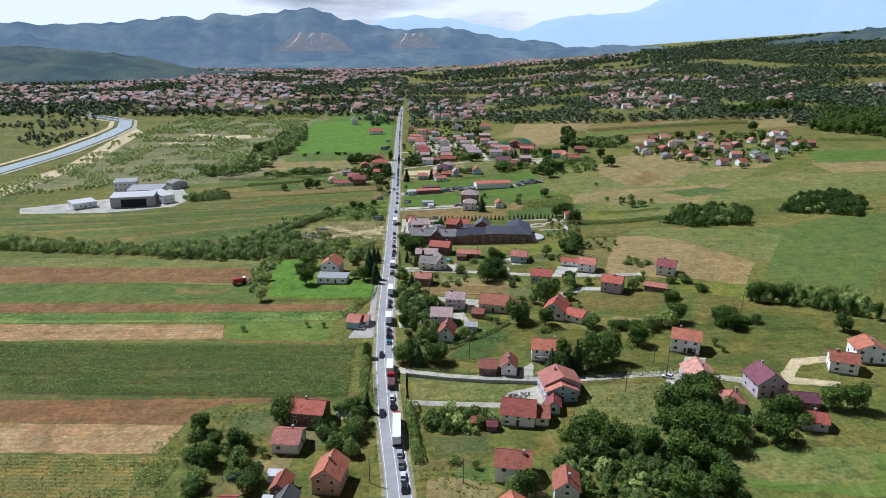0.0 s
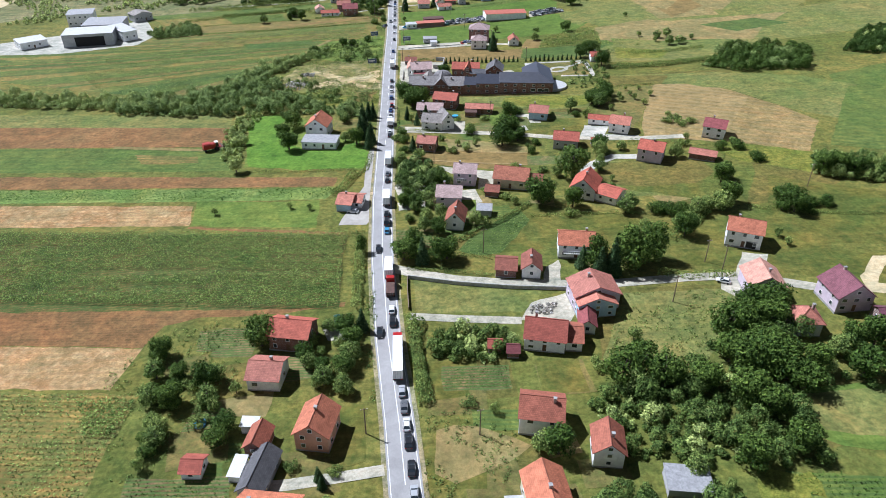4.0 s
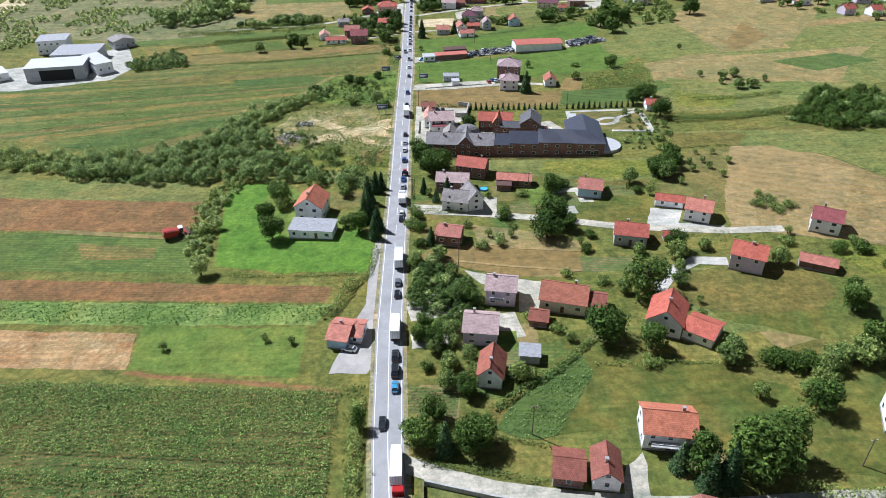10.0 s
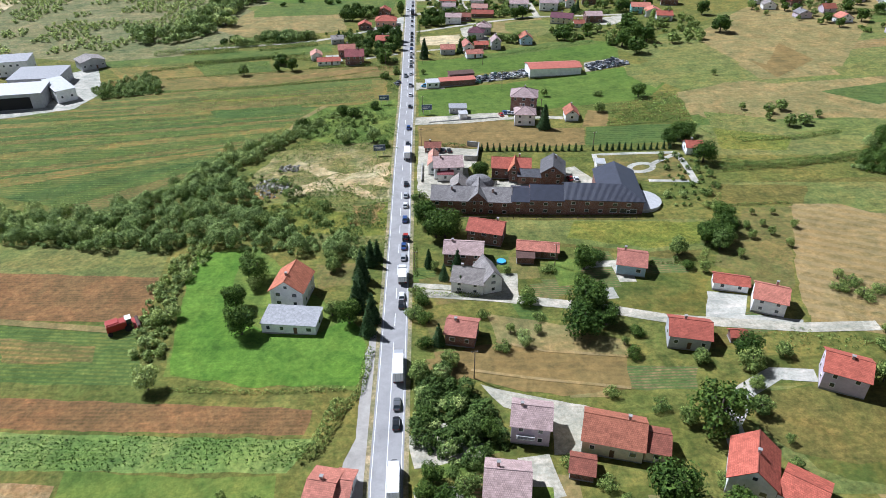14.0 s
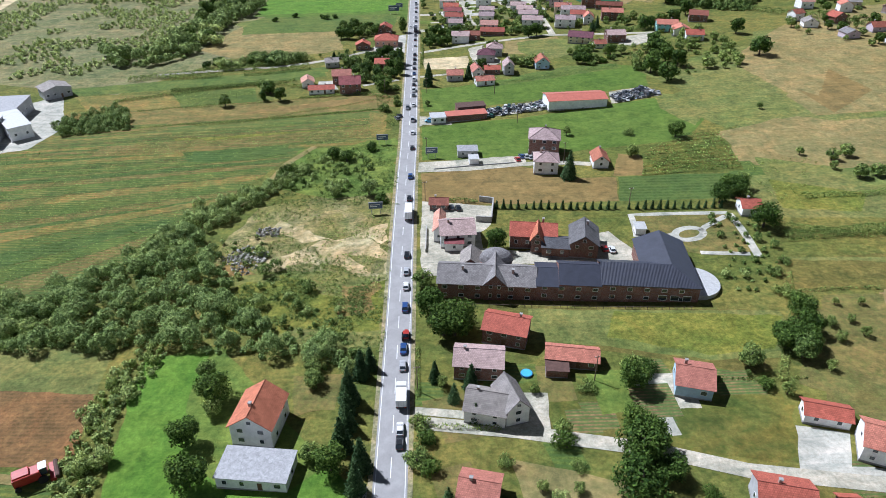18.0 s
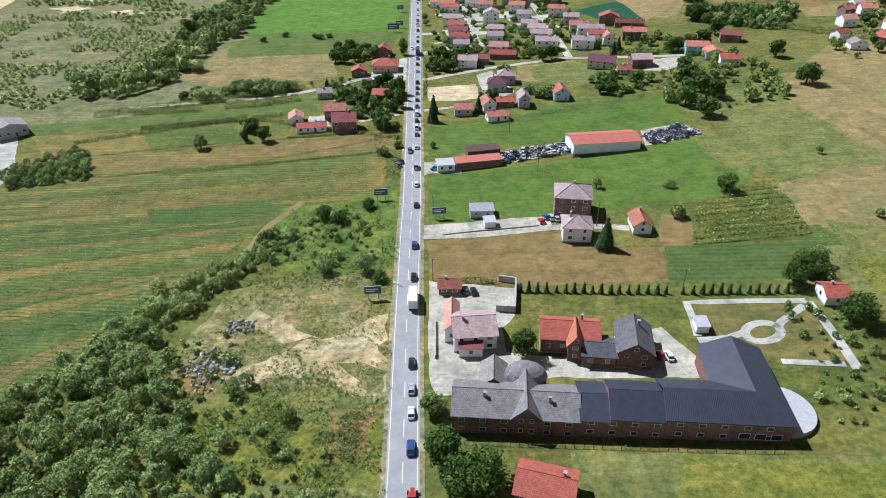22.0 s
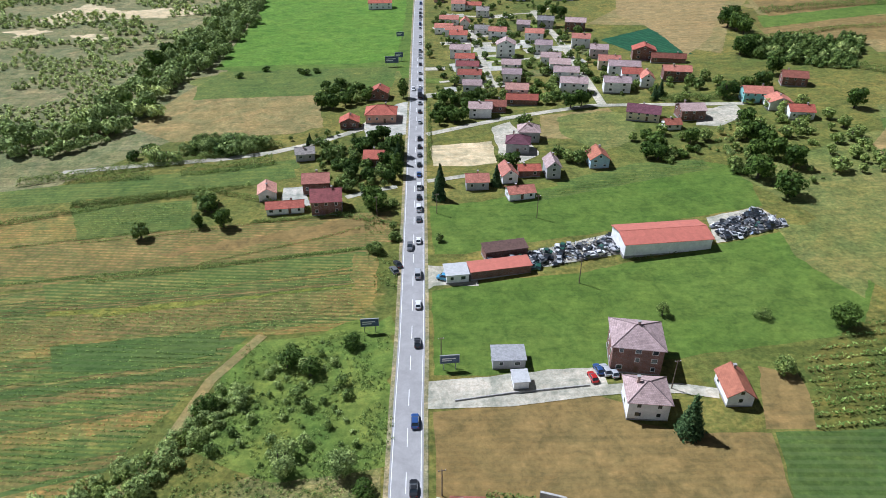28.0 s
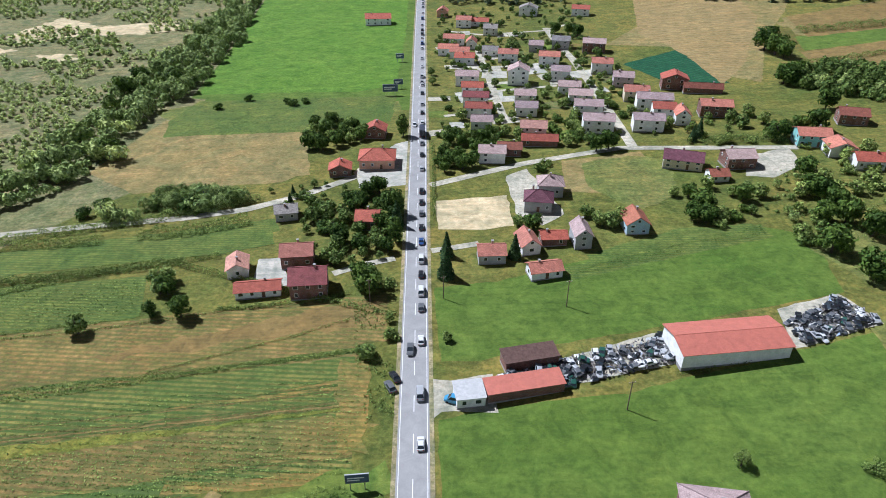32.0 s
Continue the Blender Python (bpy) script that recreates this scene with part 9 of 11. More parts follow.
house(-243.5, 442.6, 40.0, 16.5, 14.0, 4.5, 0.4, 'flat', 'x', 'white', 'tin', 1, 'low white factory store with a pale roof', name='factory_hall', category='factory', chimneys=0, group='factory halls')


# ---- single trees ----
tree('round_b', -38.4, 120.5, 1.20)
tree('round_a', -8.7, 56.3, 1.10)
tree('conifer_b', -11.7, 124.3, 0.80)
tree('round_b', -42.3, 50.0, 1.10)
tree('round_b', -42.4, 86.2, 0.80)
tree('round_c', -47.7, 100.1, 1.00)
tree('round_c', -16.8, 68.3, 0.50)
tree('conifer_b', -18.8, 74.9, 0.50)
tree('round_c', 59.8, 69.7, 0.90)
tree('round_b', -49.7, 106.4, 0.90)
tree('round_b', -41.4, 90.4, 0.80)
tree('tall_b', -13.7, 164.7, 0.70)
tree('round_a', 70.9, 147.1, 1.55)
tree('tall_a', 68.9, 147.4, 1.45)
tree('tall_b', 58.0, 146.4, 1.35)
tree('conifer_a', 54.8, 148.6, 0.80)
tree('round_c', 20.6, 49.5, 1.00)
tree('small', 65.8, 65.6, 0.70)
tree('round_b', 32.8, 77.6, 1.00)
tree('round_c', 29.5, 79.0, 0.90)
tree('bush_a', 58.8, 108.4, 1.00)
tree('round_c', 110.1, 177.1, 1.40)
tree('round_b', 133.4, 172.1, 1.15)
tree('bush_a', 90.1, 181.1, 1.00)
tree('bush_a', 139.0, 214.4, 1.20)
tree('round_c', 79.8, 182.6, 1.10)
tree('round_b', 0.1, 158.9, 1.10)
tree('conifer_a', 5.9, 156.5, 0.90)
tree('round_b', 11.9, 157.0, 1.10)
tree('round_b', 11.9, 173.9, 0.80)
tree('round_c', 25.0, 178.4, 0.90)
tree('round_a', 65.6, 210.3, 1.45)
tree('round_a', 43.3, 245.1, 1.20)
tree('round_b', 60.7, 187.0, 1.00)
tree('round_a', 49.5, 192.2, 1.30)
tree('round_c', 121.0, 200.0, 1.20)
tree('conifer_b', 12.0, 267.7, 0.70)
tree('conifer_b', 7.4, 274.1, 0.70)
tree('conifer_b', 11.6, 277.9, 0.90)
tree('bush_a', 54.1, 282.0, 1.10)
tree('round_c', 94.9, 283.0, 1.20)
tree('round_c', 81.0, 281.4, 1.10)
tree('bush_a', 31.5, 258.7, 1.00)
tree('bush_a', 57.5, 244.9, 0.80)
tree('round_c', 80.8, 228.1, 1.10)
tree('round_c', 109.9, 221.5, 1.00)
tree('bush_b', 59.2, 180.9, 1.00)
tree('round_c', 77.7, 180.1, 1.10)
tree('bush_a', 91.6, 178.3, 1.35)
tree('round_b', -48.7, 252.0, 1.15)
tree('round_c', -49.3, 273.1, 0.80)
tree('round_c', -24.7, 258.7, 0.80)
tree('conifer_b', -13.3, 286.9, 0.80)
tree('conifer_b', -17.1, 266.7, 1.00)
tree('conifer_b', -13.3, 255.3, 1.10)
tree('conifer_b', -14.0, 249.4, 1.00)
tree('conifer_b', -17.7, 271.3, 0.90)
tree('round_c', -27.4, 286.0, 0.80)
tree('round_b', 5.8, 299.0, 1.30)
tree('round_a', 8.8, 298.8, 1.05)
tree('round_c', 0.5, 321.9, 1.10)
tree('round_a', 46.0, 253.8, 1.20)
tree('conifer_b', 3.0, 281.3, 0.70)
tree('round_c', 51.1, 279.2, 1.10)
tree('round_b', 24.1, 340.9, 1.00)
tree('conifer_a', 57.1, 390.3, 1.15)
tree('round_c', -98.3, 487.2, 1.10)
tree('round_c', 86.1, 407.2, 1.00)
tree('small', 64.3, 432.7, 1.10)
tree('bush_b', 91.1, 429.7, 0.90)
tree('bush_a', -20.1, 426.1, 1.00)
tree('bush_a', -36.8, 418.2, 1.40)
tree('bush_a', -30.5, 414.7, 1.30)
tree('willow_a', -33.0, 385.6, 1.10)
tree('willow_b', -19.4, 383.5, 1.00)
tree('bush_a', -52.6, 404.1, 1.20)
tree('bush_a', -14.2, 378.9, 1.00)
tree('conifer_a', 4.5, 508.5, 1.00)
tree('conifer_b', -11.4, 541.7, 1.10)
tree('tall_a', -11.3, 549.8, 0.90)
tree('tall_a', -11.4, 530.2, 0.90)
tree('conifer_b', -51.2, 559.3, 0.70)
tree('round_b', -18.3, 501.6, 1.10)
tree('round_b', -79.1, 505.0, 0.90)
tree('tall_b', -80.3, 493.9, 0.70)
tree('round_c', -11.6, 480.2, 0.60)
tree('round_c', -17.0, 472.5, 0.80)
tree('bush_a', -86.4, 559.3, 1.60)
tree('bush_a', -119.7, 559.0, 1.50)
tree('round_b', -137.3, 611.6, 1.10)
tree('tall_a', -10.8, 624.2, 0.90)
tree('round_c', 3.8, 478.1, 0.50)
tree('conifer_b', 113.4, 603.2, 0.90)
tree('round_c', 30.7, 538.8, 0.80)
tree('round_b', -71.7, 493.3, 0.90)
tree('small', 156.4, 449.4, 0.90)
tree('round_c', 116.2, 373.2, 1.20)
tree('round_b', 105.2, 363.9, 1.00)
tree('round_b', 109.3, 423.6, 1.00)
tree('bush_a', 86.8, 179.6, 1.20)
tree('bush_a', 96.5, 178.6, 1.20)
tree('round_c', 100.9, 175.6, 1.10)
tree('round_b', 92.1, 162.6, 1.10)
tree('round_c', 91.8, 166.9, 1.00)
tree('round_c', 105.5, 178.2, 1.00)
tree('tall_a', 78.0, 150.0, 1.20)
tree('conifer_a', 62.9, 143.9, 1.10)
tree('conifer_a', 58.8, 143.2, 1.00)
tree('round_b', 118.7, 197.5, 1.00)
tree('bush_a', 125.2, 207.1, 1.00)
tree('bush_a', 137.8, 172.1, 1.00)
tree('bush_a', 129.7, 173.4, 1.00)
tree('round_a', 85.0, 112.3, 1.20)
tree('round_b', 89.7, 116.1, 1.10)
tree('round_a', 89.4, 103.4, 1.20)
tree('round_a', 90.7, 98.5, 1.30)
tree('round_a', 83.5, 99.3, 1.10)
tree('bush_b', 49.4, 103.7, 1.00)
tree('round_b', 50.4, 275.8, 1.05)
tree('bush_a', 80.9, 273.0, 0.80)
tree('bush_b', -1.3, 258.4, 1.00)
tree('bush_b', -1.3, 255.3, 1.10)
tree('bush_a', -0.3, 261.7, 0.90)
tree('bush_b', -1.2, 267.0, 1.00)
tree('bush_b', 21.8, 241.0, 0.90)
tree('willow_a', 26.8, 242.9, 0.70)
tree('bush_b', 32.5, 253.2, 0.70)
tree('bush_b', 18.1, 254.7, 0.80)
tree('bush_b', 12.2, 247.7, 0.80)
tree('bush_a', 55.0, 236.1, 0.80)
tree('round_c', 70.2, 231.9, 0.80)
tree('round_b', 81.6, 232.5, 1.00)
tree('round_c', 91.2, 232.5, 0.80)
tree('round_b', 112.2, 366.7, 1.10)
tree('round_b', 110.3, 370.2, 1.00)
tree('round_c', 114.0, 364.2, 1.00)
tree('round_a', 112.8, 345.9, 1.10)
tree('bush_b', 104.8, 319.4, 0.90)
tree('bush_b', 102.8, 309.7, 1.00)
tree('bush_b', 103.3, 305.9, 1.10)
tree('bush_b', 109.5, 325.0, 0.80)
tree('round_a', 9.7, 301.7, 1.15)
tree('round_b', 2.2, 307.2, 1.20)
tree('small', 100.5, 286.8, 0.90)
tree('small', 107.3, 288.1, 0.90)
tree('small', 114.2, 289.4, 0.80)
tree('small', 116.4, 282.0, 0.80)
tree('small', 99.3, 277.9, 0.80)
tree('small', 123.1, 292.8, 0.80)
tree('round_b', 93.0, 287.9, 1.10)
tree('bush_b', 118.0, 232.4, 1.00)
tree('bush_a', 137.1, 226.8, 1.20)
tree('bush_a', 131.5, 226.0, 1.00)
tree('bush_b', 119.9, 258.3, 1.00)
tree('bush_b', 123.5, 254.0, 1.10)
tree('bush_b', 128.7, 255.1, 1.00)
tree('round_b', 71.0, 598.4, 1.00)
tree('round_b', 76.6, 600.0, 1.10)
tree('round_c', 69.8, 606.4, 1.00)
tree('conifer_b', 117.3, 607.0, 1.00)
tree('round_a', 146.6, 599.2, 1.00)
tree('round_b', 151.7, 601.5, 1.00)
tree('round_b', 158.6, 603.6, 1.10)
tree('round_a', 198.3, 727.0, 1.60)
tree('round_a', 200.3, 717.0, 1.50)
tree('round_b', 201.8, 709.9, 1.40)
tree('round_a', 182.2, 667.6, 1.30)
tree('round_a', 188.3, 670.9, 1.20)
tree('round_a', 95.7, 542.8, 1.05)
tree('round_b', 94.2, 534.2, 0.90)
tree('round_b', 90.1, 536.2, 0.90)
tree('bush_b', 97.9, 531.4, 1.00)
tree('bush_b', 104.0, 537.4, 1.00)
tree('round_b', 136.5, 548.8, 1.10)
tree('round_b', 139.4, 545.8, 1.10)
tree('round_b', 142.2, 564.7, 1.10)
tree('round_b', 139.1, 537.5, 1.10)
tree('round_b', 138.0, 528.2, 1.10)
tree('round_c', 152.5, 548.0, 1.00)
tree('round_b', 131.7, 530.5, 1.00)
tree('round_c', 119.0, 519.6, 1.00)
tree('round_c', 65.2, 536.5, 1.10)
tree('round_c', 61.8, 534.5, 1.00)
tree('round_c', 58.0, 537.2, 1.00)
tree('round_c', 54.9, 542.7, 0.90)
tree('round_b', 35.1, 535.4, 0.90)
tree('conifer_b', 26.8, 518.1, 1.00)
tree('bush_a', 43.8, 582.5, 1.00)
tree('bush_b', 47.5, 587.5, 1.00)
tree('conifer_b', 5.2, 520.7, 1.00)
tree('round_b', 95.9, 789.1, 1.10)
tree('round_b', 100.1, 782.3, 1.10)
tree('round_b', 87.4, 794.1, 1.00)
tree('round_c', 3.2, 713.9, 0.80)
tree('round_c', 3.7, 697.5, 0.80)
tree('round_c', 37.0, 690.2, 0.80)
tree('round_c', 60.5, 668.7, 0.80)
tree('round_c', 56.4, 771.8, 0.90)
tree('round_c', 104.0, 679.2, 0.80)
tree('round_c', 67.6, 695.3, 0.80)
tree('bush_a', 89.9, 647.5, 0.90)
tree('bush_a', 91.5, 636.5, 1.00)
tree('round_c', 53.7, 683.1, 0.70)
tree('round_c', 54.7, 648.9, 0.80)
tree('round_c', 87.0, 682.3, 0.80)
tree('bush_a', 36.1, 723.3, 0.80)
tree('bush_a', 8.6, 672.2, 0.80)
tree('bush_a', 11.0, 655.3, 0.80)
tree('bush_a', 31.1, 645.6, 0.80)
tree('round_c', 35.2, 620.2, 0.90)
tree('round_c', 29.3, 611.1, 0.90)
tree('round_c', 68.2, 633.5, 0.80)
tree('round_c', 69.7, 656.3, 0.70)
tree('bush_a', 100.8, 628.4, 0.90)
tree('round_c', 114.1, 633.5, 0.90)
tree('round_c', 116.8, 625.8, 0.90)
tree('round_c', 137.2, 622.4, 1.00)
tree('round_c', 139.3, 615.2, 1.00)
tree('round_c', 147.0, 627.9, 1.00)
tree('willow_a', -83.4, 562.2, 1.60)
tree('round_c', -100.3, 561.0, 1.10)
tree('round_c', -72.2, 565.6, 1.00)
tree('willow_a', -117.3, 553.3, 1.30)
tree('willow_a', -110.0, 552.9, 1.20)
tree('bush_a', -124.7, 556.3, 1.10)
tree('round_b', -52.0, 613.7, 1.10)
tree('round_b', -46.1, 612.0, 1.00)
tree('bush_a', -91.9, 680.0, 0.90)
tree('bush_a', -72.5, 674.0, 0.90)
tree('bush_a', -67.5, 670.2, 1.00)
tree('bush_a', -62.8, 674.9, 0.90)
tree('bush_a', -104.8, 668.2, 0.90)
tree('willow_a', -137.3, 608.6, 1.90)
tree('willow_a', -151.0, 588.2, 1.80)
tree('willow_a', -165.2, 596.1, 1.90)
tree('willow_a', -159.4, 580.1, 1.50)
tree('willow_a', -145.2, 638.3, 1.80)
tree('willow_b', -156.9, 625.6, 1.60)
tree('round_b', -139.5, 709.3, 1.40)
tree('round_b', -159.0, 710.9, 1.40)
tree('round_b', -161.4, 691.9, 1.50)
tree('willow_a', -134.7, 703.9, 1.60)
tree('round_a', 52.6, 97.4, 1.15)
tree('round_a', 58.3, 99.6, 1.20)
tree('round_a', 62.3, 96.2, 1.10)
tree('round_a', 81.2, 102.5, 1.10)
tree('round_a', 86.5, 98.8, 1.20)
tree('round_a', 92.0, 95.1, 1.20)
tree('round_b', 99.7, 96.9, 1.00)
tree('round_c', 108.0, 101.5, 1.0)
tree('round_b', 113.5, 104.0, 1.0)
tree('round_b', 96.5, 113.0, 1.2)
tree('round_b', 109.7, 93.4, 1.20)
tree('round_a', 99.7, 119.9, 1.20)
tree('round_b', 94.0, 120.7, 1.20)
tree('round_b', 118.4, 103.4, 1.20)
tree('round_b', 93.7, 90.6, 1.10)
tree('round_b', 78.9, 88.5, 1.20)
tree('round_b', 81.9, 84.2, 1.10)
tree('round_b', 71.1, 93.6, 1.00)
tree('tall_b', 171.8, 195.0, 0.70)
tree('tall_b', 174.8, 191.1, 0.70)
tree('tall_b', 178.4, 187.0, 0.80)
tree('tall_b', 181.9, 180.0, 0.80)
tree('tall_b', 186.5, 176.0, 0.80)
tree('tall_b', 193.7, 169.2, 0.80)
tree('round_b', 132.1, 177.7, 1.10)
tree('bush_a', 141.0, 176.6, 1.00)
tree('bush_a', 146.6, 175.5, 1.00)
tree('round_b', 174.0, 161.3, 1.00)
tree('round_b', 135.7, 108.3, 1.00)
tree('round_b', 142.2, 106.6, 1.10)
tree('round_b', 157.0, 198.1, 1.10)
tree('round_b', 162.7, 196.9, 1.10)
tree('round_b', 166.3, 194.2, 1.00)
tree('round_a', 542.3, 875.8, 2.20)
tree('round_a', 539.8, 894.2, 1.80)
tree('round_a', 555.1, 871.9, 1.90)
tree('round_b', 579.2, 881.8, 1.60)
tree('round_a', 473.6, 871.3, 1.50)
tree('round_a', 453.8, 860.8, 1.40)
tree('round_a', 490.2, 874.7, 1.40)
tree('tall_a', 372.3, 599.4, 1.30)
tree('round_a', 409.0, 690.4, 1.30)
tree('round_b', 183.7, 629.3, 1.30)
tree('round_b', 167.2, 605.7, 1.30)
tree('round_b', 201.0, 720.1, 1.20)
tree('round_a', 129.1, 496.7, 1.20)
tree('round_a', 124.7, 511.5, 1.20)
tree('round_b', 141.7, 519.1, 1.20)
tree('round_a', 191.1, 529.3, 1.30)
tree('round_b', 196.6, 575.4, 1.20)
tree('conifer_a', -17.5, 275.4, 1.00)
tree('conifer_a', -18.0, 261.1, 1.00)
tree('round_b', -19.6, 254.7, 1.00)
tree('conifer_b', -15.3, 284.0, 1.00)
tree('round_a', -50.3, 278.2, 1.00)
tree('round_b', -52.8, 263.9, 1.00)
tree('round_c', -26.7, 281.5, 0.90)
tree('small', 53.4, 240.3, 0.70)
tree('small', 24.3, 247.6, 0.80)
tree('small', 31.7, 246.9, 0.80)
tree('bush_b', 45.7, 222.1, 0.80)
tree('bush_b', 55.5, 217.8, 0.90)
tree('round_c', 60.2, 212.5, 0.80)
tree('small', 31.1, 262.4, 1.20)
tree('round_c', 7.6, 235.4, 0.90)
tree('round_c', 11.4, 212.4, 1.00)
tree('round_b', 15.2, 211.0, 0.70)
tree('conifer_a', 4.9, 244.2, 0.70)
tree('bush_a', 1.0, 216.7, 1.00)
tree('round_c', -0.3, 230.6, 1.00)
tree('bush_b', 31.9, 201.8, 0.90)
tree('bush_b', 38.4, 196.1, 0.90)
tree('small', 40.7, 191.9, 0.90)
tree('round_c', 52.2, 192.8, 1.00)
tree('round_b', 50.5, 195.9, 0.80)
tree('bush_a', 82.2, 230.3, 0.90)
tree('small', 4.8, 279.1, 0.90)
tree('bush_b', 35.1, 283.7, 0.60)
tree('small', 79.1, 277.8, 0.50)
tree('small', 120.6, 238.4, 0.80)
tree('bush_b', 124.0, 260.9, 1.00)
tree('small', 121.5, 263.3, 0.90)
tree('small', 136.6, 229.8, 0.90)
tree('round_b', 114.7, 181.4, 1.10)
tree('bush_b', 98.6, 172.6, 1.10)
tree('small', 80.3, 167.4, 1.20)
tree('small', 28.3, 178.4, 1.00)
tree('round_b', 13.8, 158.2, 1.10)
tree('small', 2.0, 183.2, 0.90)
tree('round_c', 4.7, 190.1, 0.80)
tree('small', 7.0, 183.8, 0.70)
tree('bush_a', 60.2, 153.9, 0.90)
tree('tall_a', 64.5, 51.1, 1.00)
tree('tall_b', 58.4, 49.9, 1.00)
tree('round_b', 43.6, 55.0, 1.10)
tree('round_b', 47.2, 50.1, 1.00)
tree('round_b', 79.3, 47.8, 1.10)
tree('small', 60.1, 112.8, 1.20)
tree('round_b', 72.2, 70.4, 1.10)
tree('round_b', 84.0, 73.6, 1.00)
tree('round_b', -56.2, 99.6, 0.90)
tree('round_c', -56.3, 88.0, 0.90)
tree('round_c', -47.7, 107.8, 0.90)
tree('small', -45.6, 97.4, 1.10)
tree('round_c', -20.3, 103.9, 1.00)
tree('round_c', -14.9, 108.7, 0.90)
tree('round_c', -15.3, 100.8, 0.90)
tree('small', -14.7, 65.3, 1.00)
tree('conifer_b', -17.9, 72.7, 0.45)
tree('bush_b', -24.8, 78.7, 0.70)
tree('small', -58.0, 80.7, 0.90)
tree('bush_b', -15.3, 75.8, 0.70)
tree('willow_a', -87.4, 563.4, 1.10)
tree('small', -73.2, 570.4, 0.90)
tree('round_c', -41.4, 546.9, 1.00)
tree('round_c', -36.6, 548.3, 1.00)
tree('round_b', -20.3, 505.4, 1.10)
tree('round_c', -82.9, 509.6, 1.20)
tree('bush_b', -29.5, 526.1, 1.00)
tree('conifer_b', -51.8, 568.7, 0.50)
tree('round_c', -27.5, 560.7, 0.90)
tree('willow_b', -80.9, 511.5, 0.90)
tree('willow_b', -81.6, 505.5, 0.80)
tree('small', -80.8, 495.6, 1.00)
tree('bush_b', -20.1, 503.1, 1.10)
tree('bush_b', -12.5, 504.0, 1.00)
tree('round_c', -21.5, 510.8, 0.90)
tree('bush_b', -17.3, 473.8, 1.00)
tree('bush_b', -11.6, 480.0, 0.90)
tree('small', -11.9, 487.4, 0.80)
tree('conifer_a', 4.7, 508.9, 0.90)
tree('round_b', 95.0, 541.9, 0.90)
tree('round_c', 99.4, 535.3, 0.90)
tree('small', 111.1, 537.8, 1.00)
tree('bush_b', 120.7, 517.8, 1.20)


# ---- groups of trees ----
grove([(-29.7, 124.8), (-13.5, 126.0), (-10.3, 98.5), (-23.3, 100.0)], 5.0, 1, ('round_c', 'round_b', 'small'), 0.60, 1.00)
grove([(-67.9, 125.9), (-57.3, 116.3), (-52.7, 83.1), (-58.7, 79.7)], 5.0, 2, ('round_c', 'round_b', 'bush_a'), 0.60, 1.00)
thicket([(5.3, 120.9), (24.2, 121.9), (24.2, 109.0), (8.0, 109.3)], 3.0, 3, 1.0, 2.2, 0.10, leaf='leaf_wood')
thicket([(52.1, 96.7), (74.5, 106.9), (86.4, 123.0), (104.0, 117.2), (107.2, 106.4), (121.8, 102.8), (123.3, 89.6), (92.9, 90.2), (85.9, 75.5), (74.8, 72.8), (64.5, 79.2), (54.6, 89.2)], 6.6, 4, 1.2, 3.4, 0.05, leaf='leaf_wood')
thicket([(43.0, 91.6), (55.1, 99.0), (71.8, 99.4), (88.9, 93.9), (87.6, 78.6), (87.6, 68.7), (74.1, 70.2), (61.4, 71.0), (56.2, 74.7), (46.5, 73.1)], 3.6, 51, 1.0, 2.6, 0.06, leaf='leaf_wood')
thicket([(38.4, 64.0), (46.8, 69.6), (52.0, 61.9), (67.2, 60.1), (78.5, 53.4), (76.1, 44.3), (30.6, 48.5), (33.9, 57.7)], 3.6, 52, 1.0, 2.8, 0.08, leaf='leaf_wood')
thicket([(8.3, 112.1), (7.1, 120.0), (13.9, 123.5), (26.9, 122.2), (29.8, 113.9), (21.9, 107.2)], 3.2, 53, 0.6, 1.6, 0.10, leaf='leaf_wood')
thicket([(35.2, 63.3), (44.7, 69.5), (51.7, 61.5), (65.7, 67.1), (68.4, 54.6), (82.8, 48.3), (77.8, 34.8), (35.4, 39.1)], 5.4, 5, 1.2, 3.4, 0.10, leaf='leaf_wood')
thicket([(-2.2, 232.5), (5.4, 235.5), (17.2, 217.2), (19.7, 207.7), (9.2, 202.8), (-1.5, 209.5)], 3.0, 6, 1.0, 2.3, 0.10, leaf='leaf_wood')
grove([(-1.4, 203.2), (8.7, 209.5), (12.3, 197.8), (13.4, 178.2), (-1.6, 180.1)], 6.0, 7, ('round_c', 'bush_a', 'round_b', 'small'), 0.60, 0.95)
grove([(8.8, 168.5), (17.2, 166.4), (16.8, 153.6), (-5.9, 155.0), (-5.4, 164.9)], 6.0, 8, ('round_b', 'bush_a'), 0.80, 1.00)
thicket([(-2.6, 235.4), (2.0, 232.6), (16.0, 220.5), (15.1, 210.5), (-3.3, 211.7)], 3.2, 9, 1.0, 2.4, 0.10, leaf='leaf_wood')
grove([(-1.5, 254.5), (6.4, 256.7), (4.7, 245.0), (-1.6, 237.7)], 5.0, 10, ('round_c', 'bush_a', 'bush_b'), 0.70, 1.00)
grove([(38.6, 264.1), (50.3, 261.3), (51.9, 248.5), (39.7, 251.1)], 6.0, 11, ('round_b',), 0.90, 1.10)
thicket([(-148.8, 319.2), (-118.1, 319.9), (-99.6, 335.7), (-83.2, 364.3), (-69.3, 348.0), (-56.4, 323.9), (-44.7, 306.2), (-27.1, 296.5), (-9.9, 291.4), (-15.1, 287.0), (-29.0, 289.7), (-51.9, 294.0), (-71.8, 299.2), (-87.4, 296.0), (-138.5, 303.9)], 4.6, 12, 1.2, 3.8, 0.80)
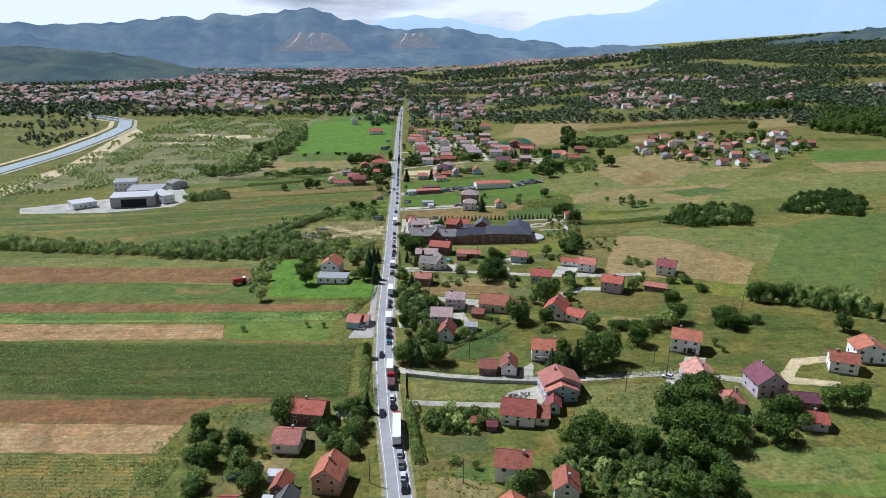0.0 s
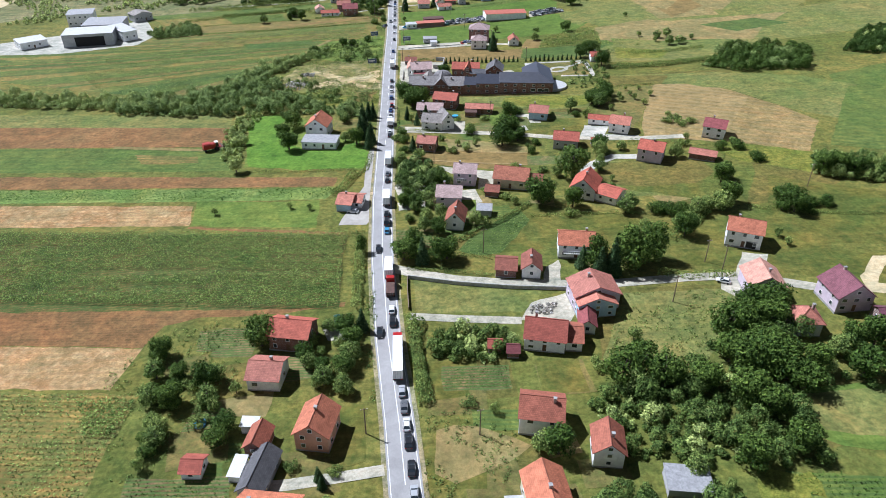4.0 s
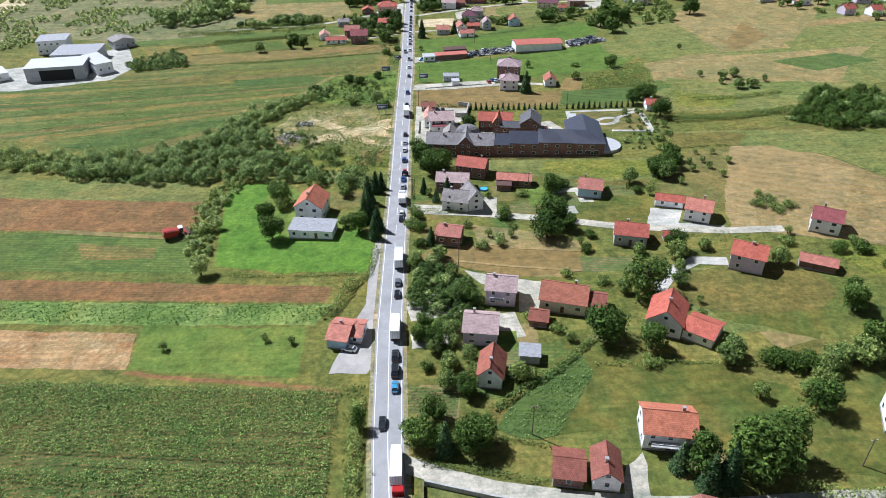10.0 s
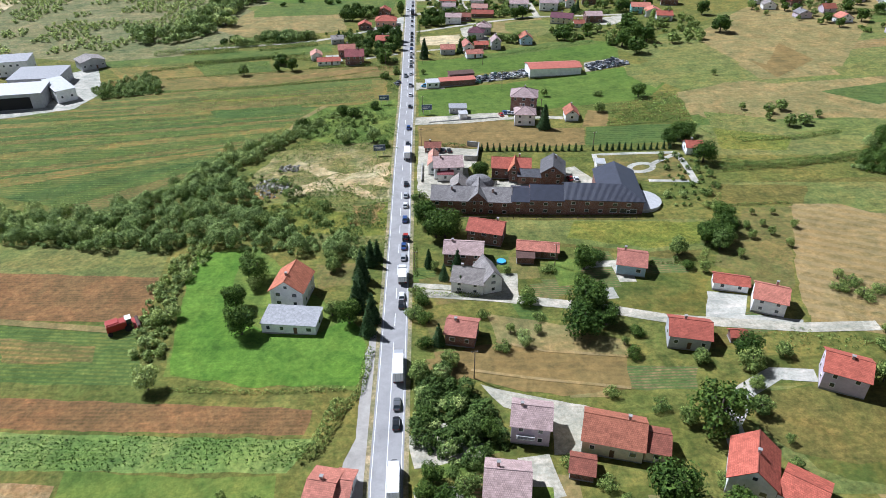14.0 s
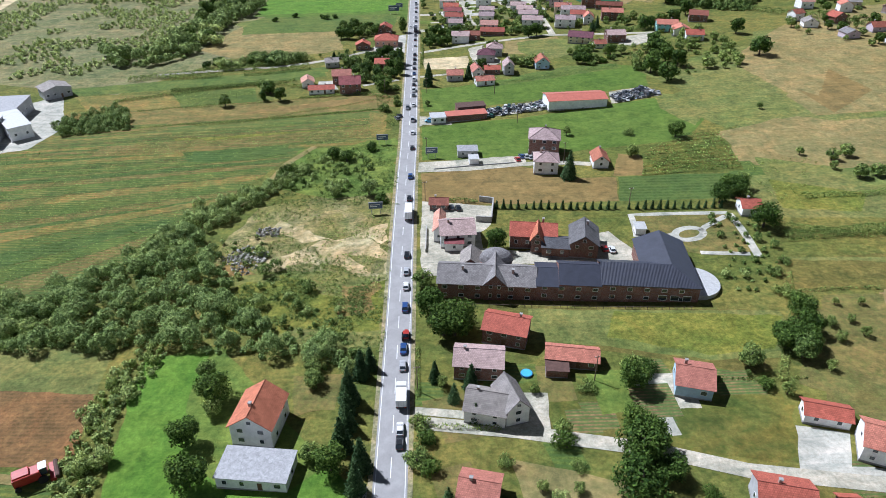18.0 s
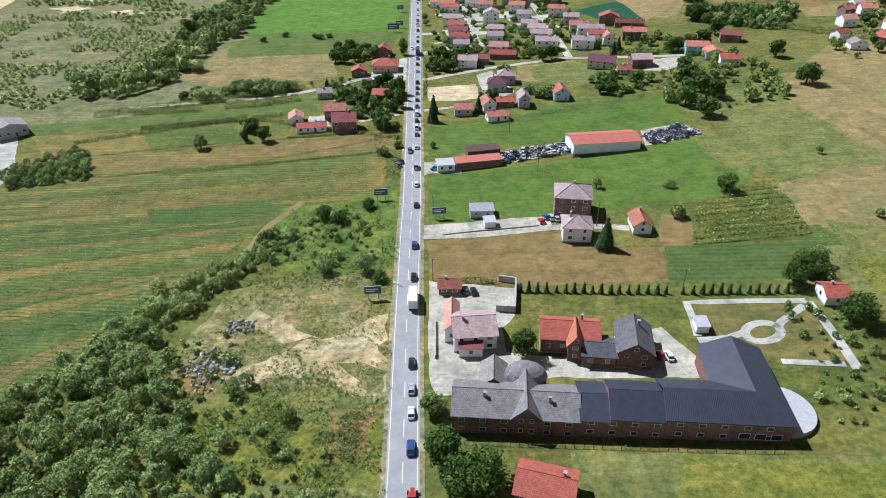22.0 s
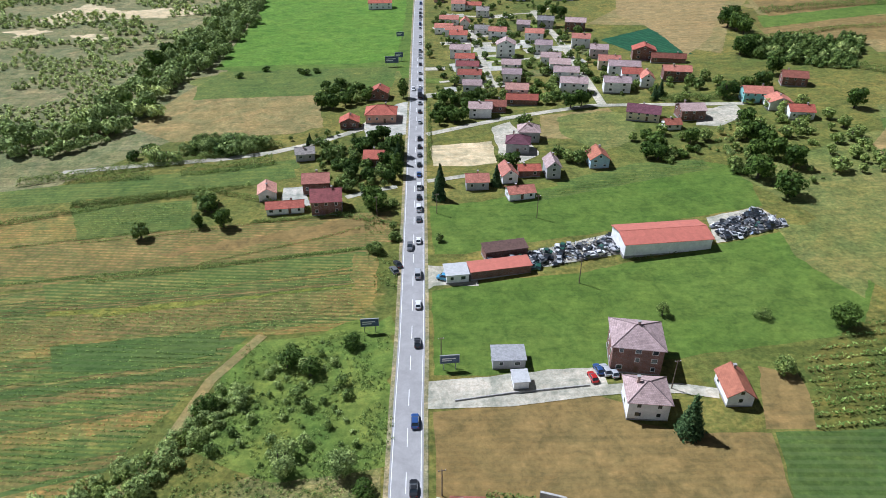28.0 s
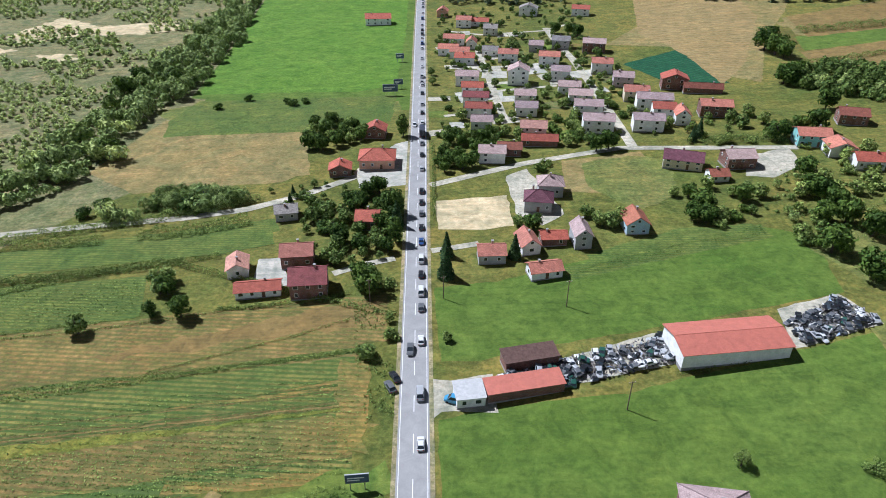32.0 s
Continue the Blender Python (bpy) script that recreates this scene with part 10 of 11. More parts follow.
thicket([(-331.6, 364.4), (-185.3, 335.3), (-104.9, 319.0), (-100.1, 302.3), (-176.6, 317.8), (-313.7, 342.8)], 4.4, 13, 1.2, 3.4, 0.75)
thicket([(-73.9, 302.0), (-81.0, 279.1), (-79.5, 262.0), (-75.4, 242.6), (-67.5, 242.1), (-69.7, 258.8), (-70.9, 276.9), (-66.2, 295.7)], 3.0, 14, 0.7, 1.7, 0.45)
tree('willow_b', -67.4, 231.7, 1.05)
tree('willow_a', -70.5, 258.9, 0.9)
tree('round_c', -54.1, 286.7, 0.9)
thicket([(-81.4, 378.0), (-62.7, 390.7), (-51.5, 413.8), (-42.5, 408.9), (-57.3, 383.2), (-71.3, 362.0), (-79.9, 343.8), (-86.2, 332.5), (-93.7, 339.7)], 3.4, 15, 1.0, 2.8, 0.65)
thicket([(-48.2, 419.4), (-30.1, 429.7), (-21.2, 417.4), (-15.4, 384.3), (-31.8, 382.6), (-53.9, 392.8)], 6.0, 16, 0.6, 2.0, 0.40)
copse([(-42.4, 552.2), (-26.9, 573.9), (-9.0, 562.9), (-12.1, 534.1), (-13.3, 520.0), (-32.9, 531.8)], 6.0, 18, ('round_c', 'round_b', 'bush_a'), 0.70, 1.00)
copse([(-57.6, 639.0), (-32.7, 644.2), (-26.8, 619.3), (-49.3, 608.5)], 6.0, 19, ('round_c', 'round_b'), 0.80, 1.00)
thicket([(-199.0, 590.2), (-172.4, 583.4), (-166.3, 629.5), (-167.1, 683.3), (-158.1, 780.6), (-157.9, 917.1), (-138.7, 937.1), (-123.3, 805.6), (-127.2, 689.1), (-142.5, 641.7), (-139.9, 586.5), (-159.3, 559.1), (-180.8, 560.4)], 6.2, 20, 1.8, 5.2, 0.65)
copse([(88.0, 554.0), (101.7, 563.9), (118.8, 559.3), (121.4, 533.3), (103.3, 535.5), (86.0, 535.5)], 10.0, 21, ('round_c', 'round_b', 'bush_a'), 0.70, 1.00)
thicket([(134.8, 571.8), (149.3, 574.9), (159.9, 558.4), (149.0, 526.2), (130.1, 514.2), (119.7, 529.7)], 8.5, 22, 0.7, 2.2, 0.10)
thicket([(110.0, 559.1), (145.1, 566.5), (153.2, 510.2), (136.8, 494.2), (121.2, 525.1)], 9.0, 23, 0.7, 2.0, 0.10)
copse([(2.3, 626.4), (23.3, 631.7), (37.7, 620.0), (32.7, 595.7), (4.1, 581.5)], 6.0, 24, ('round_c', 'bush_a', 'round_b'), 0.60, 0.90)
thicket([(187.7, 683.5), (220.2, 694.9), (239.6, 682.4), (258.2, 678.4), (226.7, 628.4), (212.1, 634.9), (196.9, 649.9), (182.4, 665.7)], 4.5, 25, 1.6, 3.6, 0.05, leaf='leaf_wood')
copse([(70.9, 609.4), (65.0, 645.1), (51.2, 625.2), (57.9, 604.9)], 6.0, 26, ('round_c', 'bush_a'), 0.70, 1.00)
copse([(5.6, 668.1), (21.4, 693.9), (108.2, 710.4), (103.8, 639.0), (39.9, 664.7)], 14.0, 27, ('round_c', 'small', 'bush_a'), 0.60, 0.90)
copse([(6.7, 726.6), (34.6, 746.8), (111.9, 785.3), (108.2, 710.4), (28.2, 703.1)], 14.0, 28, ('small', 'bush_a'), 0.60, 0.90)
thicket([(163.6, 331.7), (194.5, 363.8), (230.6, 343.7), (214.2, 314.9), (179.5, 318.9)], 3.6, 30, 1.4, 3.4, 0.05, leaf='leaf')
grove([(91.2, 285.0), (103.5, 309.3), (99.9, 283.5)], 5.0, 31, ('round_b',), 0.90, 1.00)
grove([(107.2, 305.7), (126.2, 305.2), (123.1, 292.8), (102.1, 291.3)], 7.0, 32, ('small',), 0.60, 0.80)
thicket([(97.2, 359.8), (113.6, 344.9), (109.6, 323.1), (90.9, 306.6), (86.6, 312.6), (92.3, 327.8)], 5.0, 33, 0.5, 1.6, 0.10)
copse([(147.2, 402.3), (181.2, 404.5), (179.3, 379.3), (149.8, 372.1)], 11.0, 34, ('small', 'round_c'), 0.80, 1.00)
thicket([(-106.4, 558.1), (-103.3, 570.2), (-91.8, 577.3), (-74.4, 571.8), (-68.0, 562.6), (-81.1, 554.0)], 3.6, 35, 1.4, 3.6, 0.45)
thicket([(-176.7, 468.0), (-149.4, 491.5), (-136.1, 458.9), (-164.5, 452.3)], 3.2, 36, 1.0, 2.4, 0.40)
hedge([(-100.5, 540.6), (-82.4, 542.8), (-64.4, 549.5)], 7.0, 3.6, 'tall dense dark hedge along a lane')
thicket([(-77.0, 339.9), (-61.4, 364.4), (-42.5, 336.4), (-12.2, 295.9), (-19.9, 281.0), (-52.0, 304.8)], 6.5, 39, 0.7, 2.4, 0.30)
grove([(-69.9, 190.1), (-68.0, 202.8), (-63.2, 190.8)], 5.0, 40, ('small',), 0.70, 0.90)
grove([(-44.7, 200.0), (-30.9, 199.6), (-30.5, 196.1), (-44.1, 196.8)], 5.0, 41, ('small',), 0.60, 0.80)
thicket([(156.8, 204.6), (201.5, 204.3), (202.0, 186.6), (186.9, 181.5), (156.4, 194.8)], 4.0, 42, 1.2, 2.6, 0.10)
thicket([(245.6, 338.2), (278.3, 374.0), (306.1, 379.7), (315.3, 355.6), (287.1, 315.0), (271.1, 325.1)], 3.6, 44, 1.4, 3.0, 0.05, leaf='leaf')
thicket([(162.8, 217.3), (188.9, 204.1), (201.6, 181.0), (191.9, 170.8), (175.5, 186.3), (154.0, 197.3)], 4.5, 45, 1.2, 2.6, 0.10)
weeds([(64.0, 133.8), (95.0, 132.2), (90.8, 118.3), (72.6, 99.7), (50.4, 106.8)], 2.2, 301)
weeds([(-66.4, 345.5), (-59.4, 376.6), (-35.4, 385.2), (-11.2, 386.9), (-9.9, 327.9), (-20.2, 309.0), (-39.9, 329.8), (-62.2, 331.1)], 2.4, 302)
weeds([(-62.3, 341.3), (-52.2, 360.4), (-25.7, 338.8), (-10.5, 320.8), (-9.7, 293.4), (-26.6, 292.5), (-45.7, 304.0)], 1.7, 315)
weeds([(-62.8, 323.7), (-42.2, 329.9), (-25.1, 318.8), (-21.6, 322.9), (-11.1, 324.5), (-11.2, 302.2), (-55.6, 304.9)], 1.3, 316, 0.55, label='lush green weeds beside the road')
weeds([(-29.4, 342.3), (-23.3, 339.7), (-12.3, 327.8), (-12.2, 325.0), (-26.4, 318.8), (-43.1, 330.9), (-47.7, 333.1), (-39.0, 338.7)], 1.6, 317, 0.5, label='tall weeds on waste ground')
weeds([(-52.7, 428.0), (-20.7, 432.5), (-11.3, 428.4), (-10.2, 384.4), (-34.4, 381.5), (-54.4, 391.7)], 2.0, 303)
weeds([(-47.3, 410.5), (-30.3, 429.1), (-10.4, 427.8), (-8.2, 374.5), (-56.7, 376.8)], 2.0, 304)
weeds([(2.5, 92.5), (25.1, 92.5), (23.4, 71.7), (4.1, 64.5)], 2.2, 305)
weeds([(-12.1, 137.2), (-8.8, 155.7), (-7.6, 95.6), (-10.5, 95.8)], 1.4, 306)
weeds([(-14.5, 133.7), (-18.6, 175.5), (-13.2, 184.1), (-10.4, 133.3)], 1.6, 307)
weeds([(-77.2, 112.9), (-66.9, 128.8), (-47.1, 132.9), (-41.6, 109.4), (-57.6, 75.8), (-64.5, 76.5)], 2.4, 308)
weeds([(64.0, 242.5), (90.3, 240.9), (111.4, 222.7), (131.0, 214.7), (139.2, 228.1), (100.1, 243.0)], 2.4, 309)

weeds([(-23.4, 498.1), (-11.4, 501.3), (-9.6, 448.6), (-16.3, 449.1)], 1.8, 311)
weeds([(134.8, 571.8), (164.6, 553.1), (128.1, 490.1), (123.4, 521.9)], 3.0, 312)

weeds([(128.3, 396.0), (156.3, 395.9), (133.9, 361.0), (113.9, 363.0)], 3.0, 314)
grove([(-1.3, 207.9), (17.6, 206.5), (14.4, 174.7), (-1.7, 175.8)], 7.0, 401, ('small', 'round_c', 'small', 'bush_b'), 0.55, 1.0)
grove([(82.8, 226.5), (79.9, 189.9), (64.5, 186.5), (50.7, 188.0)], 9.0, 402, ('small', 'round_c', 'small', 'bush_b'), 0.55, 1.0)
grove([(-67.5, 112.0), (-41.6, 109.4), (-38.5, 90.1), (-56.9, 83.5)], 8.0, 403, ('small', 'round_c', 'small', 'bush_b'), 0.55, 1.0)
copse([(2.4, 636.9), (105.2, 711.0), (85.2, 607.4), (33.3, 601.5)], 8.0, 404, ('small', 'round_c', 'small', 'bush_b'), 0.55, 1.0)
copse([(4.2, 805.5), (111.9, 785.3), (105.2, 711.0), (6.5, 715.7)], 9.0, 405, ('small', 'round_c', 'small', 'bush_b'), 0.55, 1.0)
copse([(9.3, 874.3), (129.7, 886.9), (114.6, 815.9), (8.3, 820.8)], 12.0, 406, ('small', 'round_c', 'small', 'bush_b'), 0.55, 1.0)
grove([(17.1, 284.1), (59.0, 281.3), (89.0, 275.4), (83.0, 266.1), (18.4, 272.0)], 13.0, 407, ('small', 'round_c', 'small', 'bush_b'), 0.55, 1.0)
copse([(-65.5, 575.8), (-8.8, 577.3), (-8.7, 519.4), (-33.5, 516.7)], 7.0, 408, ('small', 'round_c', 'small', 'bush_b'), 0.55, 1.0)
copse([(96.2, 640.2), (151.3, 638.3), (152.6, 591.1), (92.8, 600.1)], 9.0, 409, ('small', 'round_c', 'small', 'bush_b'), 0.55, 1.0)
grove([(3.5, 97.4), (19.8, 96.0), (30.1, 89.7), (5.5, 91.7)], 7.0, 410, ('small', 'round_c', 'small', 'bush_b'), 0.55, 1.0)
crop_rows([(93.0, 411.4), (114.0, 424.9), (129.0, 424.9), (124.3, 388.1), (85.2, 388.9)], 3.6, 0.4, 0.3, 1.3, 0.85, 'maize', 77, 'low vines in rows on green ground', 0.05, 0.1)
row('thuja', [(27.1, 369.1), (70.3, 363.7)], 2.6, 50, 0.8, 1.15)
row('thuja', [(73.3, 363.5), (106.8, 360.3)], 2.6, 51, 0.8, 1.15)
row('small', [(120.4, 157.4), (121.8, 148.9)], 5.0, 61, 0.6, 0.9)
copse([(225, 575), (290, 480), (400, 540), (430, 650), (300, 690)], 13.0, 411, ('small', 'round_c', 'bush_b', 'round_b'), 0.7, 1.15)
copse([(469.7, 682.7), (506.6, 600.9), (652.6, 803.6), (570.1, 823.4)], 10.0, 412, ('round_b', 'round_a', 'tall_a'), 1.0, 1.5)
copse([(121.2, 530.5), (161.2, 603.5), (185.8, 564.6), (172.7, 499.8)], 9.0, 413, ('small', 'round_c', 'bush_b'), 0.8, 1.2)
hedge([(225.4, 637.0), (265.2, 592.3), (294.7, 551.3), (325.1, 522.7)], 6.0, 4.0, 'bushy boundary hedge on the slope')
hedge([(307.6, 668.9), (362.1, 644.1), (413.2, 598.6), (488.5, 582.6)], 6.0, 4.0, 'bushy boundary hedge on the slope')
hedge([(233.3, 760.0), (300.0, 765.0), (434.9, 749.1)], 8.0, 5.0, 'bushy boundary hedge on the slope')
copse([(450, 830), (480, 830), (600, 900), (570, 940)], 11.0, 414, ('tall_a', 'round_a'), 1.1, 1.6)


# ---- traffic on the road ----
car(road_x(47.1) + 1.65, 47.1, 0.0, 'van', 'grey')
car(road_x(57.1) + 1.65, 57.1, 0.0, 'hatch', 'black')
car(road_x(62.0) + 1.65, 62.0, 0.0, 'hatch', 'red')
car(road_x(69.4) + 1.65, 69.4, 0.0, 'hatch', 'silver')
car(road_x(75.8) + 1.65, 75.8, 0.0, 'saloon', 'black')
car(road_x(83.3) + 1.65, 83.3, 0.0, 'suv', 'black')
car(road_x(88.3) + 1.65, 88.3, 0.0, 'hatch', 'white')
car(road_x(93.9) + 1.65, 93.9, 0.0, 'saloon', 'grey')
car(road_x(99.2) + 1.65, 99.2, 0.0, 'hatch', 'silver')
car(road_x(126.7) + 1.65, 126.7, 0.0, 'suv', 'black')
car(road_x(132.2) + 1.65, 132.2, 0.0, 'hatch', 'white')
car(road_x(216.1) + 1.65, 216.1, 0.0, 'hatch', 'black')
car(road_x(222.2) + 1.65, 222.2, 0.0, 'hatch', 'grey')
car(road_x(182.9) + 1.65, 182.9, 0.0, 'van', 'black')
car(road_x(177.0) + 1.65, 177.0, 0.0, 'hatch', 'sky')
car(road_x(188.6) + 1.65, 188.6, 0.0, 'suv', 'black')
car(road_x(203.6) + 1.65, 203.6, 0.0, 'hatch', 'black')
car(road_x(261.6) + 1.65, 261.6, 0.0, 'hatch', 'black')
car(road_x(265.6) + 1.65, 265.6, 0.0, 'hatch', 'white')
car(road_x(286.8) + 1.65, 286.8, 0.0, 'hatch', 'silver')
car(road_x(293.4) + 1.65, 293.4, 0.0, 'saloon', 'blue')
car(road_x(311.4) + 1.65, 311.4, 0.0, 'suv', 'blue')
car(road_x(321.9) + 1.65, 321.9, 0.0, 'hatch', 'white')
car(road_x(329.8) + 1.65, 329.8, 0.0, 'hatch', 'silver')
car(road_x(339.2) + 1.65, 339.2, 0.0, 'hatch', 'black')
car(road_x(378.4) + 1.65, 378.4, 0.0, 'saloon', 'black')
car(road_x(425.1) + 1.65, 425.1, 0.0, 'hatch', 'black')
car(road_x(397.0) + 1.65, 397.0, 0.0, 'suv', 'blue')
car(road_x(478.1) + 1.65, 478.1, 0.0, 'hatch', 'white')
car(road_x(442.1) + 1.65, 442.1, 0.0, 'hatch', 'white')
car(road_x(492.8) + 1.65, 492.8, 0.0, 'hatch', 'grey')
car(road_x(500.8) + 1.65, 500.8, 0.0, 'van', 'white')
car(road_x(509.8) + 1.65, 509.8, 0.0, 'hatch', 'black')
car(road_x(518.5) + 1.65, 518.5, 0.0, 'van', 'white')
car(road_x(529.6) + 1.65, 529.6, 0.0, 'saloon', 'blue')
car(road_x(539.1) + 1.65, 539.1, 0.0, 'hatch', 'black')
car(road_x(549.2) + 1.65, 549.2, 0.0, 'hatch', 'grey')
car(road_x(557.8) + 1.65, 557.8, 0.0, 'hatch', 'black')
car(road_x(567.0) + 1.65, 567.0, 0.0, 'suv', 'black')
car(road_x(587.3) + 1.65, 587.3, 0.0, 'hatch', 'silver')
car(road_x(601.4) + 1.65, 601.4, 0.0, 'hatch', 'black')
car(road_x(613.7) + 1.65, 613.7, 0.0, 'saloon', 'grey')
car(road_x(638.9) + 1.65, 638.9, 0.0, 'hatch', 'white')
car(road_x(652.5) + 1.65, 652.5, 0.0, 'hatch', 'black')
car(road_x(664.6) + 1.65, 664.6, 0.0, 'hatch', 'silver')
car(road_x(682.0) + 1.65, 682.0, 0.0, 'saloon', 'black')
car(road_x(696.2) + 1.65, 696.2, 0.0, 'hatch', 'white')
def far_queue():
    rnd = random.Random(31)
    y = 700.0
    while y < 1180:
        car(road_x(y) + 1.5, y, 0, rnd.choice(("hatch", "saloon", "suv", "van")), rnd.choice(("white", "silver", "grey", "black", "blue")))
        y += rnd.uniform(9, 24)


far_queue()
car(-6.8, 122.3, 180.0, 'saloon', 'black', group='oncoming cars')
car(-8.1, 165.3, 180.0, 'hatch', 'black', group='oncoming cars')
car(-6.0, 474.3, 180.0, 'suv', 'grey', group='oncoming cars')
car(-5.8, 636.3, 180.0, 'hatch', 'white', group='oncoming cars')
car(-22.6, 52.5, 80.0, 'hatch', 'white', where='parked beside a building on gravel', lift=0.08, group='parked cars')
car(58.3, 338.0, 10.0, 'hatch', 'red', where='parked beside a building on gravel', lift=0.08, group='parked cars')
car(60.7, 337.1, 0.0, 'hatch', 'white', where='parked beside a building on gravel', lift=0.08, group='parked cars')
car(39.8, 409.2, 10.0, 'hatch', 'red', where='parked beside a building on gravel', lift=0.08, group='parked cars')
car(41.8, 411.9, 10.0, 'hatch', 'blue', where='parked beside a building on gravel', lift=0.08, group='parked cars')
car(43.5, 411.4, 10.0, 'suv', 'silver', where='parked beside a building on gravel', lift=0.08, group='parked cars')
car(45.2, 410.5, 10.0, 'hatch', 'silver', where='parked beside a building on gravel', lift=0.08, group='parked cars')
car(-17.9, 192.3, 75.0, 'hatch', 'white', where='parked beside a building on gravel', lift=0.08, group='parked cars')
car(93.5, 135.4, 60.0, 'hatch', 'white', where='parked beside a building on gravel', lift=0.08, group='parked cars')
car(-18.7, 128.6, 10.0, 'van', 'green', where='parked beside a building on gravel', lift=0.08, group='parked cars')
car(13.4, 369.5, 5.0, 'hatch', 'black', where='parked beside a building on gravel', lift=0.08, group='parked cars')
car(11.0, 370.1, 5.0, 'hatch', 'grey', where='parked beside a building on gravel', lift=0.08, group='parked cars')
car(4.8, 455.1, 70.0, 'van', 'sky', where='parked beside a building on gravel', lift=0.08, group='parked cars')
car(-10.8, 460.7, 25.0, 'suv', 'grey', where='parked beside a building on gravel', lift=0.08, group='parked cars')
car(-9.7, 464.2, 25.0, 'saloon', 'black', where='parked beside a building on gravel', lift=0.08, group='parked cars')
truck(road_x(109.6) + 1.7, 109.6, 0, 13.6, 'red', 'tarp_white', 'articulated lorry with a long white box trailer and red cab', box_h=2.7)
truck(road_x(140.8) + 1.7, 140.8, 0, 5.5, 'red', 'rust', 'red tipper lorry with a rust coloured load', box_h=1.0)
truck(road_x(150.9) + 1.7, 150.9, 0, 7.0, 'white', 'tarp_white', 'white box lorry waiting in the queue', box_h=2.7)
truck(road_x(197.8) + 1.7, 197.8, 0, 6.5, 'white', 'tarp_white', 'white box lorry on the main road', box_h=2.7)
truck(road_x(232.8) + 1.7, 232.8, 0, 7.5, 'silver', 'tarp_white', 'white lorry with a pale box body', box_h=2.7)
truck(road_x(273.9) + 1.7, 273.9, 0, 4.5, 'white', 'tarp_white', 'small white box lorry in the queue', box_h=2.0)
truck(road_x(364.4) + 1.7, 364.4, 0, 6.5, 'white', 'tarp_white', 'white box lorry with a tall body', box_h=2.7)
truck(road_x(623.2) + 1.7, 623.2, 0, 6.0, 'blue', 'navysheet', 'dark box lorry in the queue', box_h=2.7)
car(-3.4, 457.9, 0, 'van', 'silver')
harvester(-83.2, 255.9, -60)
tractor(-4.3, 298.1, 0)

# ---- billboards, poles and small things ----
billboard(-16.4, 431.1, 5.0, 2.6)
billboard(4.7, 414.7, 5.0, 2.6)
billboard(-16.0, 368.4, 5.0, 2.6)
billboard(-18.8, 681.3, 8.0, 4.0)
billboard(-14.9, 692.8, 5.0, 3.0)
billboard(-15.3, 743.1, 5.0, 3.0)
utility_pole(38.4, 491.3, 9.0)
utility_pole(44.9, 450.3, 9.0)
utility_pole(-18.0, 497.3, 8.0)
utility_pole(13.2, 230.4, 9.0)
utility_pole(76.0, 128.1, 9.0)
utility_pole(146.9, 189.0, 9.0)
utility_pole(95.7, 141.4, 9.0)
utility_pole(92.5, 146.6, 8.0)
utility_pole(25.6, 160.4, 9.0)
utility_pole(57.8, 404.4, 9.0)
utility_pole(1.6, 376.7, 8.0)
utility_pole(16.4, 84.5, 8.0)
utility_pole(-9.3, 87.0, 8.0)
utility_pole(-1.3, 278.0, 8.0)
utility_pole(2.6, 417.8, 8.0)
utility_pole(3.4, 497.4, 8.0)
utility_pole(73.3, 364.4, 8.0)
utility_pole(42.0, 279.0, 8.0)
pool(25.8, 282.3)
pool(-48.2, 93.2)
scrap_heap([(14.4, 462.2), (61.4, 475.5), (60.9, 465.8), (32.0, 458.5)], 3, 75)
scrap_heap([(95.8, 479.2), (114.2, 487.9), (119.6, 476.3), (95.3, 469.0)], 4, 45)
rubble([(-65.7, 343.0), (-56.5, 350.0), (-50.4, 337.3), (-56.2, 330.8)], 5, 260)
rubble([(-60.6, 344.4), (-49.8, 345.5), (-49.8, 339.0), (-60.1, 340.1)], 7, 200)
rubble([(-57.2, 360.9), (-49.0, 361.4), (-48.8, 354.8), (-55.6, 355.7)], 8, 120)
rubble([(35.8, 131.5), (44.5, 131.7), (41.0, 126.3), (35.5, 126.8)], 6, 140)
brick_works(4.6, 315.9, -6.3)
maize([(-239.2, 198.8), (-19.0, 176.8), (-19.7, 163.3), (-19.3, 135.7), (-187.1, 147.9)])
vines([(92.4, 406.8), (113.3, 410.8), (124.7, 408.5), (112.1, 389.2), (89.6, 390.1)])
crop_rows([(-160.9, 113.3), (-65.8, 103.8), (-67.7, 82.5), (-67.9, 60.8), (-135.6, 67.1)], 1.60, 0.42, 0.20, 0.90, 0.55, 'maize', 601, 'thin rows of young maize with bare soil between')
crop_rows([(-80.2, 103.2), (-65.7, 104.2), (-67.1, 90.7), (-74.0, 91.3)], 0.90, 0.30, 0.30, 1.30, 0.60, 'maize', 602, 'dense corner of taller maize')
crop_rows([(-118.9, 430.8), (-93.2, 437.0), (-51.4, 431.1), (-18.8, 434.0), (-18.0, 467.1), (-103.6, 456.3), (-132.4, 449.6)], 1.80, 0.42, 0.08, 0.45, 0.44, 'maize', 603, 'sparse rows of maize with dry patches')
crop_rows([(-131.4, 507.6), (-88.7, 514.0), (-87.0, 495.3), (-122.2, 490.7)], 1.60, 0.50, 0.20, 0.70, 0.50, 'maize', 604, 'sparse rows of a green crop')
crop_rows([(-60.0, 77.9), (-38.0, 77.0), (-36.7, 69.2), (-59.0, 70.6)], 1.10, 0.35, 0.10, 0.50, 0.40, 'fruit_leaf', 605, 'rows of vegetables in a garden')
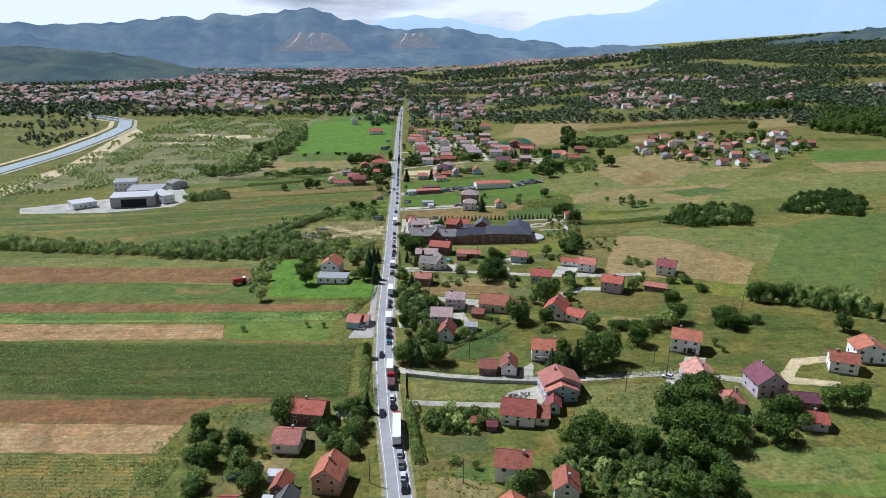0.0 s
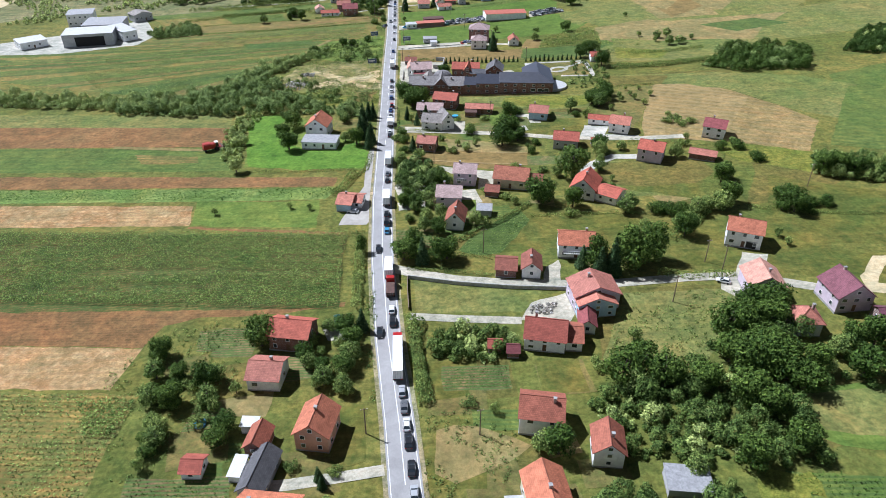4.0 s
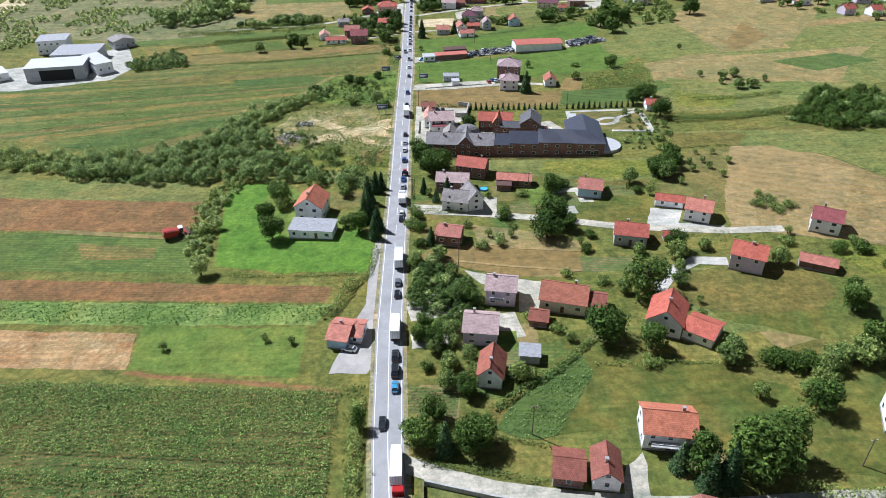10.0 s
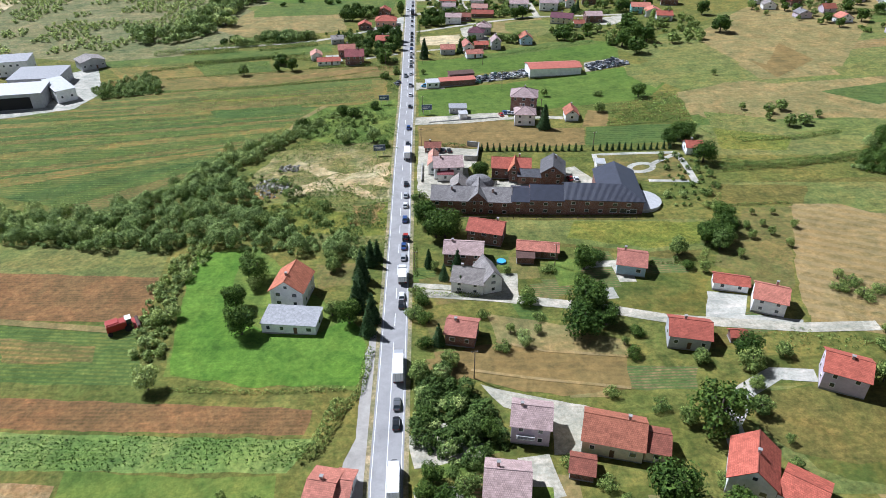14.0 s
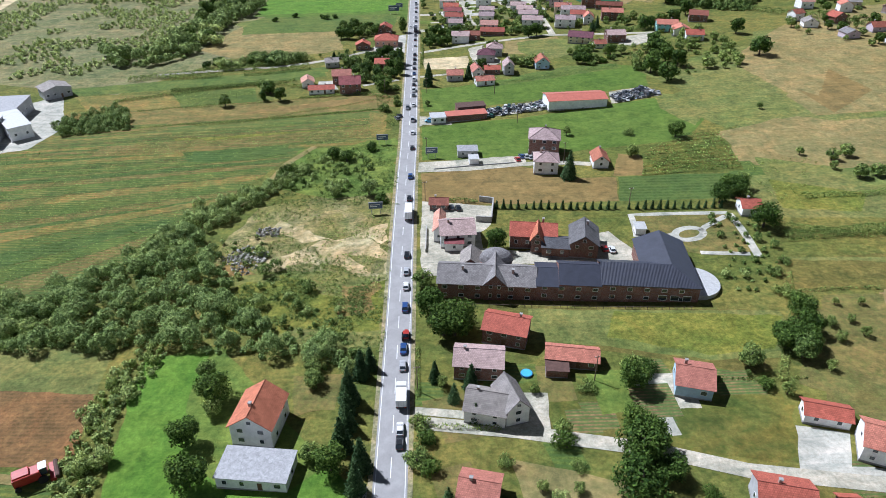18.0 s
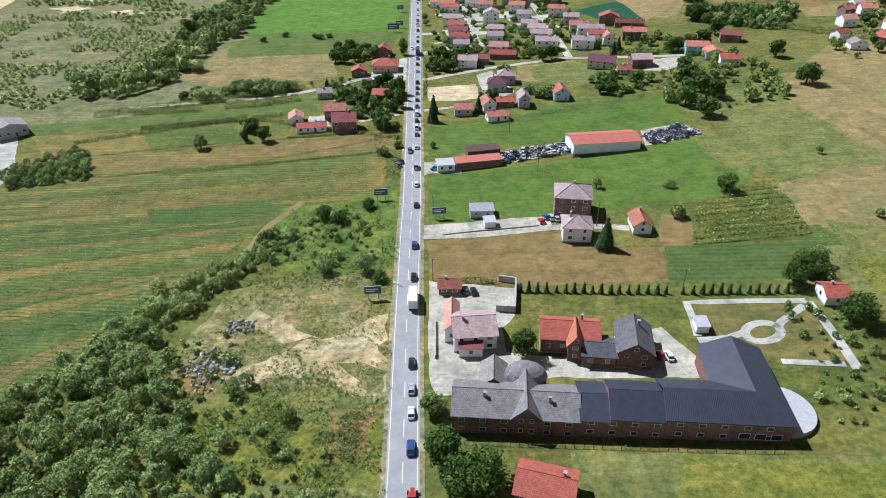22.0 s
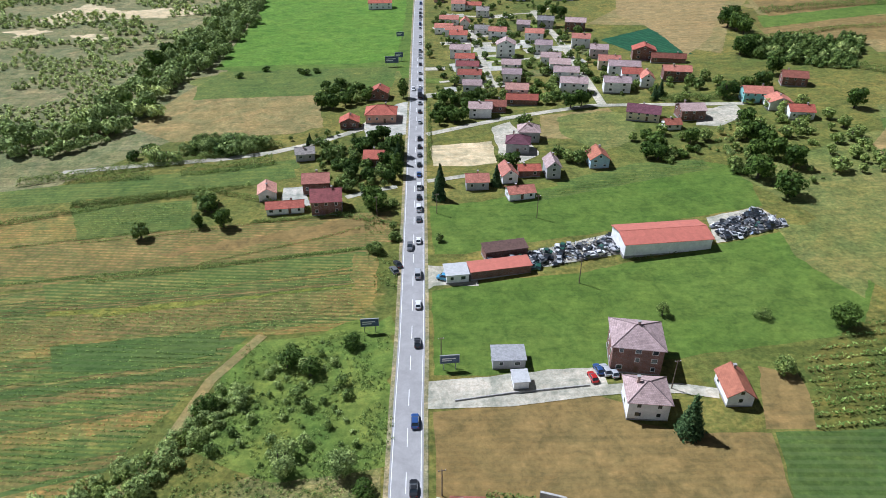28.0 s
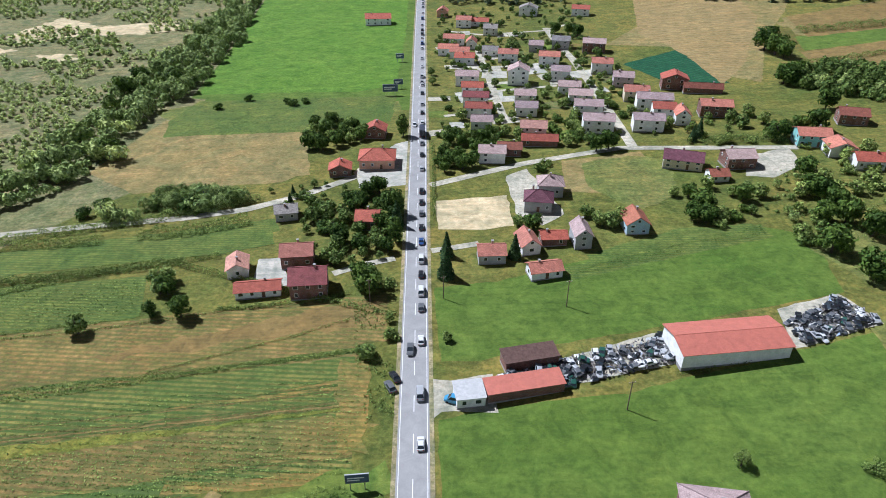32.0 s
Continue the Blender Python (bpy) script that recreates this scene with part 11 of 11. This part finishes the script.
crop_rows([(9.4, 107.4), (26.0, 106.2), (25.4, 98.7), (9.2, 99.2)], 1.00, 0.32, 0.10, 0.50, 0.38, 'fruit_leaf', 606, 'rows of vegetables in a garden')
crop_rows([(-2.1, 177.5), (10.2, 174.6), (8.6, 166.7), (-2.1, 168.8)], 1.20, 0.32, 0.10, 0.70, 0.42, 'fruit_leaf', 607, 'rows of beans and vegetables')
crop_rows([(26.8, 173.8), (37.1, 178.2), (41.3, 175.8), (30.5, 165.2), (24.6, 163.5)], 1.20, 0.32, 0.10, 0.60, 0.40, 'fruit_leaf', 608, 'rows of vegetables on a slope')
crop_rows([(-56.6, 128.3), (-41.2, 128.5), (-41.7, 120.3), (-55.6, 119.4)], 1.10, 0.35, 0.10, 0.60, 0.42, 'fruit_leaf', 609, 'green vegetable rows behind a house')
crop_rows([(78.9, 68.2), (110.2, 62.4), (124.5, 59.5), (115.1, 46.8), (102.4, 50.4), (80.7, 60.7)], 1.50, 0.40, 0.20, 0.90, 0.50, 'fruit_leaf', 610, 'light green crop rows on the slope')
crop_rows([(-220.2, 229.7), (-25.0, 212.5), (-29.0, 204.7), (-72.6, 207.4), (-212.8, 220.8)], 1.30, 0.50, 0.20, 0.70, 0.60, 'fruit_leaf', 611, 'broad pale leaves of a field crop')
crop_rows([(41.9, 509.2), (79.7, 521.7), (110.5, 530.0), (110.2, 524.1), (73.8, 514.2), (42.4, 505.5)], 1.40, 0.40, 0.10, 0.60, 0.45, 'fruit_leaf', 612, 'rows of a green crop beside a meadow')
crop_rows([(-107.2, 325.1), (-85.0, 362.8), (-61.4, 402.1), (-53.9, 427.6), (-95.8, 423.7), (-207.3, 403.5), (-157.7, 336.3)], 1.70, 0.36, 0.05, 0.32, 0.46, 'maize', 613, 'low green crop in long rows')
crop_rows([(-173.1, 408.3), (-55.0, 430.8), (-14.1, 448.7), (-194.0, 436.4)], 1.70, 0.40, 0.05, 0.32, 0.46, 'maize', 614, 'low green crop in long rows')


# ---- river, far town, woods and mountains ----
def water():
    m, n, l, p = tree_of("river_water")
    p.inputs["Base Color"].default_value = (0.30, 0.36, 0.36, 1)
    p.inputs["Roughness"].default_value = 0.12
    v = coords(n)
    bumped(n, l, p, noise_of(n, l, v, 0.6, 5), 0.15, 0.3)
    return m


M["water"] = water()
RIVER = [(-600, 380), (-450, 480), (-392, 580), (-386, 715), (-396, 860), (-410, 955), (-440, 1040), (-560, 1150)]
ribbon("river", RIVER, 19, M["water"], 0.5, "shallow pale river between gravel banks", "river", step=8)
ribbon("river_bank", RIVER, 7, M["sand"], 0.55, "sandy river bank with a track", "bank", step=8, shift=-19)
ribbon("river_bank", RIVER, 5, M["gravel"], 0.55, "gravel river bank", "bank", step=8, shift=15)


def island_colours(name, stops, rough=0.8):
    m, n, l, p = tree_of(name)
    geo = n.new("ShaderNodeNewGeometry")
    l.new(ramp(n, l, geo.outputs["Random Per Island"], stops), p.inputs["Base Color"])
    p.inputs["Roughness"].default_value = rough
    return m


M["far_wall"] = island_colours("far_walls", ((0.0, (0.62, 0.60, 0.57)), (0.6, (0.72, 0.70, 0.67)), (0.8, (0.45, 0.30, 0.24)), (1.0, (0.5, 0.46, 0.4))))
M["far_roof"] = island_colours("far_roofs", ((0.0, (0.34, 0.15, 0.11)), (0.35, (0.29, 0.14, 0.12)), (0.6, (0.40, 0.24, 0.20)), (0.8, (0.30, 0.25, 0.25)), (1.0, (0.22, 0.21, 0.22))))
# bluer and greyer than the near leaves: distance haze put into the colour
M["leaf_far"] = foliage("far_leaves", (0.034, 0.058, 0.030), (0.110, 0.145, 0.076), 0.1)


def far_town(name, places, label, big=1.0):
    """Many small gabled houses seen from far off, in one mesh of walls and one of roofs."""
    rnd = random.Random(len(places))
    wv, wf, rv, rf = [], [], [], []
    for x, y, k in places:
        w, d, h = rnd.uniform(8, 13) * big, rnd.uniform(7, 10) * big, rnd.uniform(4, 7.5)
        r = 2.6 * big
        a = rnd.choice((0.05, 0.2, 1.6, -0.3)) + rnd.uniform(-0.1, 0.1)
        ca, sa, z = math.cos(a), math.sin(a), gz(x, y)
        q = lambda u, v, t: (x + u * ca - v * sa, y + u * sa + v * ca, z + t)
        b = len(wv)
        wv += [q(-w / 2, -d / 2, -2), q(w / 2, -d / 2, -2), q(w / 2, d / 2, -2), q(-w / 2, d / 2, -2), q(-w / 2, -d / 2, h), q(w / 2, -d / 2, h), q(w / 2, d / 2, h), q(-w / 2, d / 2, h), q(-w / 2, 0, h + r), q(w / 2, 0, h + r)]
        wf += [(b, b + 1, b + 5, b + 4), (b + 2, b + 3, b + 7, b + 6), (b + 1, b + 2, b + 6, b + 9, b + 5), (b + 3, b, b + 4, b + 8, b + 7)]
        b = len(rv)
        o = 0.6
        lo = h - o * r / (d / 2)
        rv += [q(-w / 2 - o, -d / 2 - o, lo), q(w / 2 + o, -d / 2 - o, lo), q(w / 2 + o, 0, h + r + 0.1), q(-w / 2 - o, 0, h + r + 0.1), q(w / 2 + o, d / 2 + o, lo), q(-w / 2 - o, d / 2 + o, lo)]
        rf += [(b, b + 1, b + 2, b + 3), (b + 3, b + 2, b + 4, b + 5)]
    for nm, v, f, m, lb in ((name, wv, wf, "far_wall", label), (name + "_roofs", rv, rf, "far_roof", label + ", tiled roofs")):
        me = bpy.data.meshes.new(nm)
        me.from_pydata(v, [], f)
        me.materials.append(M[m])
        tagged(new(nm, me), lb, "town", "", "stuff")


def far_wood(name, places, label, per=34, size=2.6, h=7.0, seed=1, leaf="leaf_far"):
    rng = np.random.default_rng(seed)
    out = []
    for x, y, k in places:
        r = (0.6 + 0.6 * k) * h * 0.5
        d = rng.normal(size=(per, 3))
        d /= np.linalg.norm(d, axis=1, keepdims=True)
        d *= (0.55 + 0.45 * rng.random((per, 1)))
        p = np.array((x, y, gz(x, y) + r * 0.95)) + d * (r, r, r * 0.95)
        out.append(p)
    me = quads(name, np.concatenate(out), size, M[leaf], seed, 0.3, 1.2, fine=False)
    tagged(new(name, me), label, "wood", "", "stuff")


def clumped(poly, gap, seed, scale, level):
    return [(x, y, k) for x, y, k in scatter(poly, gap, seed) if noise.noise(Vector((x * scale, y * scale, seed))) > level]


# settlements beyond the village
hamlet([(225, 575), (290, 480), (400, 540), (430, 650), (300, 690)], 25, 1)
far_town("far_village", clumped([(14, 930), (330, 960), (700, 1000), (900, 1500), (500, 2000), (14, 1900)], 32, 2, 0.006, 0.06), "far village of red-roofed houses among trees")
far_town("far_town", clumped([(-1500, 1250), (-500, 1200), (-60, 1150), (-40, 2400), (200, 3300), (-900, 3300), (-2200, 2600)], 33, 3, 0.0035, -0.04), "far town of red-roofed houses on the plain", 1.25)
far_town("distant_town", clumped([(-800, 3000), (900, 2600), (1300, 3600), (-400, 3900)], 46, 4, 0.003, -0.05), "distant town along the foot of the hills", 1.6)
far_town("east_hamlet", clumped([(500, 800), (900, 760), (1100, 1100), (800, 1300)], 32, 5, 0.009, 0.05), "houses scattered over the eastern slope")
# woods and scrub
far_wood("river_scrub", clumped([(-350, 760), (-150, 740), (-140, 1150), (-360, 1150), (-365, 800)], 6, 11, 0.025, -0.04), "scrub of willows on the river flats", 30, 1.3, 3.4, 21, "leaf_pale")
far_wood("flats_scrub", clumped([(-350, 470), (-200, 540), (-160, 640), (-150, 750), (-350, 760)], 4.6, 31, 0.035, -0.02), "low willow scrub on the river flats", 44, 0.8, 2.8, 41, "leaf_pale")
far_wood("west_scrub", clumped([(-700, 350), (-420, 500), (-420, 900), (-520, 1150), (-900, 1150), (-1000, 500)], 15, 12, 0.012, 0.0), "scrub and trees beyond the river", 30, 2.2, 7, 22)
far_wood("village_trees", clumped([(30, 900), (200, 860), (560, 760), (900, 1000), (900, 2000), (14, 1900), (14, 900)], 12, 13, 0.010, -0.12), "trees between far village houses", 17, 3.4, 9.5, 23)
far_wood("town_trees", clumped([(-1600, 1150), (-60, 1100), (-40, 2400), (200, 3300), (-900, 3300), (-2300, 2600)], 18, 14, 0.005, -0.22), "trees among the far town", 14, 5.0, 9, 24)
far_wood("roadside_trees", clumped([(-70, 930), (-14, 930), (10, 1500), (30, 2400), (-60, 2400), (-70, 1500)], 13, 18, 0.02, -0.1), "trees lining the far road", 20, 3.2, 9, 28)
far_town("roadside_houses", clumped([(-80, 960), (-16, 960), (8, 1500), (20, 2300), (-60, 2300)], 34, 6, 0.01, 0.0), "far houses along the road")
far_wood("slope_wood", clumped([(450, 700), (640, 700), (1100, 800), (1700, 1500), (1500, 2600), (900, 2300), (600, 900)], 13, 15, 0.006, -0.06), "woods on the eastern slope", 15, 4.4, 12, 25)
far_wood("west_wood", clumped([(-2300, 1500), (-1200, 1300), (-900, 1500), (-1400, 2400), (-2600, 2500)], 20, 16, 0.004, -0.2), "wooded foot of the western hills", 15, 5.2, 12, 26)
far_wood("east_wood", clumped([(900, 2300), (1500, 2600), (1700, 1500), (2600, 2200), (2600, 3400), (1200, 3400)], 30, 19, 0.004, -0.25), "woods towards the eastern hills", 11, 8.0, 14, 29)
far_wood("plain_wood", clumped([(100, 2000), (1100, 2100), (1600, 3000), (900, 3000), (0, 2600)], 25, 17, 0.005, -0.2), "tree belts on the far plain", 28, 4.4, 12, 27)


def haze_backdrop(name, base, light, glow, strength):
    """Far mountains, as a backdrop: forest, with miles of lit air put in as bluish emission."""
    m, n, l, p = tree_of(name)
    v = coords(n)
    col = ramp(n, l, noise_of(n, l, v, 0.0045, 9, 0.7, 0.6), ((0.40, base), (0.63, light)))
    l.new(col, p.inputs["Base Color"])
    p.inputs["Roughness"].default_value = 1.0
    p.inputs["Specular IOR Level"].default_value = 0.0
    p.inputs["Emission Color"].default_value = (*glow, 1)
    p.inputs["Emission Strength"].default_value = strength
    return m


def mountains(name, mat, dist, deep, crest, az0, az1, label, rough=1.0):
    """A range: slope up to a crest whose height goes with the compass direction, broken by ridges and gullies."""
    nu, nv = 260, 40
    co, faces = [], []
    for j in range(nv):
        t = j / (nv - 1)
        for i in range(nu):
            az = az0 + (az1 - az0) * i / (nu - 1)
            r = dist + deep * t
            x, y = math.sin(radians(az)) * r, math.cos(radians(az)) * r - 69
            h = crest(az)
            rise = math.sin(min(1.0, t / 0.75) * math.pi / 2) ** 1.3 if t < 0.75 else 1.0 - (t - 0.75) * 0.6
            g = noise.fractal(Vector((x * 0.0024, y * 0.0024, 4.0 + dist * 0.001)), 0.9, 2.1, 5)
            g2 = abs(noise.noise(Vector((az * 0.55, t * 1.3, dist * 0.01))))
            z = -12 + (h + 12) * rise * (1.0 - 0.30 * rough * g2 * (1 - t * 0.8)) + 14 * rough * g * (0.3 + rise) * (1 if t < 0.7 else 0.5)
            co.append((x, y, z))
    for j in range(nv - 1):
        for i in range(nu - 1):
            faces.append((j * nu + i, j * nu + i + 1, (j + 1) * nu + i + 1, (j + 1) * nu + i))
    me = bpy.data.meshes.new(name)
    me.from_pydata(co, [], faces)
    me.polygons.foreach_set("use_smooth", [True] * len(faces))
    me.materials.append(mat)
    tagged(new(name, me), label, "mountains", "", "structure")


def crest_line(points):
    """Crest height by compass direction, straight between the given points."""
    az, h = [p[0] for p in points], [p[1] for p in points]
    return lambda a: float(np.interp(a, az, h)) + 5.0 * noise.noise(Vector((a * 1.1, 2.0, 7.0))) + 2.5 * noise.noise(Vector((a * 3.7, 5.0, 1.0)))


# glow colour and strength stand for the haze over each range
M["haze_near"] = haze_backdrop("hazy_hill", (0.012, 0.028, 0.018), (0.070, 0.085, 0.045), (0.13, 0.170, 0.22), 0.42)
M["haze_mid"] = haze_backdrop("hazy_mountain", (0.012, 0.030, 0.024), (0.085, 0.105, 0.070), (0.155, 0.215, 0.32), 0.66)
M["haze_far"] = haze_backdrop("hazy_far_mountain", (0.02, 0.04, 0.05), (0.07, 0.09, 0.10), (0.40, 0.52, 0.63), 1.15)
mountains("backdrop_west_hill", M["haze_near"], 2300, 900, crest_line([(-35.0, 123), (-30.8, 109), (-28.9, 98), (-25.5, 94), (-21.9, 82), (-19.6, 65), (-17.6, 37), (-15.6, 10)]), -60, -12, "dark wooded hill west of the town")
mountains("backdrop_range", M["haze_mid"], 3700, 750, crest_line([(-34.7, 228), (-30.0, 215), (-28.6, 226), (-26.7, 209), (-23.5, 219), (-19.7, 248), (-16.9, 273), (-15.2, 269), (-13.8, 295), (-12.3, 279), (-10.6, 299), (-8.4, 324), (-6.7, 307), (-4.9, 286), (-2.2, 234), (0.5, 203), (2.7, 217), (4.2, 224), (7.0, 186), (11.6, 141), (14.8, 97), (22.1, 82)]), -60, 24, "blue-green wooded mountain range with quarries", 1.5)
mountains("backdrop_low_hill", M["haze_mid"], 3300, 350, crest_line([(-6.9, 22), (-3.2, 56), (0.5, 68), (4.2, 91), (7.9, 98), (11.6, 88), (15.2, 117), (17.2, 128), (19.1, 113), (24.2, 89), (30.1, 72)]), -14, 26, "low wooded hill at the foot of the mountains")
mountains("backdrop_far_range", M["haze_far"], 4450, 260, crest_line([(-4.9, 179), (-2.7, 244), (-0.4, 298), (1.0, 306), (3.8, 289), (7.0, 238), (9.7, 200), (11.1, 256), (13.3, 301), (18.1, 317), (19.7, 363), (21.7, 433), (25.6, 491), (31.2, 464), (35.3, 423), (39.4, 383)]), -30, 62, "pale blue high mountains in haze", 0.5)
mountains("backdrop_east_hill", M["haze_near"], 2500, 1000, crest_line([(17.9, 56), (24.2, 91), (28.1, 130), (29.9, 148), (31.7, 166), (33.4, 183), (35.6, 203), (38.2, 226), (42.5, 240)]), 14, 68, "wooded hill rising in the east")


def quarry(az, r, w, h, z):
    """A bare rock face on the mountain, in benches."""
    x, y = math.sin(radians(az)) * r, math.cos(radians(az)) * r - 69
    bm = bmesh.new()
    n = 7
    rows_ = []
    for j in range(n):
        t = j / (n - 1)
        half = w * (1 - 0.55 * t) / 2
        rows_.append([bm.verts.new((x - half + 2 * half * i / 11 + noise.noise(Vector((i, j, az))) * 18, y + t * h * 0.35 + 20 * noise.noise(Vector((i * 0.7, j, 5))), z + t * h)) for i in range(12)])
    for a, b in zip(rows_, rows_[1:]):
        for i in range(11):
            bm.faces.new((a[i], a[i + 1], b[i + 1], b[i]))
    tagged(part("backdrop_quarry", bm, M["haze_rock"]), "bare pale quarry face on a mountain", "quarry", "", "structure")


# the rock gets the same kind of haze glow as the slopes
M["haze_rock"] = haze_backdrop("hazy_quarry_rock", (0.34, 0.27, 0.23), (0.42, 0.34, 0.30), (0.20, 0.24, 0.28), 0.6)
quarry(-7.0, 3600, 400, 90, 80)
quarry(1.2, 3600, 260, 74, 96)
